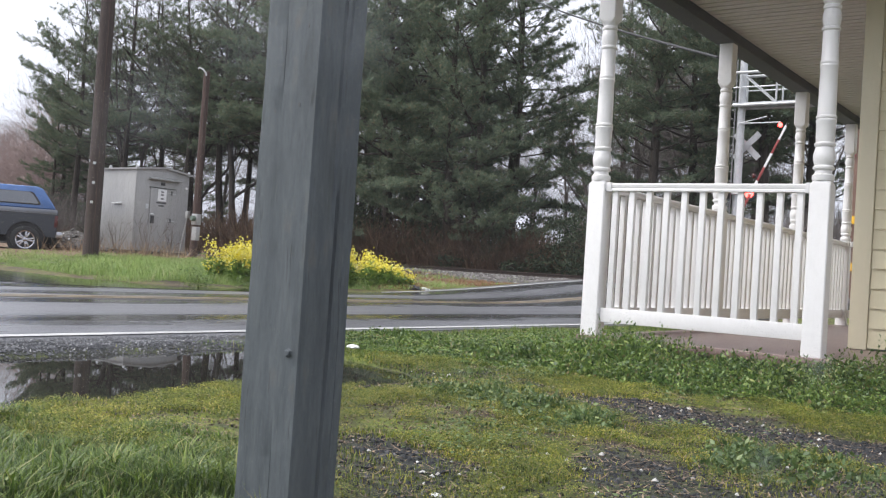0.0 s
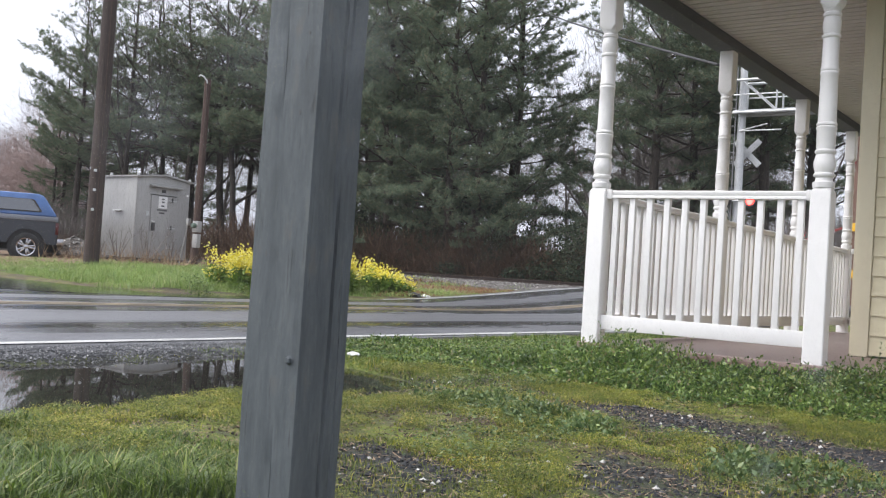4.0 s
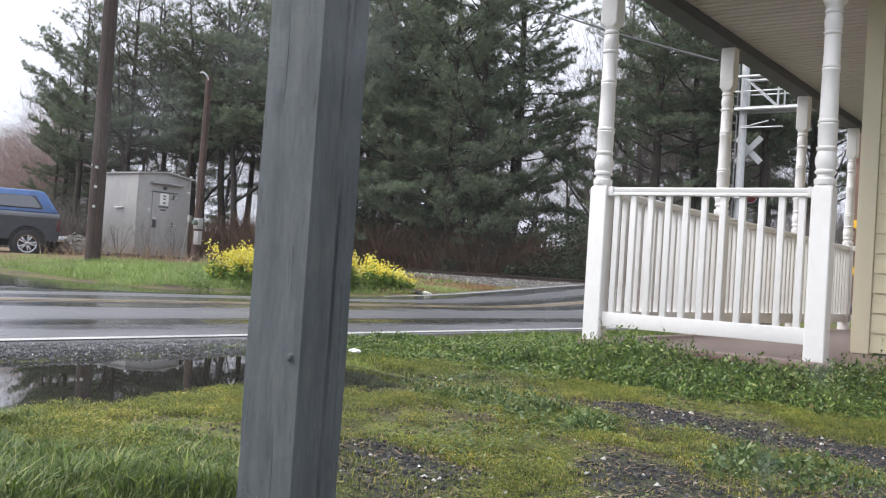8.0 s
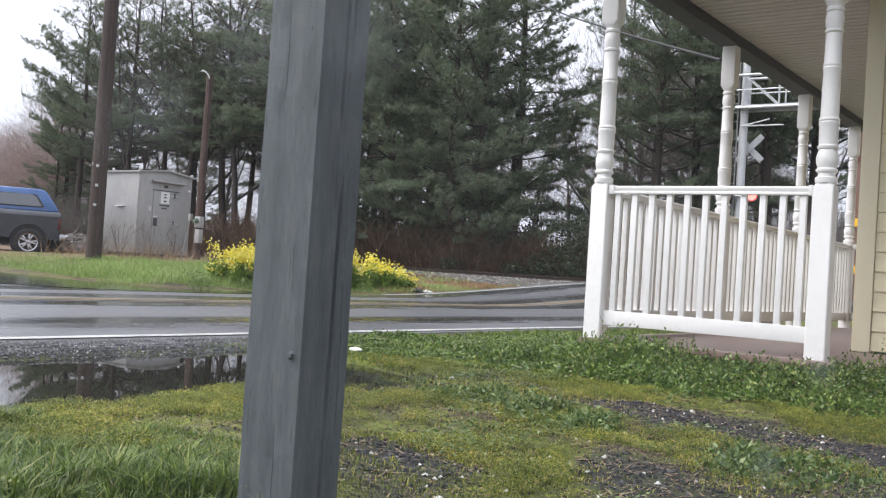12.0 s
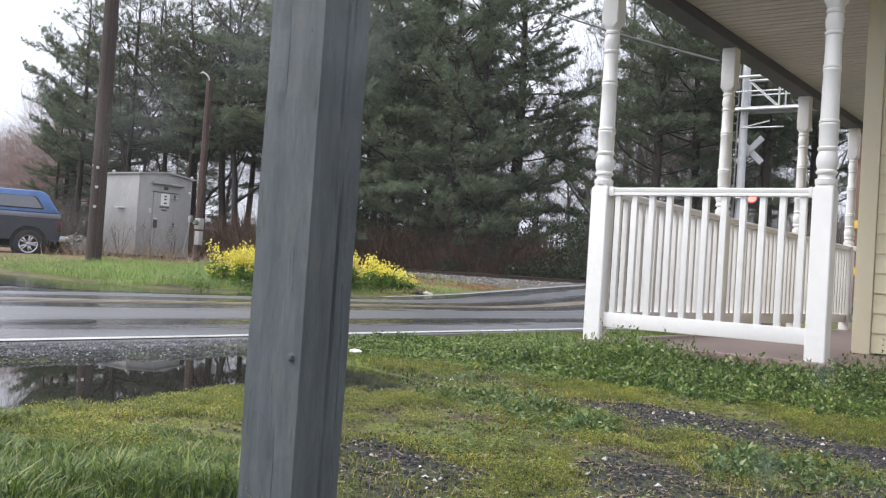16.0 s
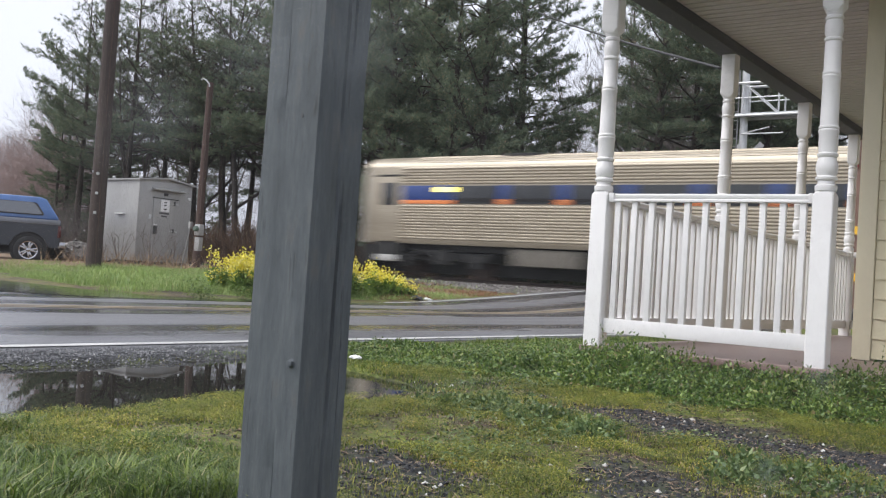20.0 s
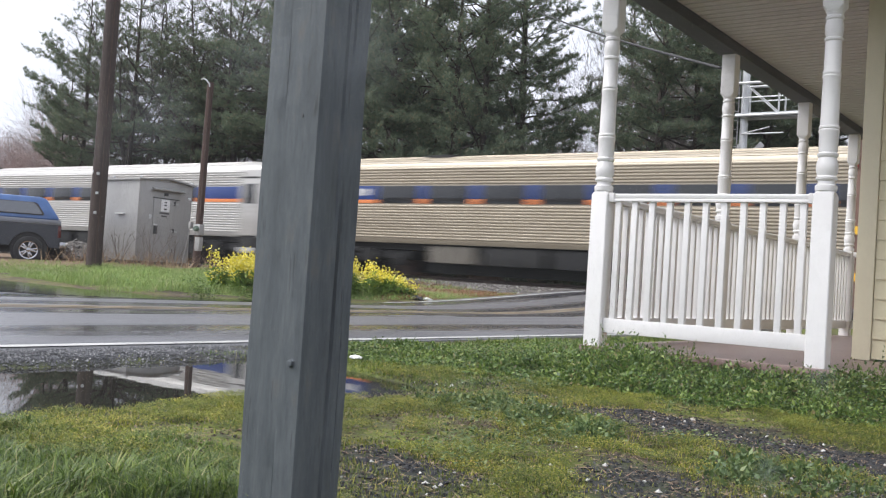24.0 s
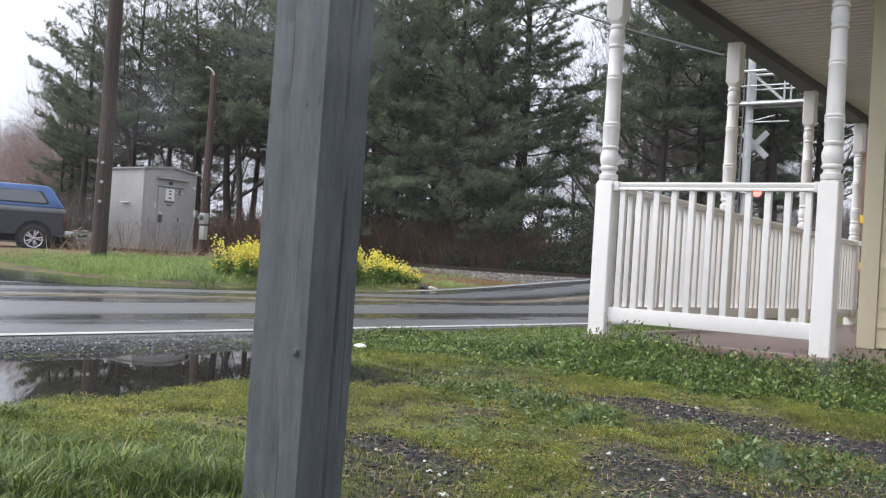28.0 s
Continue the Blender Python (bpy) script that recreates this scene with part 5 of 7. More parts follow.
def build_loco():
    eng = thing("diesel_locomotive", "white diesel locomotive with blue and orange stripes", "locomotive", pose(500, TRACK_Y, RAIL_Z))
    W = 1.5
    # long hood
    side = [(-W, 1.66), (-W, 3.7), (-1.36, 3.83), (1.36, 3.83), (W, 3.7), (W, 1.66)]
    part("hood", Shape().extrude(side, "x", 0.0, 15.9), M_TRAINWHITE, eng, smooth=30)
    # cab and streamlined nose, drawn out across the width and narrowed towards the tip
    prof = [(15.9, 1.66), (15.9, 3.95), (16.3, 4.04), (17.5, 4.04), (17.8, 3.95), (18.8, 3.3), (19.1, 3.12), (19.45, 2.75), (19.68, 2.3), (19.72, 1.9), (19.68, 1.6), (18.0, 1.62), (17.8, 1.66)]
    vs, n = [], len(prof)
    for s in (-1, 1):
        for x, z in prof:
            w = W * (1 - 0.3 * step(18.0, 19.75, x)) * (1 - 0.12 * step(3.4, 4.1, z))
            vs.append((x, s * w, z))
    fs = [(i, (i + 1) % n, (i + 1) % n + n, i + n) for i in range(n)] + [tuple(range(n - 1, -1, -1)), tuple(range(n, 2 * n))]
    part("cab", Shape().add(vs, fs), M_TRAINWHITE, eng, smooth=25)
    ws = Shape().add([(17.86, -1.15, 3.88), (17.86, 1.15, 3.88), (18.72, 1.05, 3.33), (18.72, -1.05, 3.33), (17.89, -1.15, 3.92), (17.89, 1.15, 3.92), (18.75, 1.05, 3.37), (18.75, -1.05, 3.37)],
                     [(4, 5, 6, 7), (0, 1, 5, 4), (1, 2, 6, 5), (2, 3, 7, 6), (3, 0, 4, 7)])
    part("windscreen", ws, M_GLASS_PALE, eng, "raked grey windscreen", smooth=0)
    part("cab_window", Shape().extrude([(16.75, 3.32), (16.75, 3.84), (17.45, 3.84), (18.15, 3.32)], "y", -W - 0.02, -W + 0.08), M_GLASS, eng, "dark cab side window")
    dr = part("cab_door", Shape().box(15.95, -W - 0.02, 1.7, 16.45, -W + 0.01, 3.9, 0.02), M_TRAINWHITE, eng)
    part("door_window", Shape().box(16.03, -W - 0.028, 3.3, 16.37, -W - 0.018, 3.8, 0.01), M_GLASS_PALE, dr)
    part("handrail", Shape().tube([(15.85, -W - 0.06, 1.7), (15.85, -W - 0.06, 3.2)], 0.02, 6), M_STEEL, eng)
    # stripes
    off = -W - 0.012
    for a, b in ((0.02, 15.9), (16.5, 18.0)):
        part("blue_stripe", Shape().box(a, off, 2.46, b, -W + 0.005, 2.92, 0.003), M_TRAINBLUE, eng, "deep blue stripe")
        part("orange_stripe", Shape().box(a, off, 2.3, b, -W + 0.005, 2.45, 0.003), M_TRAINORANGE, eng, "orange stripe")
    for z0, z1, mat, lab in ((2.46, 2.92, M_TRAINBLUE, "blue_stripe"), (2.3, 2.45, M_TRAINORANGE, "orange_stripe")):
        v = []
        for x in (18.0, 18.5, 18.9, 19.2, 19.4 if z1 > 2.5 else 19.6):
            w = W * (1 - 0.3 * step(18.0, 19.75, x)) + 0.012
            zt = min(z1, 2.75 + (19.45 - x) * 0.9)
            v += [(x, -w, z0), (x, -w, zt), (x, -w + 0.03, z0), (x, -w + 0.03, zt)]
        f = []
        for i in range(4):
            o = i * 4
            f += [(o, o + 4, o + 5, o + 1), (o + 1, o + 5, o + 7, o + 3), (o, o + 2, o + 6, o + 4)]
        part(lab, Shape().add(v, f), mat, eng)
    # big slanted emblem shapes and a ring on the flank, on a plain white ground
    def plate(name, outline, lift, mat, lab=""):
        n = len(outline)
        v = [(x, off - lift, z) for x, z in outline] + [(x, off + 0.01, z) for x, z in outline]
        part(name, Shape().add(v, [tuple(range(n))] + [((i + 1) % n, i, i + n, (i + 1) % n + n) for i in range(n)]), mat, eng, lab, smooth=0)

    plate("emblem_ground", [(6.5, 2.2), (11.15, 2.2), (11.15, 3.0), (6.8, 3.0)], 0.004, M_TRAINWHITE)
    for a, w, sl in ((6.45, 0.3, 0.34), (6.95, 0.26, 0.3), (7.35, 0.3, 0.34), (7.85, 0.3, 0.5), (8.35, 0.3, 0.1), (8.85, 0.32, 0.34), (9.3, 0.3, 0.2)):
        plate("emblem_bar", [(a, 2.08), (a + w, 2.08), (a + w + sl, 3.12), (a + sl, 3.12)], 0.01, M_TRAINBLUE, "large slanted blue bar")
    ring = lambda cx, r: [(cx + r * math.cos(k * math.pi / 16), 2.6 + r * math.sin(k * math.pi / 16)) for k in range(32)]
    plate("emblem_ring", ring(10.4, 0.66), 0.01, M_TRAINBLUE, "round blue emblem")
    plate("emblem_heart", ring(10.48, 0.3), 0.014, M_TRAINWHITE, "white centre of the emblem")
    # roof machinery: dark radiators at the rear, pale housings with black grilles towards the cab
    def housing(a, b, h, mat, lab):
        return part("roof_unit", Shape().extrude([(-1.3, 3.82), (-1.2, h - 0.12), (-1.0, h), (1.0, h), (1.2, h - 0.12), (1.3, 3.82)], "x", a, b), mat, eng, lab)

    for a, b, h in ((0.5, 4.2, 4.75), (4.3, 7.7, 4.7)):
        u = housing(a, b, h, M_TRAINROOF, "black roof radiator")
        for k in range(int((b - a) / 0.42)):
            part("grille_bar", Shape().box(a + 0.15 + k * 0.42, -1.3, 3.95, a + 0.3 + k * 0.42, -1.2, 4.5, 0.01), M_TRAINBLACK, u)
    for a, b, h, slots in ((7.75, 12.3, 4.62, ((8.7, 11.4, 4.0, 4.42),)), (12.35, 16.1, 4.7, ((14.1, 15.5, 4.34, 4.5), (14.0, 15.4, 3.98, 4.14)))):
        u = housing(a, b, h, M_TRAINPALE, "pale grey roof housing")
        for x0, x1, z0, z1 in slots:
            part("grille", Shape().box(x0, -1.31, z0, x1, -1.1, z1, 0.01), M_TRAINBLACK, u, "black intake grille")
            for k in range(4):
                part("grille_bar", Shape().box(x0, -1.325, z0 + (z1 - z0) * (k + 0.3) / 4, x1, -1.29, z0 + (z1 - z0) * (k + 0.45) / 4), M_TRAINROOF, u)
    part("roof_fairing", Shape().extrude([(16.1, 3.95), (16.1, 4.66), (16.9, 4.55), (17.9, 4.08), (17.6, 3.98)], "y", -1.15, 1.15), M_TRAINPALE, eng, "pale sloped cab fairing")
    part("horn", Shape().tube([(15.0, -0.4, 4.68), (15.0, -0.4, 4.82), (15.5, -0.4, 4.84)], 0.04, 6), M_STEEL, eng)
    for z in (3.62, 3.55):
        part("hood_seam", Shape().box(0.1, -W - 0.01, z, 15.8, -W + 0.002, z + 0.02), M_TRAINROOF, eng)
    for k in range(7):
        part("hood_door", Shape().box(0.6 + k * 1.02, -W - 0.008, 1.75, 1.5 + k * 1.02, -W + 0.004, 2.28, 0.004), M_TRAINWHITE, eng)
    for k in range(6):
        part("louvre", Shape().box(16.6, -W - 0.02, 1.74 + k * 0.085, 17.6, -W + 0.01, 1.78 + k * 0.085), M_TRAINROOF, eng)
    part("sill", Shape().box(-0.1, -1.53, 1.5, 18.0, 1.53, 1.655, 0.01), M_TRAINBLACK, eng)
    part("frame_stripe", Shape().box(-0.1, -1.545, 1.52, 17.8, -1.5, 1.55), M_TRAINWHITE, eng, "thin white sill line")
    part("fuel_tank", Shape().box(7.2, -1.4, 0.3, 13.0, 1.4, 1.3, 0.12), M_TRAINBLACK, eng)
    part("centre_sill", Shape().box(0.3, -0.6, 0.15, 19.0, 0.6, 1.15), M_TRAINBLACK, eng)
    part("underframe", Shape().box(0, -1.3, 0.85, 19.3, 1.3, 1.52), M_TRAINBLACK, eng)
    part("pilot", Shape().extrude([(18.3, 0.2), (19.6, 0.25), (19.75, 0.9), (19.66, 1.6), (18.3, 1.6)], "y", -1.25, 1.25), M_TRAINBLACK, eng)
    for y in (-1.03, 0.85):
        part("marker_light", Shape().box(19.3, y - 0.16, 1.94, 19.76, y + 0.14, 2.1, 0.02), M_MARKER, eng, "lit red marker light")
    for x in (4.0, 16.2):
        bogie(eng, x, 2.9, 0.5)
    part("ladder", Shape().box(0.0, -1.5, 0.4, 0.5, -1.3, 1.5, 0.02), M_TRAINBLACK, eng)
    for k in range(3):
        part("ladder_step", Shape().box(0.0, -1.53, 0.5 + k * 0.32, 0.55, -1.35, 0.54 + k * 0.32), M_STEEL, eng)
    part("end_door", Shape().box(-0.05, -0.5, 1.7, 0.0, 0.5, 3.6, 0.02), M_REDLENS, eng, "dark red end door")
    eng.scale = (0.945, 1, 1)
    TRAIN.append((eng, 4 * CAR_P + 0.25))


build_car("fluted metal cab coach at the train's head, tan from painted-in warm light", M_WARMLIT, True, 0.0)
build_car("bright fluted stainless coach with blue window band", M_STAINLESS, False, 25.75)
build_car("bright fluted stainless coach with blue window band", M_STAINLESS, False, 52.1)
build_car("fluted metal coach behind the engine, tan from painted-in warm light", M_WARMLIT, False, 3 * CAR_P)
build_loco()

# ---- woods behind the railway ----
def tri_cloud(name, base, way, side, material):
    """Thin pointed triangles: base points, long vectors and half-width vectors."""
    n = len(base)
    v = np.empty((n, 3, 3))
    v[:, 0], v[:, 1], v[:, 2] = base - side, base + side, base + way
    me = bpy.data.meshes.new(name)
    me.vertices.add(n * 3)
    me.vertices.foreach_set("co", v.reshape(-1))
    me.loops.add(n * 3)
    me.loops.foreach_set("vertex_index", np.arange(n * 3, dtype=np.int32))
    me.polygons.add(n)
    me.polygons.foreach_set("loop_start", np.arange(0, n * 3, 3, dtype=np.int32))
    me.update(calc_edges=True)
    me.materials.append(material)
    return me


def quad_cloud(name, centre, along, across, material):
    """Diamond leaves: centres, half-length and half-width vectors."""
    n = len(centre)
    v = np.empty((n, 4, 3))
    v[:, 0], v[:, 1], v[:, 2], v[:, 3] = centre - along, centre + across - along * 0.15, centre + along, centre - across - along * 0.15
    me = bpy.data.meshes.new(name)
    me.vertices.add(n * 4)
    me.vertices.foreach_set("co", v.reshape(-1))
    me.loops.add(n * 4)
    me.loops.foreach_set("vertex_index", np.arange(n * 4, dtype=np.int32))
    me.polygons.add(n)
    me.polygons.foreach_set("loop_start", np.arange(0, n * 4, 4, dtype=np.int32))
    me.update(calc_edges=True)
    me.materials.append(material)
    return me


def unit(v):
    return v / np.maximum(np.linalg.norm(v, axis=-1, keepdims=True), 1e-9)


def pine_meshes(seed, height, first, spread, dens=1.0, thin_top=0.0):
    """Trunk with its limbs, and a crown of flat needle pads in loose tiers, of one white pine."""
    rng = np.random.RandomState(seed)
    wood = Shape()
    r0 = 0.011 * height + 0.05
    bend, wave = rng.uniform(-0.6, 0.6, 2), rng.uniform(1.5, 4.0, 2)
    tp = lambda z: np.array([bend[0] * math.sin(z / height * wave[0]), bend[1] * math.sin(z / height * wave[1]), z])
    zs = np.linspace(-0.2, height, 14)
    wood.tube([tp(z) for z in zs], [max(0.03, r0 * (1 - 0.9 * max(z, 0) / height)) for z in zs], 9)
    up = np.array([0, 0, 1.0])

    def limb(z, d, length, wander, lift, rl):
        n, p = 8, tp(z)
        pts = [p]
        for i in range(n):
            d = unit(d + rng.normal(0, wander, 3) + up * lift)
            p = p + d * length / n
            pts.append(p)
        wood.tube(pts, [rl * (1 - 0.85 * i / n) for i in range(n + 1)], 5)
        return np.array(pts), n

    # dead snags on the lower trunk
    for k in range(int(5 * first)):
        az = rng.uniform(0, 2 * math.pi)
        limb(rng.uniform(0.9, first + 0.6), np.array([math.cos(az), math.sin(az), rng.uniform(-0.2, 0.35)]), rng.uniform(0.7, 2.6), 0.2, -0.02, rng.uniform(0.01, 0.022))
    T, D = [], []
    z = first
    while z < height - 0.3:
        q = (z - first) / (height - first)
        turn = rng.uniform(0, 2 * math.pi)
        count = rng.randint(3, 6)
        for w in range(count):
            az = turn + 2 * math.pi * w / count + rng.uniform(-0.5, 0.5)
            length = spread * (1 - 0.72 * q ** 1.8) * rng.uniform(0.45, 1.1)
            d = unit(np.array([math.cos(az), math.sin(az), rng.uniform(-0.12, 0.22) + 0.6 * q ** 1.4]))
            pts, n = limb(z + rng.uniform(-0.12, 0.12), d, length, 0.11, 0.03, 0.01 + 0.009 * length)
            keep = 1.0 - thin_top * step(0.25, 0.75, q)
            ns = int(length * 4.2 * dens * keep) + 2
            for j in range(ns):
                f = 0.3 + 0.7 * ((j + rng.rand()) / ns) ** 0.8
                i = min(n - 1, int(f * n))
                b = pts[i] + (pts[i + 1] - pts[i]) * (f * n - i)
                along = unit(pts[i + 1] - pts[i])
                lat = unit(np.cross(along, up)) * (1 if j % 2 else -1)
                tw = unit(along * rng.uniform(0.35, 1.0) + lat * rng.uniform(0.2, 1.1) + up * rng.uniform(-0.06, 0.22))
                tl = (0.35 + 0.25 * length) * (1.25 - 0.75 * f) * rng.uniform(0.6, 1.3)
                if tl > 0.9:
                    wood.tube([b, b + tw * tl * 0.5 + up * 0.02, b + tw * tl * 0.9], [0.012, 0.008, 0.004], 3)
                m = max(2, int(tl / 0.13))
                g = ((np.arange(m) + rng.rand(m)) / m * 0.85 + 0.15)[:, None]
                T.append(b + tw * tl * g + rng.normal(0, 1, (m, 3)) * np.array([0.07, 0.07, 0.04]))
                D.append(np.repeat(tw[None], m, 0))
        z += rng.uniform(0.45, 0.95) / dens
    T, D = np.concatenate(T), np.concatenate(D)
    nn = 15
    c = np.repeat(T, nn, 0)
    k = len(c)
    dirs = unit(np.repeat(D, nn, 0) * 0.6 + rng.normal(0, 0.65, (k, 3)) + up * 0.3)
    sd = unit(np.cross(dirs, rng.normal(0, 1, (k, 3)))) * rng.uniform(0.009, 0.017, (k, 1))
    wm = wood.mesh("trunk", M_BARK, 60)
    cm = tri_cloud("crown", c + rng.normal(0, 0.03, (k, 3)), dirs * rng.uniform(0.12, 0.27, (k, 1)), sd, M_NEEDLE)
    return wm, cm


def bare_mesh(seed, height, material, twiggy=1.0, start=0.3):
    """A leafless tree: trunk, forking limbs and fine twigs."""
    rng = random.Random(seed)
    s = Shape()

    def grow(p, d, length, r, depth):
        n = 4
        pts, rad = [p], [r]
        for i in range(n):
            d = (d + Vector((rng.uniform(-1, 1), rng.uniform(-1, 1), rng.uniform(-0.4, 0.9))) * 0.13).normalized()
            p = p + d * length / n
            pts.append(p)
            rad.append(r * (1 - 0.45 * (i + 1) / n))
        s.tube(pts, rad, 7 if depth == 0 else (5 if depth < 3 else 3))
        if depth >= 5 or r < 0.008:
            return
        kids = 3 if depth < 3 else 4
        for k in range(kids):
            q = rng.uniform(0.35, 1.0) if depth else rng.uniform(start, 1.0)
            i = min(n - 1, int(q * n))
            b = pts[i].lerp(pts[i + 1], q * n - i)
            axis = Vector((rng.uniform(-1, 1), rng.uniform(-1, 1), rng.uniform(-0.3, 0.5))).normalized()
            grow(b, (d * 0.75 + axis * 0.75).normalized(), length * rng.uniform(0.45, 0.72), rad[i] * rng.uniform(0.4, 0.6), depth + 1)
        grow(pts[-1], d, length * 0.6, rad[-1] * 0.85, depth + 1)

    grow(Vector((0, 0, -0.2)), Vector((0, 0, 1)), height * 0.5, 0.011 * height, 0)
    return s.mesh("branches", material, 60)


def twig_mesh(seed, height, material, n=4200):
    """The haze of fine twigs round a leafless tree."""
    rng = np.random.RandomState(seed)
    u = unit(rng.normal(0, 1, (n, 3))) * rng.rand(n, 1) ** 0.45
    b = u * np.array([0.27, 0.27, 0.36]) * height + np.array([0, 0, 0.62 * height])
    way = unit(u + np.array([0, 0, 0.7]) + rng.normal(0, 0.5, (n, 3))) * rng.uniform(0.3, 1.1, (n, 1))
    side = unit(np.cross(way, rng.normal(0, 1, (n, 3)))) * rng.uniform(0.004, 0.009, (n, 1))
    return tri_cloud("twigs", b, way, side, material)


def shrub_mesh(seed, height, n, material):
    """A tall thicket of bare upright stems."""
    rng = np.random.RandomState(seed)
    b = np.stack([rng.normal(0, 1.3, n), rng.normal(0, 0.9, n), rng.uniform(0, 0.6, n) * height], 1)
    way = unit(np.stack([rng.normal(0, 0.45, n), rng.normal(0, 0.45, n), np.ones(n)], 1)) * rng.uniform(0.2, 0.45, (n, 1)) * height
    side = unit(np.cross(way, rng.normal(0, 1, (n, 3)))) * rng.uniform(0.006, 0.016, (n, 1))
    return tri_cloud("stems", b, way, side, material)


def at_column(px, y):
    """World x at depth row y, along the bearing that px names on the rest view."""
    a = radians(YAW) - math.atan((px - 784) / FOCAL)
    return -math.tan(a) * y


def bush_mesh(seed, w, h, n, material, leaf=0.07, stems=True):
    rng = np.random.RandomState(seed)
    lumps = [(rng.uniform(-w * 0.35, w * 0.35), rng.uniform(-w * 0.25, w * 0.25), rng.uniform(0.25, 0.75) * h, rng.uniform(0.18, 0.38) * w) for k in range(9)]
    c = []
    for k in range(n):
        lx, ly, lz, lr = lumps[rng.randint(len(lumps))]
        v = unit(rng.normal(0, 1, 3)) * lr * rng.uniform(0.55, 1.12)
        v[2] *= h / w * 1.1
        c.append((lx + v[0], ly + v[1], max(0.03, lz + v[2])))
    c = np.array(c)
    al = unit(rng.normal(0, 1, (n, 3)) + np.array([0, 0, 0.3])) * rng.uniform(0.5, 1.0, (n, 1)) * leaf
    ac = unit(np.cross(al, rng.normal(0, 1, (n, 3)))) * leaf * 0.4
    return quad_cloud("foliage", c, al, ac, material)


def bramble_mesh(seed, w, h, n, material):
    rng = np.random.RandomState(seed)
    b = np.stack([rng.uniform(-w / 2, w / 2, n), rng.uniform(-0.7, 0.7, n), rng.uniform(0, 0.55, n) * h * rng.rand(n)], 1)
    way = unit(np.stack([rng.normal(0, 0.5, n), rng.normal(0, 0.5, n), np.abs(rng.normal(0.9, 0.4, n))], 1)) * rng.uniform(0.3, 1.1, (n, 1)) * h * 0.55
    side = unit(np.cross(way, rng.normal(0, 1, (n, 3)))) * rng.uniform(0.008, 0.018, (n, 1))
    return tri_cloud("canes", b, way, side, material)


def build_woods():
    rng = random.Random(11)
    kinds = [pine_meshes(1, 18.0, 2.4, 4.8, 0.86, 0.35), pine_meshes(2, 18.0, 6.6, 4.9, 0.95, 0.8), pine_meshes(3, 17.0, 1.5, 4.4, 0.9, 0.45), pine_meshes(4, 17.5, 7.2, 4.6, 1.0, 0.85)]

    def pine(k, px, y, s=1.0):
        x = at_column(px, y)
        wm, cm = kinds[k]
        t = thing("pine_tree", "tall dark green pine beyond the rails", "tree", pose(x, y, ground_z(x, y) - 0.05, rng.uniform(-1.5, 1.5), rng.uniform(-1.5, 1.5), rng.uniform(0, 360)), "pines behind the railway")
        part("trunk", wm, None, t)
        part("crown", cm, None, t)
        t.scale = (s, s, s * rng.uniform(0.95, 1.08))

    for k, px, y, s in ((3, 130, 37, 1.0), (1, 215, 35, 0.95), (3, 310, 34.5, 0.9), (3, 400, 37, 1.0), (1, 470, 34, 0.92), (3, 550, 35, 1.0), (1, 610, 33, 1.0),
                        (2, 690, 32.2, 1.0), (0, 760, 33.5, 1.02), (2, 840, 32.4, 0.95), (1, 890, 36, 0.9), (2, 905, 33.4, 0.8), (0, 1150, 35, 0.95), (1, 1235, 37, 0.9),
                        (1, 1360, 37, 1.0), (0, 1430, 40, 1.0), (3, 1520, 38, 1.0),
                        (3, 345, 43, 1.0), (1, 500, 43, 1.05), (1, 640, 42, 1.05), (0, 720, 41, 1.05)):
        pine(k, px, y, s)
    for k, px, y, s in ((2, 150, 41, 0.78), (3, 265, 40, 1.0), (3, 430, 43, 1.0), (3, 525, 44, 0.95), (3, 105, 40, 0.8), (1, 160, 38, 0.85), (0, 570, 40, 0.85), (2, 90, 46, 0.72), (2, 95, 39, 0.66), (2, 795, 31.4, 0.85), (0, 1300, 38, 0.8)):
        pine(k, px, y, s)
    for i in range(15):
        col = 110 + i * 88 + rng.uniform(-25, 25)
        if not 860 < col < 1090 and (col > 600 or i % 2):
            pine((3, 1, 3, 0)[i % 4], col, rng.uniform(48, 60), rng.uniform(0.9, 1.1) * (0.85 if col < 600 else 1.0))
    greys = [bare_mesh(s, h, M_TWIG) for s, h in ((5, 13), (6, 15), (7, 11))]
    darks = [bare_mesh(s, h, M_TWIG_DARK, start=0.25) for s, h in ((15, 15), (16, 17))]
    reds = [bare_mesh(s, h, M_TWIG_RED, start=0.2) for s, h in ((8, 7.5), (9, 6.5))]

    twigs = {}
    for me, h, mat in zip(greys + darks + reds, (13, 15, 11, 15, 17, 7.5, 6.5), (M_TWIG,) * 3 + (M_TWIG_DARK,) * 2 + (M_TWIG_RED,) * 2):
        twigs[me] = twig_mesh(int(h * 10), h * 1.05, mat)

    def bare(me, px, y, label, s=1.0):
        x = at_column(px, y)
        t = thing("bare_tree", label, "tree", pose(x, y, ground_z(x, y) - 0.05, 0, 0, rng.uniform(0, 360)), "bare trees behind the railway")
        part("branch_frame", me, None, t)
        part("twig_haze", twigs[me], None, t)
        t.scale = (s, s, s)

    for i, (px, y) in enumerate(((90, 46), (245, 39), (330, 47), (385, 41), (440, 50), (480, 47), (560, 48), (670, 44), (1060, 44), (1135, 43), (1180, 49), (1230, 41), (1290, 45), (1340, 42), (1410, 47), (1470, 44))):
        bare(greys[i % 3], px, y, "leafless grey tree among the pines", rng.uniform(0.95, 1.2))
    for i, (px, y) in enumerate(((225, 35), (285, 38), (350, 36), (415, 34.5), (465, 38), (655, 36))):
        bare(darks[i % 2], px, y, "dark leafless tree before the pines", rng.uniform(0.95, 1.15))
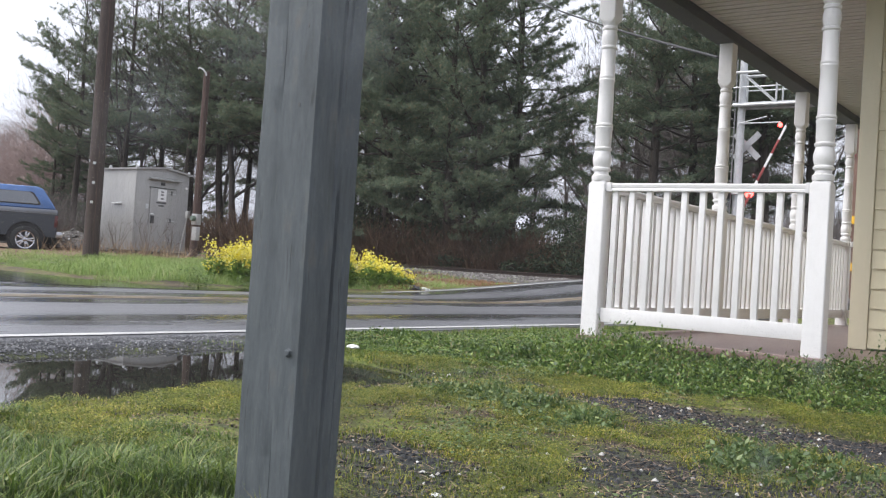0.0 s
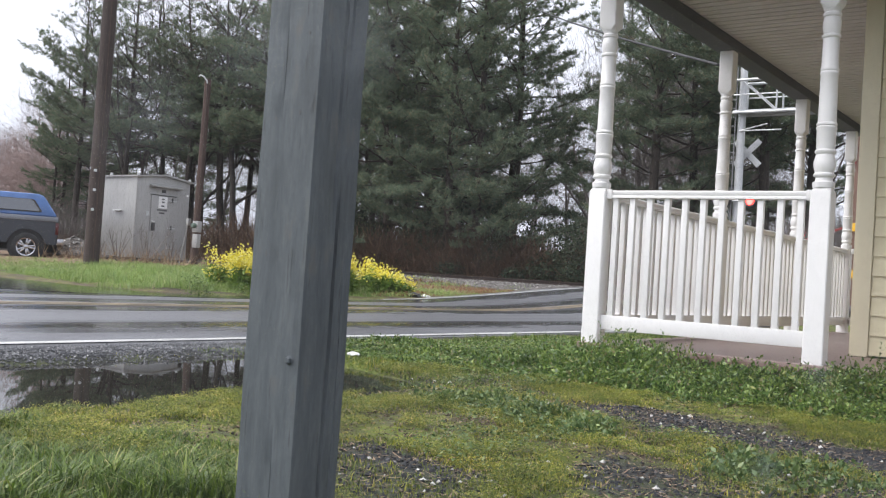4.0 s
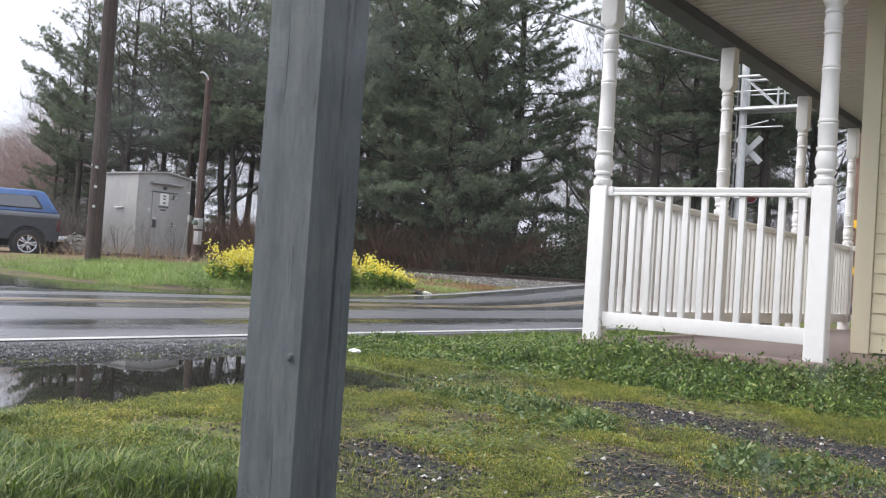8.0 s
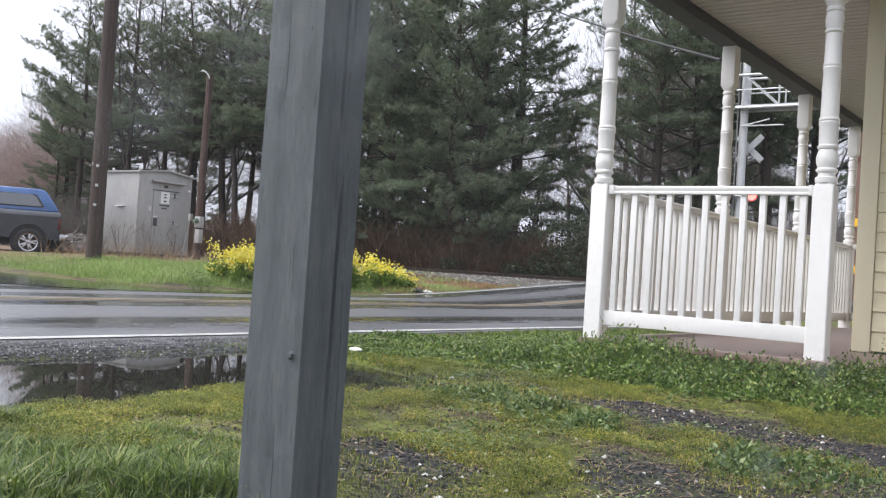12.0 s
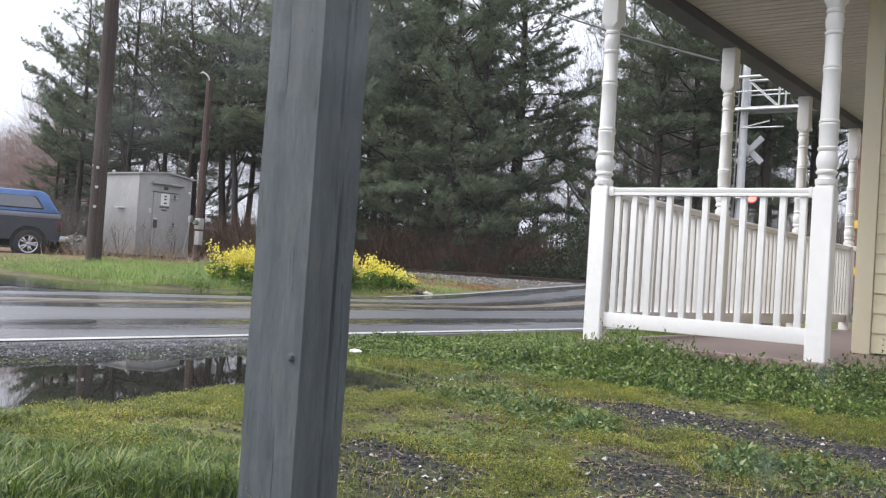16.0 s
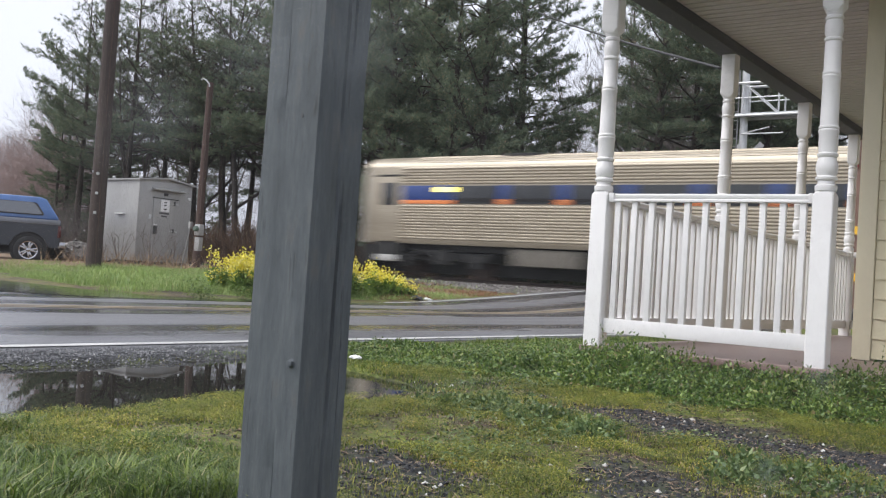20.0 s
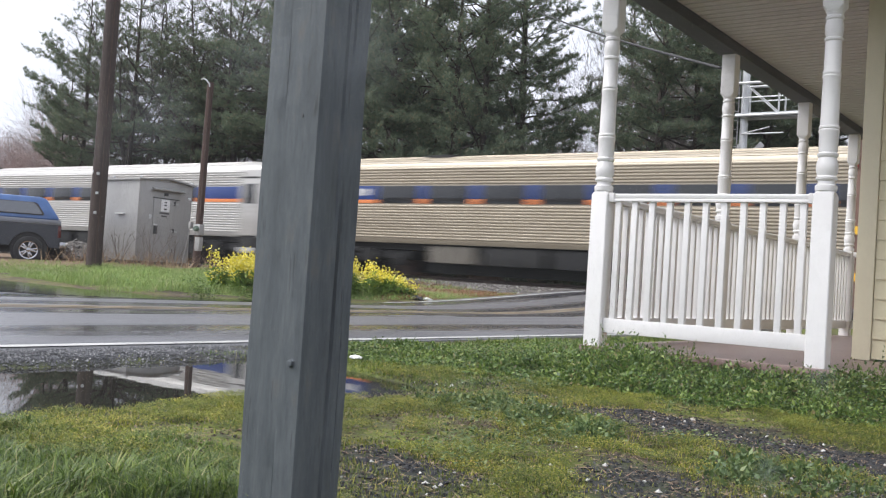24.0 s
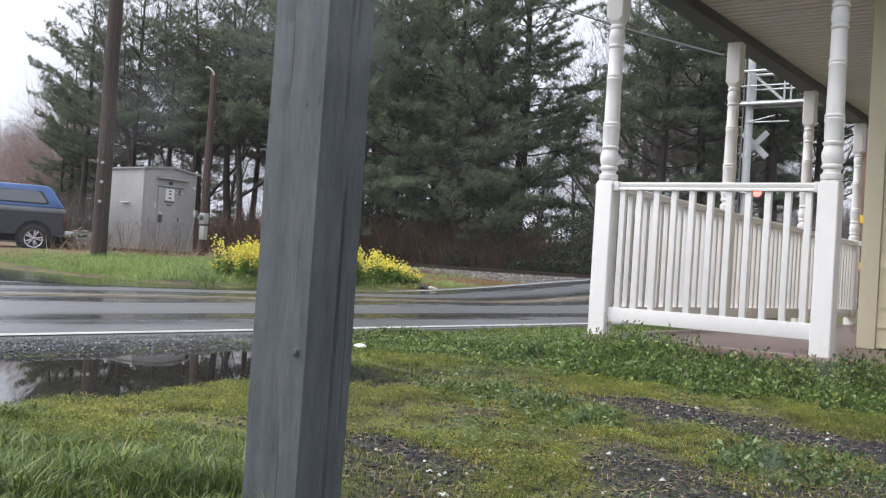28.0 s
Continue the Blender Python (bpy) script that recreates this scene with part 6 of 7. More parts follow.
    for i in range(46):
        if 6 <= i <= 15 and i % 3:
            continue
        bare(greys[i % 3], 20 + i * 30 + rng.uniform(-12, 12), rng.uniform(46, 62), "leafless grey tree deep in the wood", rng.uniform(0.55, 0.95))
    for i, (px, y, s) in enumerate(((-25, 44, 1.35), (8, 50, 1.5), (40, 47, 1.35), (70, 52, 1.15), (100, 50, 1.0), (-60, 40, 1.1), (25, 60, 1.3), (62, 43, 1.25), (95, 41, 1.5), (120, 45, 1.4), (20, 41, 1.2))):
        bare(reds[i % 2], px, y, "small leafless tree with reddish buds", s)
    shrubs = [shrub_mesh(81, 5.5, 1500, M_TWIG), shrub_mesh(82, 4.2, 1500, M_TWIG), shrub_mesh(83, 4.0, 900, M_TWIG)]
    for i in range(34):
        col = -20 + i * 36 + rng.uniform(-12, 12) if i < 18 else 1050 + (i - 18) * 32
        y = rng.uniform(34, 46)
        if 170 < col < 500 and i % 2:
            continue
        x = at_column(col, y)
        b = thing("bare_shrub", "tall thicket of bare grey stems", "bush", pose(x, y, ground_z(x, y), 0, 0, rng.uniform(0, 360)), "bare thickets")
        part("stem_cluster", shrubs[i % 3], None, b)
        s = rng.uniform(0.6, 0.9)
        b.scale = (s, s, s)
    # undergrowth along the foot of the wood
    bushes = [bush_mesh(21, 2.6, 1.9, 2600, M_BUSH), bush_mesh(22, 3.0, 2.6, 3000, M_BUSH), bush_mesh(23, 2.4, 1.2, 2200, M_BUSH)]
    for i in range(38):
        px = 25 + i * 40 + rng.uniform(-15, 15)
        y = rng.uniform(30.3, 33.0) if px > 340 else rng.uniform(31.5, 38.0)
        x = at_column(px, y)
        if 340 < px < 500 and rng.random() < 0.7:
            continue
        if 1120 < px < 1320 and rng.random() < 0.6:
            continue
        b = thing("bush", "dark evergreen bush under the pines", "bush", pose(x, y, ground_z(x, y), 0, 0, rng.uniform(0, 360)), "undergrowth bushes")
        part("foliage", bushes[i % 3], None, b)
        s = rng.uniform(0.75, 1.15) * (1.0 if 560 < px < 1080 else 0.7)
        b.scale = (s, s, s)
    for i in range(9):
        col, y = 600 + i * 38 + rng.uniform(-12, 12), rng.uniform(34, 38)
        x = at_column(col, y)
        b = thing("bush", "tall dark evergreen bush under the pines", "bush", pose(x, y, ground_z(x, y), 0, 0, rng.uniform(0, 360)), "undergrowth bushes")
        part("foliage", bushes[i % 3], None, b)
        s = rng.uniform(1.2, 1.6)
        b.scale = (s, s, s * 1.1)
    canes = [bramble_mesh(31, 2.6, 3.0, 1500, M_BRAMBLE), bramble_mesh(32, 3.0, 2.4, 1500, M_BRAMBLE)]
    for i, (px, y, s) in enumerate(((365, 30.5, 0.95), (405, 31, 1.15), (450, 30.6, 1.2), (490, 31, 1.1), (640, 31.2, 1.0), (685, 30.8, 1.0), (730, 31.0, 1.05), (780, 30.7, 1.0), (830, 31, 0.95), (880, 30.8, 0.9), (930, 31, 0.85), (1010, 31, 0.8), (1060, 30.7, 0.8), (120, 31, 0.7), (1160, 31, 0.7), (1220, 31, 0.7))):
        x = at_column(px, y)
        b = thing("bramble_thicket", "thicket of dry reddish-brown canes", "bush", pose(x, y, ground_z(x, y), 0, 0, rng.uniform(-20, 20)), "bramble thickets")
        part("canes", canes[i % 2], None, b)
        b.scale = (s, s, s)


build_woods()


# ---- far woods on the horizon ----
def build_far_woods():
    rng = np.random.RandomState(5)
    n = 9000
    a = np.radians(rng.uniform(-75, 25, n))
    d = rng.uniform(140, 260, n)
    h = 3.0 + 3.0 * np.abs(np.sin(a * 9) * np.sin(a * 23 + 1)) + rng.uniform(0, 2.0, n)
    b = np.stack([np.sin(a) * d, np.cos(a) * d, np.zeros(n)], 1)
    way = np.stack([rng.normal(0, 0.4, n), rng.normal(0, 0.4, n), h], 1)
    side = np.stack([np.cos(a), -np.sin(a), np.zeros(n)], 1) * rng.uniform(0.25, 0.7, (n, 1))
    tagged(new("far_woods", tri_cloud("far_woods", b, way, side, M_TWIG)), "distant leafless grey woods along the horizon", "woods", kind="stuff")


build_far_woods()

# ---- grass, weeds and flowers ----
def blades(name, label, category, n, spot, height, width, lean, material, seed):
    """Bent grass blades, each of two pieces, as one sheet of stuff."""
    rng = np.random.RandomState(seed)
    P, Hs = [], []
    tries = 0
    while len(P) < n and tries < n * 6:
        tries += 1
        r = spot(rng)
        if r is None:
            continue
        x, y, k = r
        P.append((x, y, ground_z(x, y) - 0.004))
        Hs.append(k)
    n = len(P)
    P, Hs = np.array(P), np.array(Hs)
    h = rng.uniform(*height, n) * Hs
    az = rng.uniform(0, 2 * math.pi, n)
    d = np.stack([np.cos(az), np.sin(az), np.zeros(n)], 1)
    s = np.stack([-np.sin(az), np.cos(az), np.zeros(n)], 1) * (rng.uniform(*width, n) * 0.5)[:, None]
    ln = (rng.uniform(0.1, 1.0, n) * lean * h)[:, None]
    up = np.array([0, 0, 1.0])
    mid = P + d * ln * 0.3 + up * (h * 0.6)[:, None]
    tip = P + d * ln + up * (h * rng.uniform(0.8, 1.0, n))[:, None]
    v = np.empty((n, 5, 3))
    v[:, 0], v[:, 1], v[:, 2], v[:, 3], v[:, 4] = P - s, P + s, mid + s * 0.75, mid - s * 0.75, tip
    me = bpy.data.meshes.new(name)
    me.vertices.add(n * 5)
    me.vertices.foreach_set("co", v.reshape(-1))
    idx = np.arange(n)[:, None] * 5
    loops = np.concatenate([idx + np.array([0, 1, 2, 3]), idx + np.array([3, 2, 4])], 1).astype(np.int32)
    me.loops.add(n * 7)
    me.loops.foreach_set("vertex_index", loops.reshape(-1))
    me.polygons.add(n * 2)
    st = np.empty((n, 2), dtype=np.int32)
    st[:, 0], st[:, 1] = np.arange(n) * 7, np.arange(n) * 7 + 4
    me.polygons.foreach_set("loop_start", st.reshape(-1))
    me.update(calc_edges=True)
    me.materials.append(material)
    return tagged(new(name, me), label, category, kind="stuff")


def in_view(x, y, margin=0.06):
    """Whether a spot lies within the wedge that the camera's post looks over."""
    X, Y = x * math.cos(radians(YAW)) + y * math.sin(radians(YAW)), -x * math.sin(radians(YAW)) + y * math.cos(radians(YAW))
    return Y > 1.6 and abs(X / Y) < 0.47 + margin


def dry_spot(x, y):
    return ground_z(x, y) > 0.006


def lawn_spot(rng):
    X = rng.uniform(-0.55, 0.55)
    Y = 1.7 + 5.2 * rng.rand() ** 1.3
    c, s = math.cos(radians(YAW)), math.sin(radians(YAW))
    x, y = X * Y * c - Y * s, X * Y * s + Y * c
    if y > 5.45 or x < -4.35 or not dry_spot(x, y):
        return None
    g = gravelly(x, y)
    if rng.rand() < g * 1.05:
        return None
    m = noise.noise((x * 1.8, y * 1.8, 20))
    if m < -0.1 and rng.rand() < 0.9:
        return None
    return x, y, 0.65 + 0.5 * max(0.0, m) + 0.5 * rng.rand() ** 4


def tall_spot(rng):
    x, y = rng.uniform(-3.1, -0.9), rng.uniform(0.3, 2.4)
    c, s = math.cos(radians(YAW)), math.sin(radians(YAW))
    X, Y = x * c + y * s, -x * s + y * c
    if not in_view(x, y, 0.1) or not dry_spot(x, y):
        return None
    edge = 2.86 - 0.22 * (X + 1.4) - 0.18 * noise.noise((x * 3, y * 3, 1))
    if X > -0.3 or Y > edge:
        return None
    k = 0.45 + 0.75 * step(0.0, 0.7, edge - Y)
    k *= 0.7 + 0.8 * noise.noise((x * 3.2, y * 3.2, 4)) + 0.5 * noise.noise((x * 9, y * 9, 14))
    if k < 0.2:
        return None
    return x, y, k


def verge_spot(rng):
    x, y = rng.uniform(-24, -11.2), rng.uniform(8.3, 22.0)
    edge = 8.95 + 0.2 * max(0.0, -x - 13) + 0.15 * noise.noise((x * 0.8, 0, 2)) + (1.4 * step(-12.2, -11.2, x))
    if y < edge or rng.rand() < step(15.0, 19.0, y) * 0.93:
        return None
    if x < -20.5 and y > 11.5 and rng.rand() < 0.85:
        return None
    if y > 13.8 and x > -15.5 and rng.rand() < 0.55 + 0.6 * noise.noise((x * 0.9, y * 0.9, 15)):
        return None
    tuft = noise.noise((x * 1.1, y * 1.1, 5)) + 0.6 * noise.noise((x * 3.3, y * 3.3, 6))
    if tuft < -0.25 and rng.rand() < 0.6:
        return None
    far = 0.55 if y > 13.8 and x > -15.5 else 1.0
    return x, y, max(0.22, 0.7 + 1.15 * tuft) * far * (0.45 + 0.55 * step(0.0, 0.7, y - edge)) * (1 - 0.6 * step(-15.5, -18.0, x))


def edge_spot(rng):
    # a fringe of longer grass where the weeds meet the road
    y = rng.uniform(4.4, 10.5)
    x = -4.4 + 0.12 * noise.noise((y * 2, 0, 3)) + abs(rng.normal(0, 0.28))
    if x > -3.0:
        return None
    return x, y, 0.5 + rng.rand() * 0.8


blades("lawn", "short mossy lawn grass", "grass", 120000, lawn_spot, (0.008, 0.026), (0.0018, 0.004), 0.9, M_GRASS, 41)
def bank_lawn_spot(rng):
    x, y = rng.uniform(-4.3, -2.5), rng.uniform(3.6, 5.2)
    if ground_z(x, y) < 0.001 or rng.rand() < 0.4 * gravelly(x, y):
        return None
    return x, y, 0.6 + 0.8 * rng.rand()


blades("lawn", "short grass between puddle and weeds", "grass", 22000, bank_lawn_spot, (0.008, 0.024), (0.002, 0.004), 0.9, M_TALL, 45)
blades("tall_grass", "long lush green grass tufts", "grass", 30000, tall_spot, (0.026, 0.092), (0.0024, 0.0052), 1.5, M_TALL, 42)
blades("verge_grass", "fresh green grass on the verge across the road", "grass", 70000, verge_spot, (0.06, 0.27), (0.004, 0.008), 1.5, M_VERGE, 43)
blades("edge_grass", "grass fringe beside the road edge", "grass", 7000, edge_spot, (0.02, 0.06), (0.003, 0.005), 0.9, M_TALL, 44)


def waste_spot(rng):
    # dead grass and tufts on the rusty soil beside the rails
    x, y = -11.35 - 7 * rng.rand() ** 1.4, rng.uniform(13.6, 20.6)
    t = noise.noise((x * 0.9, y * 0.9, 41)) + 0.5 * noise.noise((x * 3, y * 3, 42))
    if t < -0.15 and rng.rand() < 0.7:
        return None
    return x, y, 0.5 + max(0.0, t)


def waste_green_spot(rng):
    x, y = -11.35 - 7 * rng.rand() ** 1.4, rng.uniform(13.4, 20.3)
    t = noise.noise((x * 0.8, y * 0.8, 51)) + 0.5 * noise.noise((x * 2.6, y * 2.6, 52))
    if t < 0.12:
        return None
    return x, y, 0.4 + t


blades("dead_grass", "rust-brown dead grass on the waste ground", "grass", 16000, waste_spot, (0.03, 0.12), (0.006, 0.014), 1.8, M_RUSTY, 46)
blades("verge_grass", "green grass patches on the waste ground", "grass", 7000, waste_green_spot, (0.04, 0.14), (0.006, 0.012), 1.5, M_VERGE, 47)


def leaf_stuff(name, label, category, spots, material, leaf, per, spread, height, seed, wide=0.5):
    """Low leafy plants: rosettes and stems of small leaves, joined."""
    rng = np.random.RandomState(seed)
    C, Al, Ac = [], [], []
    for x, y, k in spots:
        z = ground_z(x, y)
        n = int(per * rng.uniform(0.7, 1.3))
        r = np.abs(rng.normal(0, spread, n))
        az = rng.uniform(0, 2 * math.pi, n)
        hh = height * k * rng.beta(2.0, 1.3, n) * (1 - 0.4 * np.minimum(1, r / (spread * 2.2)))
        C.append(np.stack([x + r * np.cos(az), y + r * np.sin(az), z + 0.01 + hh], 1))
        al = unit(np.stack([np.cos(az) + rng.normal(0, 0.5, n), np.sin(az) + rng.normal(0, 0.5, n), rng.uniform(-0.3, 0.7, n)], 1)) * leaf * rng.uniform(0.5, 1.15, (n, 1))
        Al.append(al)
        Ac.append(unit(np.cross(al, np.array([0, 0, 1.0]) + rng.normal(0, 0.35, (n, 3)))) * np.linalg.norm(al, axis=1, keepdims=True) * wide)
    me = quad_cloud(name, np.concatenate(C), np.concatenate(Al), np.concatenate(Ac), material)
    return tagged(new(name, me), label, category, kind="stuff")


def spread_spots(n, fn, seed):
    rng = np.random.RandomState(seed)
    out, tries = [], 0
    while len(out) < n and tries < n * 30:
        tries += 1
        r = fn(rng)
        if r is not None:
            out.append(r)
    return out


def bank_spot(rng):
    # weeds heaped against the porch's foundation
    x, y = rng.uniform(-4.4, -0.6), rng.uniform(3.9, 5.42)
    low = 4.25 + 0.16 * noise.noise((x * 2, 0, 8)) + 0.12 * (x + 1.5) * (x > -1.5) + 0.1 * step(-3.2, -4.2, x)
    if y < low or not in_view(x, y):
        return None
    k = 0.25 + 0.6 * step(low, low + 0.55, y) + 0.7 * noise.noise((x * 2.6, y * 2.6, 2))
    return x, y, max(0.1, k * (1.0 if x > -2.9 else 0.45))


def roadside_spot(rng):
    x, y = rng.uniform(-4.1, -3.05), rng.uniform(4.3, 9.0)
    if rng.rand() > 0.75:
        return None
    return x, y, 0.4 + 0.5 * rng.rand()


def clover_spot(rng):
    x, y = rng.uniform(-2.9, -0.2), rng.uniform(2.0, 4.3)
    m = noise.noise((x * 1.5 + 3, y * 1.5, 12))
    if m < 0.12 or not in_view(x, y) or gravelly(x, y) > 0.75:
        return None
    return x, y, 0.5 + m


def dome_weeds(name, label, spots, material, leaf, seed, per=150, stems=0.5):
    """Bushy weeds: each one a small dome of leaves with dark gaps between, some with taller sprigs."""
    rng = np.random.RandomState(seed)
    C, Al, Ac = [], [], []
    up = np.array([0, 0, 1.0])
    for x, y, k in spots:
        z = ground_z(x, y)
        h = k * rng.uniform(0.7, 1.2)
        r = (0.05 + 0.45 * h) * rng.uniform(0.75, 1.25)
        n = int(per * (0.3 + 2.2 * h / 0.2 * 0.5))
        u = unit(rng.normal(0, 1, (n, 3)))
        u[:, 2] = np.abs(u[:, 2])
        sh = rng.uniform(0.6, 1.08, (n, 1)) * (1 + 0.25 * np.sin(u[:, :1] * 7 + x * 9) * np.sin(u[:, 1:2] * 8 + y * 9))
        C.append(np.array([x, y, z]) + u * sh * np.array([r, r, h]))
        al = unit(u * 0.5 + rng.normal(0, 0.5, (n, 3)) + up * 0.15) * leaf * rng.uniform(0.45, 1.25, (n, 1))
        Al.append(al)
        Ac.append(unit(np.cross(al, u + rng.normal(0, 0.45, (n, 3)))) * np.linalg.norm(al, axis=1, keepdims=True) * rng.uniform(0.35, 0.6, (n, 1)))
        if rng.rand() < stems:
            for s in range(rng.randint(1, 4)):
                b = np.array([x, y, z]) + rng.normal(0, 0.5, 3) * r * np.array([1, 1, 0])
                d = unit(up + rng.normal(0, 0.25, 3))
                top = h * rng.uniform(1.05, 1.4)
                m = int(top / 0.006)
                q = rng.uniform(0.35, 1.0, (m, 1))
                out = unit(rng.normal(0, 1, (m, 3)) + up * 0.5)
                la = out * leaf * (1.3 - q * 0.7) * rng.uniform(0.6, 1.1, (m, 1))
                C.append(b + d * top * q + la * 0.8)
                Al.append(la)
                Ac.append(unit(np.cross(la, up + rng.normal(0, 0.4, (m, 3)))) * np.linalg.norm(la, axis=1, keepdims=True) * 0.4)
    me = quad_cloud(name, np.concatenate(C), np.concatenate(Al), np.concatenate(Ac), material)
    return tagged(new(name, me), label, "weeds", kind="stuff")


def heap_spot(rng):
    x, y = rng.uniform(-4.3, -0.55), rng.uniform(4.2, 5.42)
    low = 4.3 + 0.16 * noise.noise((x * 2, 0, 8)) + 0.12 * (x + 1.5) * (x > -1.5) + 0.1 * step(-3.2, -4.2, x)
    if y < low or not in_view(x, y):
        return None
    k = 0.06 + 0.1 * step(low, low + 0.6, y) + 0.13 * noise.noise((x * 2.4, y * 2.4, 2)) + 0.05 * noise.noise((x * 7, y * 7, 3))
    if y > 5.3:
        k = max(k, 0.12)
    return x, y, max(0.022, k * (0.3 + 0.7 * step(-3.2, -2.6, x)) * (1 - 0.85 * step(-1.05, -0.7, x)))


def lawn_weed_spot(rng):
    # a straggling patch of taller weeds between the two gravel strips
    x, y = rng.uniform(-2.5, -0.3), rng.uniform(2.0, 4.1)
    m = noise.noise((x * 1.7 + 3, y * 1.7, 12)) + 0.3 * noise.noise((x * 6, y * 6, 2)) + 0.25 * (1 - step(0.1, 0.5, abs(y - 3.25 + 0.5 * (x + 2.0))))
    near = min(((x + 1.95) * 0.9 + (y - 3.15) * 0.35) ** 2 * 7 + ((y - 3.15) + (x + 1.95) * 0.3) ** 2 * 28, (x + 0.75) ** 2 * 22 + (y - 2.8) ** 2 * 26)
    if m < -0.1 or near > 1 + m or not in_view(x, y) or gravelly(x, y) > 0.7 and rng.rand() < 0.6:
        return None
    return x, y, 0.02 + 0.05 * rng.rand()


dome_weeds("weeds", "bushy green weeds heaped against the porch foundation", spread_spots(430, heap_spot, 151), M_WEED, 0.0125, 152, per=210)
dome_weeds("weeds", "straggling broad-leaved weeds in the lawn", spread_spots(150, lawn_weed_spot, 153), M_MOSS, 0.0115, 154, per=60, stems=0.2)
leaf_stuff("weeds", "dense green weeds against the porch foundation", "weeds", spread_spots(1500, bank_spot, 51), M_WEED, 0.0125, 26, 0.05, 0.07, 52)
leaf_stuff("weeds", "low green weeds between porch and road", "weeds", spread_spots(800, roadside_spot, 53), M_WEED, 0.0115, 22, 0.06, 0.03, 54)
leaf_stuff("weeds", "green weeds round the porch corner", "weeds", [(x, y, 0.4 + 0.6 * (noise.noise((x * 3, y * 3, 6)) + 0.5)) for x, y in zip(np.random.RandomState(59).uniform(-3.7, -2.92, 330), np.random.RandomState(60).uniform(4.9, 7.6, 330))],
           M_WEED, 0.0115, 34, 0.06, 0.12, 61)
leaf_stuff("weed_clump", "dark green weed clumps at the verge edge", "weeds", [(-11.15 + 0.06 * k, 9.35 + 0.03 * k * k, 1.0) for k in (-2, -1, 0, 1, 2)] + [(-11.0 + 0.05 * k, 10.35 + 0.1 * k, 1.1) for k in (-2, -1, 0, 1, 2)],
           M_WEED, 0.018, 260, 0.13, 0.26, 62)
leaf_stuff("ground_cover", "patches of broad-leaved weeds in the lawn", "weeds", spread_spots(120, clover_spot, 55), M_MOSS, 0.009, 20, 0.045, 0.05, 56)


def sprig_spot(rng):
    x, y = rng.uniform(-3.2, 0.0), rng.uniform(1.4, 4.4)
    if not in_view(x, y) or not dry_spot(x, y) or rng.rand() < gravelly(x, y) * 1.3 or ground_z(x, y) < 0.015:
        return None
    if noise.noise((x * 1.8, y * 1.8, 20)) + 0.9 * noise.noise((x * 7, y * 7, 22)) < -0.12:
        return None
    return x, y, 0.5 + rng.rand()


leaf_stuff("ground_cover", "tiny moss and clover leaves through the lawn", "moss", spread_spots(9500, sprig_spot, 57), M_GRASS, 0.0034, 30, 0.024, 0.02, 58, 0.42)


def build_mustard():
    rng = np.random.RandomState(61)
    B, Wy, S, C, Al, Ac, L, LA, LC = [], [], [], [], [], [], [], [], []
    for k in range(190):
        y = 10.75 + 4.6 * (k + rng.rand()) / 190
        x = -11.75 - abs(rng.normal(0, 0.55)) - 0.25 * step(10.8, 9.8, y)
        h = rng.uniform(0.4, 0.7) * (1.0 - 0.6 * step(13.8, 15.4, y))
        z = ground_z(x, y)
        for b in range(rng.randint(4, 8)):
            az = rng.uniform(0, 6.28)
            top = np.array([x + 0.16 * math.cos(az) * rng.rand(), y + 0.16 * math.sin(az) * rng.rand(), z + h * rng.uniform(0.5 if y < 13 else 0.72, 1.0)])
            bs = np.array([x, y, z])
            w = top - bs
            B.append(bs)
            Wy.append(w)
            S.append(unit(np.cross(w, rng.normal(0, 1, 3))) * 0.007)
            m = rng.randint(10, 22) if y < 13 else rng.randint(5, 12)
            c = top + rng.normal(0, 1, (m, 3)) * np.array([0.035, 0.035, 0.06]) + np.array([0, 0, 0.01])
            a = unit(rng.normal(0, 1, (m, 3))) * rng.uniform(0.014, 0.028, (m, 1))
            C.append(c)
            Al.append(a)
            Ac.append(unit(np.cross(a, rng.normal(0, 1, (m, 3)))) * 0.016)
            lm = 9
            q = rng.uniform(0.1, 0.75, (lm, 1))
            la = unit(rng.normal(0, 1, (lm, 3)) + np.array([0, 0, 0.3])) * rng.uniform(0.04, 0.09, (lm, 1))
            L.append(bs + w * q + la * 0.6)
            LA.append(la)
            LC.append(unit(np.cross(la, rng.normal(0, 1, (lm, 3)))) * 0.02)
    t = thing("mustard_plants", "tall yellow-flowering mustard plants on the verge", "flowers", kind="stuff")
    part("stalks", tri_cloud("stalks", np.array(B), np.array(Wy), np.array(S), M_STALK), None, t, "thin green stalks")
    part("leaves", quad_cloud("leaves", np.concatenate(L), np.concatenate(LA), np.concatenate(LC), M_STALK), None, t, "small green leaves")
    part("blossoms", quad_cloud("blossoms", np.concatenate(C), np.concatenate(Al), np.concatenate(Ac), M_FLOWER), None, t, "bright yellow blossoms")


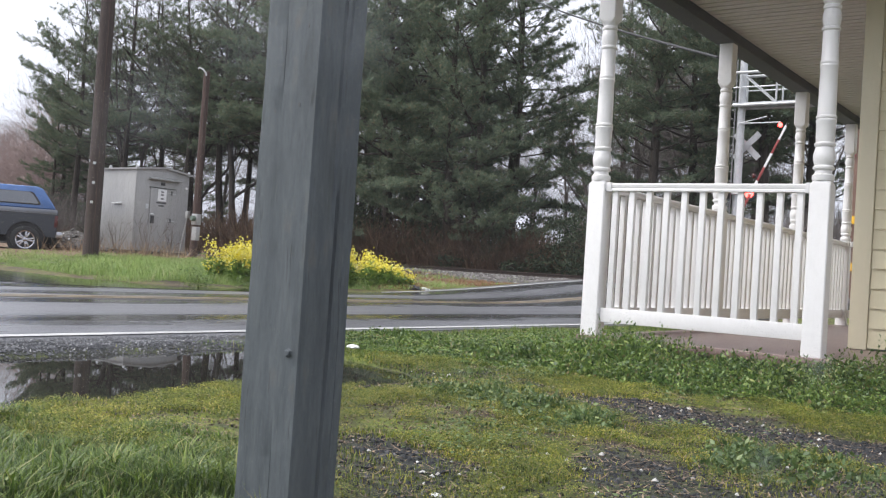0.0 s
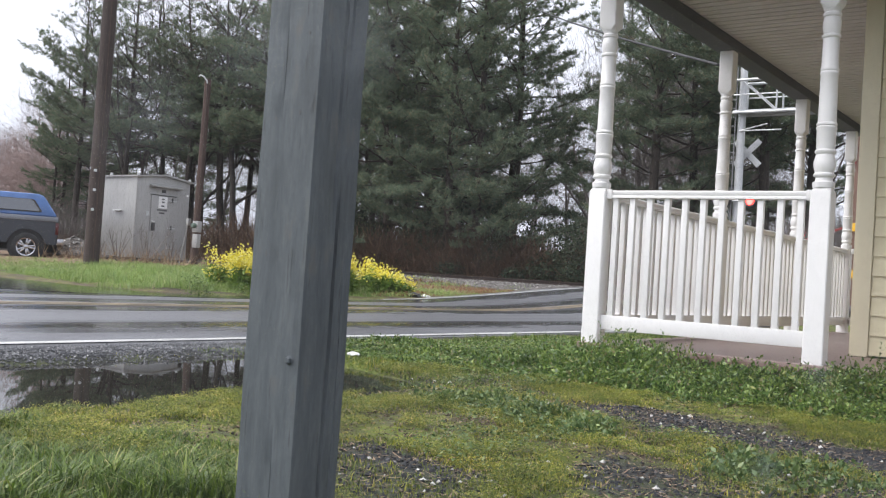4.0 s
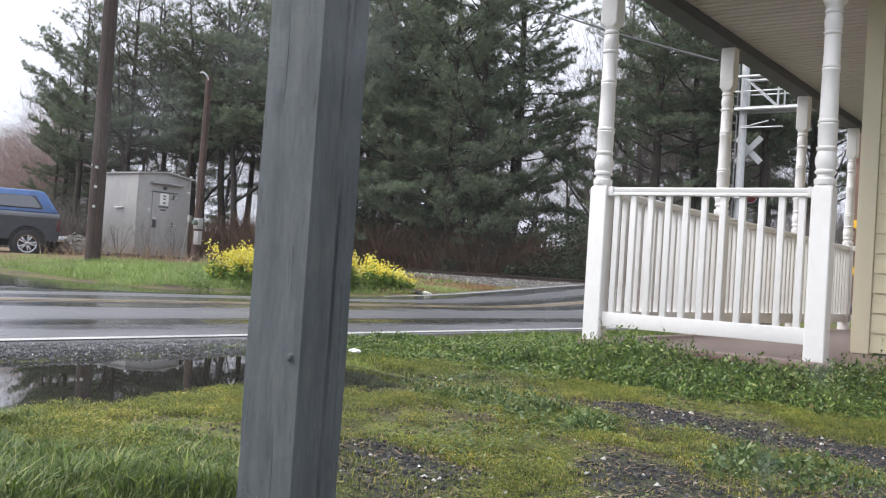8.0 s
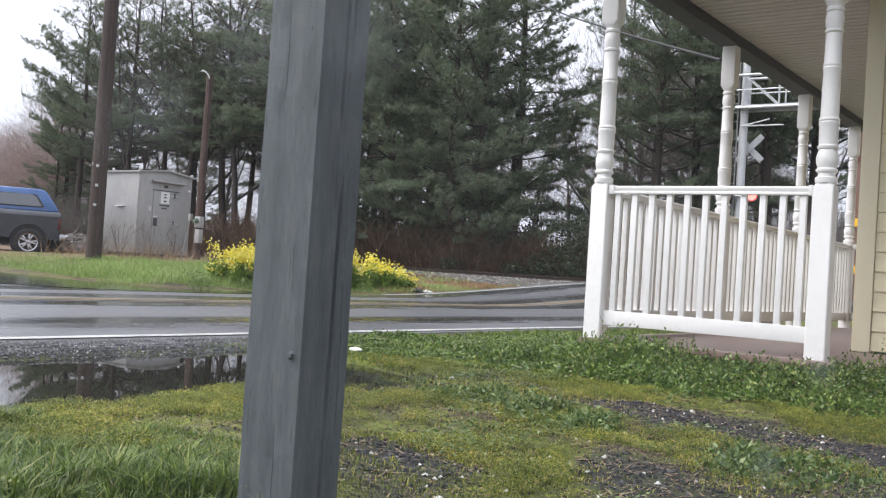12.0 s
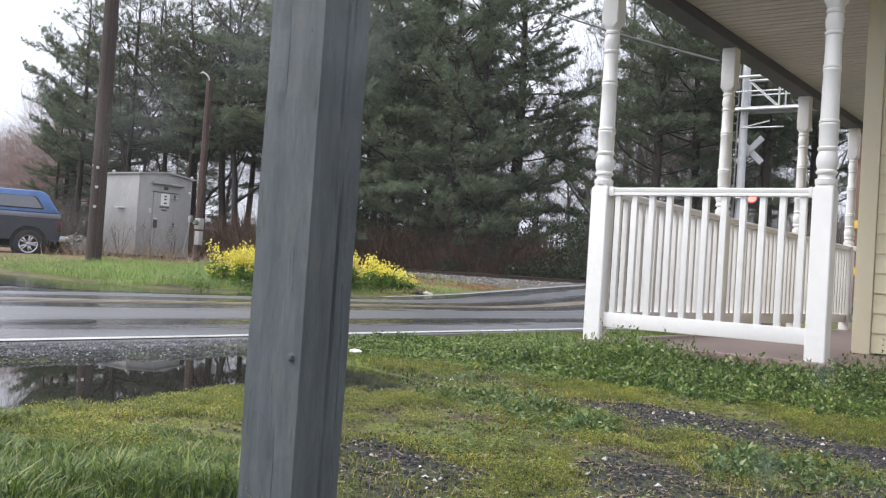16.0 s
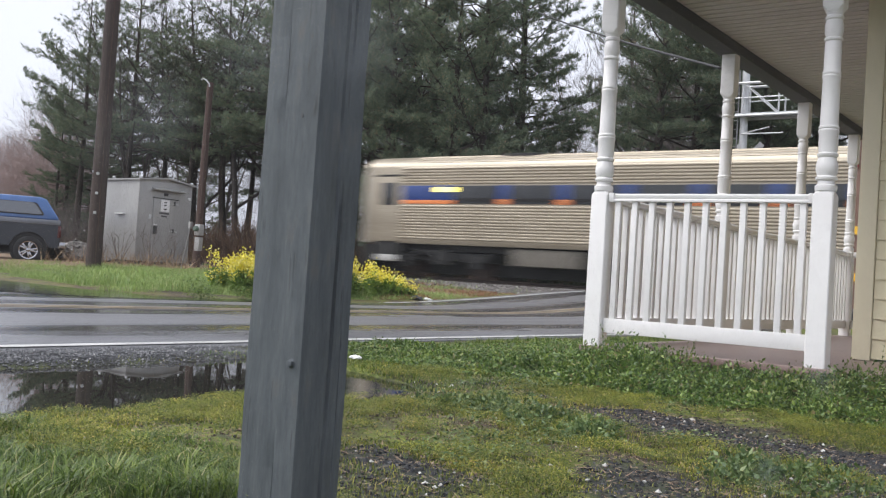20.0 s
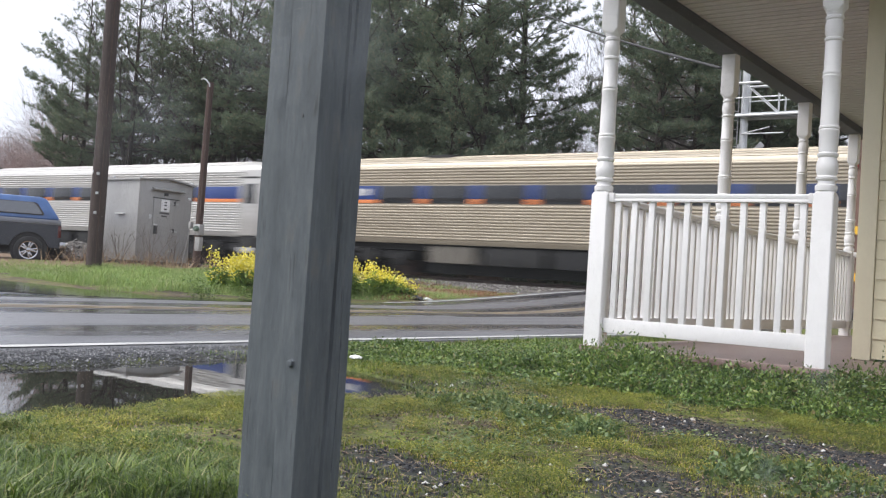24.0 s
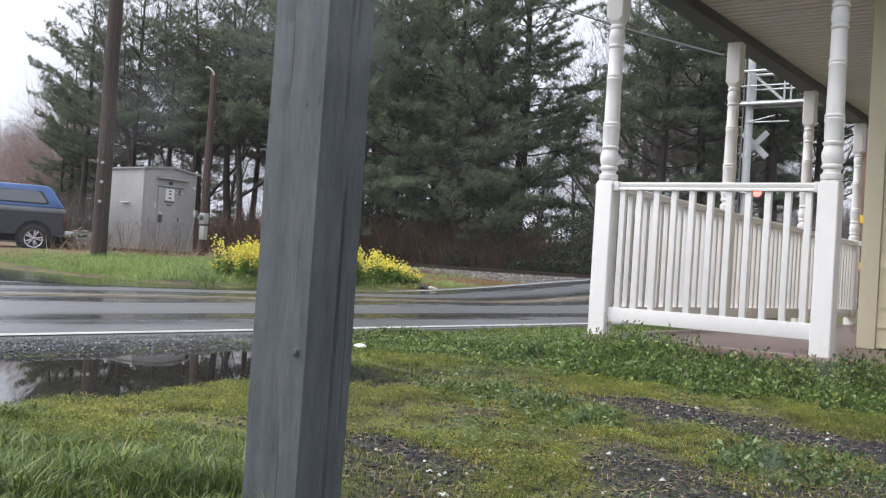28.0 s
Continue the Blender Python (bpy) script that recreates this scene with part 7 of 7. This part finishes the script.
def build_hut_shrubs():
    for k, (x, y, h, seed) in enumerate(((-24.0, 17.2, 0.95, 91), (-23.3, 17.7, 1.05, 92), (-23.0, 18.3, 0.8, 93), (-24.6, 17.0, 0.6, 94))):
        b = thing("bare_shrub", "small leafless grey shrub before the hut", "bush", pose(x, y, ground_z(x, y)), "bare shrubs by the hut")
        rng = random.Random(seed)
        for j in range(7):
            p = Vector((rng.uniform(-0.05, 0.05), rng.uniform(-0.05, 0.05), -0.03))
            d = Vector((rng.uniform(-0.5, 0.5), rng.uniform(-0.5, 0.5), 1)).normalized()
            sh = Shape()
            pts = [p + d * h * q + Vector((rng.uniform(-0.03, 0.03), rng.uniform(-0.03, 0.03), 0)) for q in (0, 0.35, 0.7, 1.0)]
            sh.tube(pts, [0.011, 0.009, 0.006, 0.002], 5)
            for i in range(5):
                o = pts[1].lerp(pts[3], rng.random())
                e = (d + Vector((rng.uniform(-1, 1), rng.uniform(-1, 1), rng.uniform(-0.1, 0.4)))).normalized() * h * rng.uniform(0.15, 0.35)
                sh.tube([o, o + e * 0.5, o + e + Vector((0, 0, 0.03))], [0.006, 0.004, 0.0015], 4)
            part("stem", sh, M_TWIG, b)


build_hut_shrubs()


def build_dry_stalks():
    rng = np.random.RandomState(63)
    n = 420
    x = rng.uniform(-25.5, -19.0, n)
    y = 16.6 + rng.normal(0, 0.45, n) + (x + 22) * 0.1
    keep = ~((x > -26) & (x < -24.2) & (y > 17.9))
    x, y = x[keep], y[keep]
    n = len(x)
    b = np.stack([x, y, [ground_z(a, c) for a, c in zip(x, y)]], 1)
    w = np.stack([rng.normal(0, 0.2, n), rng.normal(0, 0.2, n), rng.uniform(0.12, 0.6, n)], 1)
    s = unit(np.cross(w, rng.normal(0, 1, (n, 3)))) * 0.009
    tagged(new("dry_stalks", tri_cloud("dry_stalks", b, w, s, M_STRAW)), "dry brown weed stalks before the signal hut", "weeds", kind="stuff")


def litter_spot(rng):
    x, y = rng.uniform(-3.2, 0.2), rng.uniform(1.2, 4.4)
    if not in_view(x, y) or not dry_spot(x, y):
        return None
    return x, y, 1.0


def build_litter():
    """Dry straw and bits of leaf lying on the lawn."""
    rng = np.random.RandomState(66)
    sp = spread_spots(8000, litter_spot, 67)
    b = np.array([(x, y, ground_z(x, y) + 0.006) for x, y, k in sp])
    n = len(b)
    az = rng.uniform(0, 6.28, n)
    way = np.stack([np.cos(az), np.sin(az), rng.uniform(-0.05, 0.25, n)], 1) * rng.uniform(0.012, 0.05, (n, 1))
    side = np.stack([-np.sin(az), np.cos(az), np.zeros(n)], 1) * rng.uniform(0.0012, 0.003, (n, 1))
    tagged(new("straw_litter", tri_cloud("straw_litter", b, way, side, M_STRAW)), "dry straw and leaf bits on the lawn", "litter", kind="stuff")


build_mustard()
build_dry_stalks()
build_litter()


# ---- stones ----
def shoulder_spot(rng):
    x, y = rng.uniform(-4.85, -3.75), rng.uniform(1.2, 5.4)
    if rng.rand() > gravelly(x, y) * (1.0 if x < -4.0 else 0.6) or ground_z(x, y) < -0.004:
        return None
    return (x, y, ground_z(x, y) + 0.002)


def lawn_stone_spot(rng):
    x, y = rng.uniform(-3.1, 0.2), rng.uniform(1.0, 4.3)
    if not in_view(x, y) or rng.rand() > gravelly(x, y) ** 1.3 or not dry_spot(x, y):
        return None
    return (x, y, ground_z(x, y) + 0.001)


def pebble_spot(rng):
    x, y = rng.uniform(-3.1, 0.2), rng.uniform(1.3, 4.3)
    if not in_view(x, y) or rng.rand() > gravelly(x, y) * 0.9 + 0.06 or not dry_spot(x, y):
        return None
    return (x, y, ground_z(x, y) + 0.004)


def pile_spot(rng):
    a, r = rng.uniform(0, 6.28), rng.rand() ** 0.7
    x, y = -27.3 + 1.9 * r * math.cos(a), 17.95 + 1.1 * r * math.sin(a)
    return (x, y, ground_z(x, y) + 0.55 * (1 - r) * rng.uniform(0.85, 1.0) + 0.06)


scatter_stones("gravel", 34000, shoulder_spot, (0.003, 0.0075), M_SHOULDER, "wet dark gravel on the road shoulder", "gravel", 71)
scatter_stones("gravel", 32000, lawn_stone_spot, (0.003, 0.009), M_GRAVEL, "dark gravel showing through the lawn", "gravel", 72)
def crumb_spot(rng):
    x, y = rng.uniform(-3.3, 0.2), rng.uniform(1.0, 4.6)
    if not in_view(x, y) or not dry_spot(x, y):
        return None
    return (x, y, ground_z(x, y))


scatter_stones("soil_crumbs", 26000, crumb_spot, (0.002, 0.006), M_CRUMB, "brown soil crumbs among the grass", "soil", 75)
scatter_stones("pebbles", 520, pebble_spot, (0.003, 0.01), M_PEBBLE, "scattered pale pebbles in the gravel", "pebbles", 73)
scatter_stones("stone_pile", 4200, pile_spot, (0.035, 0.075), M_BALLAST, "heap of grey ballast stone beside the hut", "stone pile", 74)


# ---- small litter ----
def lump(name, label, category, material, at, size, seed, jag=0.35):
    """A crumpled soft thing."""
    bm = bmesh.new()
    bmesh.ops.create_icosphere(bm, subdivisions=3, radius=1)
    for v in bm.verts:
        k = 1 + jag * noise.noise(v.co * 2.1 + Vector((seed, 0, 0))) + jag * 0.6 * noise.noise(v.co * 5.3 + Vector((0, seed, 0)))
        v.co = Vector((v.co.x * size[0], v.co.y * size[1], max(-0.1, v.co.z) * size[2])) * k
    return solo(name, Shape().bm(bm), material, label, category, pose(*at), smooth=50)


M_BAG = surface("black_plastic", (0.008, 0.008, 0.009), (0.025, 0.025, 0.027), 0.45, 6, 30, relief=0.4)
M_PAPER = surface("white_paper", (0.6, 0.6, 0.6), (0.78, 0.78, 0.77), 0.8, 6, 40, relief=0.3)
lump("rubbish_bag", "crumpled black plastic bag at the road edge", "rubbish", M_BAG, (-11.42, 14.9, road_z(-11.4, 14.9) - 0.03), (0.16, 0.12, 0.12), 3, 0.6)
lump("plastic_wrapper", "grey-white plastic wrapper beside the bag", "rubbish", M_PAPER, (-11.38, 15.2, road_z(-11.4, 15.2) - 0.01), (0.14, 0.1, 0.06), 5)
lump("paper_scrap", "crumpled white paper scrap in the grass", "rubbish", M_PAPER, (-3.67, 4.26, ground_z(-3.67, 4.26) + 0.01), (0.04, 0.028, 0.018), 7)
lump("paper_scrap", "torn white paper scrap on the lawn", "rubbish", M_PAPER, (-1.26, 1.78, ground_z(-1.26, 1.78)), (0.014, 0.01, 0.008), 9)


# ---- the rain-marked pane that the view is held behind ----
def film_material():
    m, nt, p = nodes_of("misted_glass")
    out = nt.nodes["Material Output"]
    clear = nt.nodes.new("ShaderNodeBsdfTransparent")
    mist = nt.nodes.new("ShaderNodeBsdfTranslucent")
    mist.inputs[0].default_value = (0.85, 0.88, 0.92, 1)
    n = tex_noise(nt, 9.0, 3)
    a = ramp(nt, n, [(0.35, (0.009, 0.009, 0.009)), (0.62, (0.014, 0.014, 0.014)), (0.75, (0.035, 0.035, 0.035))])
    mx = nt.nodes.new("ShaderNodeMixShader")
    nt.links.new(a, mx.inputs[0])
    nt.links.new(clear.outputs[0], mx.inputs[1])
    nt.links.new(mist.outputs[0], mx.inputs[2])
    nt.links.new(mx.outputs[0], out.inputs["Surface"])
    nt.nodes.remove(p)
    return m


def build_pane():
    c, s = math.cos(radians(YAW)), math.sin(radians(YAW))
    d = 0.45
    pane = solo("window_pane", Shape().box(-0.5, -0.002, -0.4, 0.5, 0.002, 0.4), film_material(), "misted glass pane with faint water marks", "window pane",
                pose(-d * s, d * c, EYE + 0.02, 0, 0, YAW), kind="structure")
    pane.visible_shadow = False


build_pane()


def mark_material():
    """A dried water mark: thickest in its middle, uneven, fading out to nothing."""
    m, nt, p = nodes_of("dried_water_mark")
    out = nt.nodes["Material Output"]
    clear = nt.nodes.new("ShaderNodeBsdfTransparent")
    mist = nt.nodes.new("ShaderNodeBsdfTranslucent")
    mist.inputs[0].default_value = (0.8, 0.85, 0.92, 1)
    tc = nt.nodes.new("ShaderNodeTexCoord")
    gr = nt.nodes.new("ShaderNodeTexGradient")
    gr.gradient_type = "SPHERICAL"
    nt.links.new(tc.outputs["Object"], gr.inputs[0])
    n = tex_noise(nt, 70.0, 3)
    a = mixc(nt, 1.0, ramp(nt, gr.outputs["Fac"], [(0.0, (0, 0, 0)), (1.0, (0.12, 0.12, 0.12))]), ramp(nt, n, [(0.25, (0.4, 0.4, 0.4)), (0.7, (1, 1, 1))]), "MULTIPLY")
    mx = nt.nodes.new("ShaderNodeMixShader")
    nt.links.new(a, mx.inputs[0])
    nt.links.new(clear.outputs[0], mx.inputs[1])
    nt.links.new(mist.outputs[0], mx.inputs[2])
    nt.links.new(mx.outputs[0], out.inputs["Surface"])
    nt.nodes.remove(p)
    return m


def build_marks():
    c, s = math.cos(radians(YAW)), math.sin(radians(YAW))
    mat = mark_material()
    for u, v, r, tall in MARKS:
        sh = Shape().add([(1.0 * math.cos(k * math.pi / 12), 0, 1.0 * math.sin(k * math.pi / 12)) for k in range(24)], [tuple(range(24))])
        ob = solo("water_mark", sh, mat, "faint dried water mark on the glass", "water mark",
                  pose(u * c - 0.446 * s, u * s + 0.446 * c, EYE + 0.02 + v, 0, 0, YAW), kind="structure")
        ob.scale = (r, r, r * tall)
        ob.visible_shadow = False


MARKS = ((-0.137, 0.046, 0.022, 1.1), (-0.09, 0.08, 0.028, 1.0), (-0.044, 0.086, 0.026, 1.2), (0.176, -0.053, 0.009, 1.3), (0.1542, -0.1, 0.009, 1.6))
build_marks()


# ---- what moves ----
def motions():
    # the train runs through at a steady pace
    for ob, back in TRAIN:
        walk(ob, [(t, pose(-20.77 - 20.4 * (t - 20.0) + back, TRACK_Y, RAIL_Z)) for t in range(0, 29, 2)])
    # the gates come down
    far = [(0.0, 65.0), (1.2, 51.7), (2.4, 38.8), (3.5, 26.0), (4.5, 15.0), (5.5, 6.0), (6.2, 2.0), (7.0, 0.0), (28.0, 0.0)]
    walk(FAR_ARM, [(t, pose(0, 0.0, 1.02, 0, -a, 0)) for t, a in far])
    near = [(0.0, 80.0), (2.5, 78.0), (4.0, 52.0), (5.5, 24.0), (6.2, 17.5), (6.7, 11.0), (7.2, 4.0), (7.7, 0.0), (28.0, 0.0)]
    walk(NEAR_ARM, [(t, pose(0, 0.0, 1.22, 0, a, 0)) for t, a in near])
    # the lamps flash in turn: each drum swings its lit side to the road and away again
    period, lit = 1.211, 0.68
    for rotor, rest, phase in DRUMS:
        turn = 0 if phase != 1 else 180
        rows = [(0.0, rest @ pose(0, 0, 0, 0, 0, turn))]
        start = 6.97 - 6 * period
        changes = sorted([start + k * period for k in range(1, 25)] + [start + lit + k * period for k in range(24)])
        for t in changes:
            if not 0.1 < t < 27.8:
                continue
            rows.append((t - 0.05, rest @ pose(0, 0, 0, 0, 0, turn)))
            for q in (60, 120, 180):
                rows.append((t - 0.05 + q / 60 * 0.034, rest @ pose(0, 0, 0, 0, 0, turn + q)))
            turn += 180
        rows.append((28.0, rest @ pose(0, 0, 0, 0, 0, turn)))
        if phase == 2:
            rows = [(0.0, rest), (28.0, rest)]
        walk(rotor, rows)


motions()
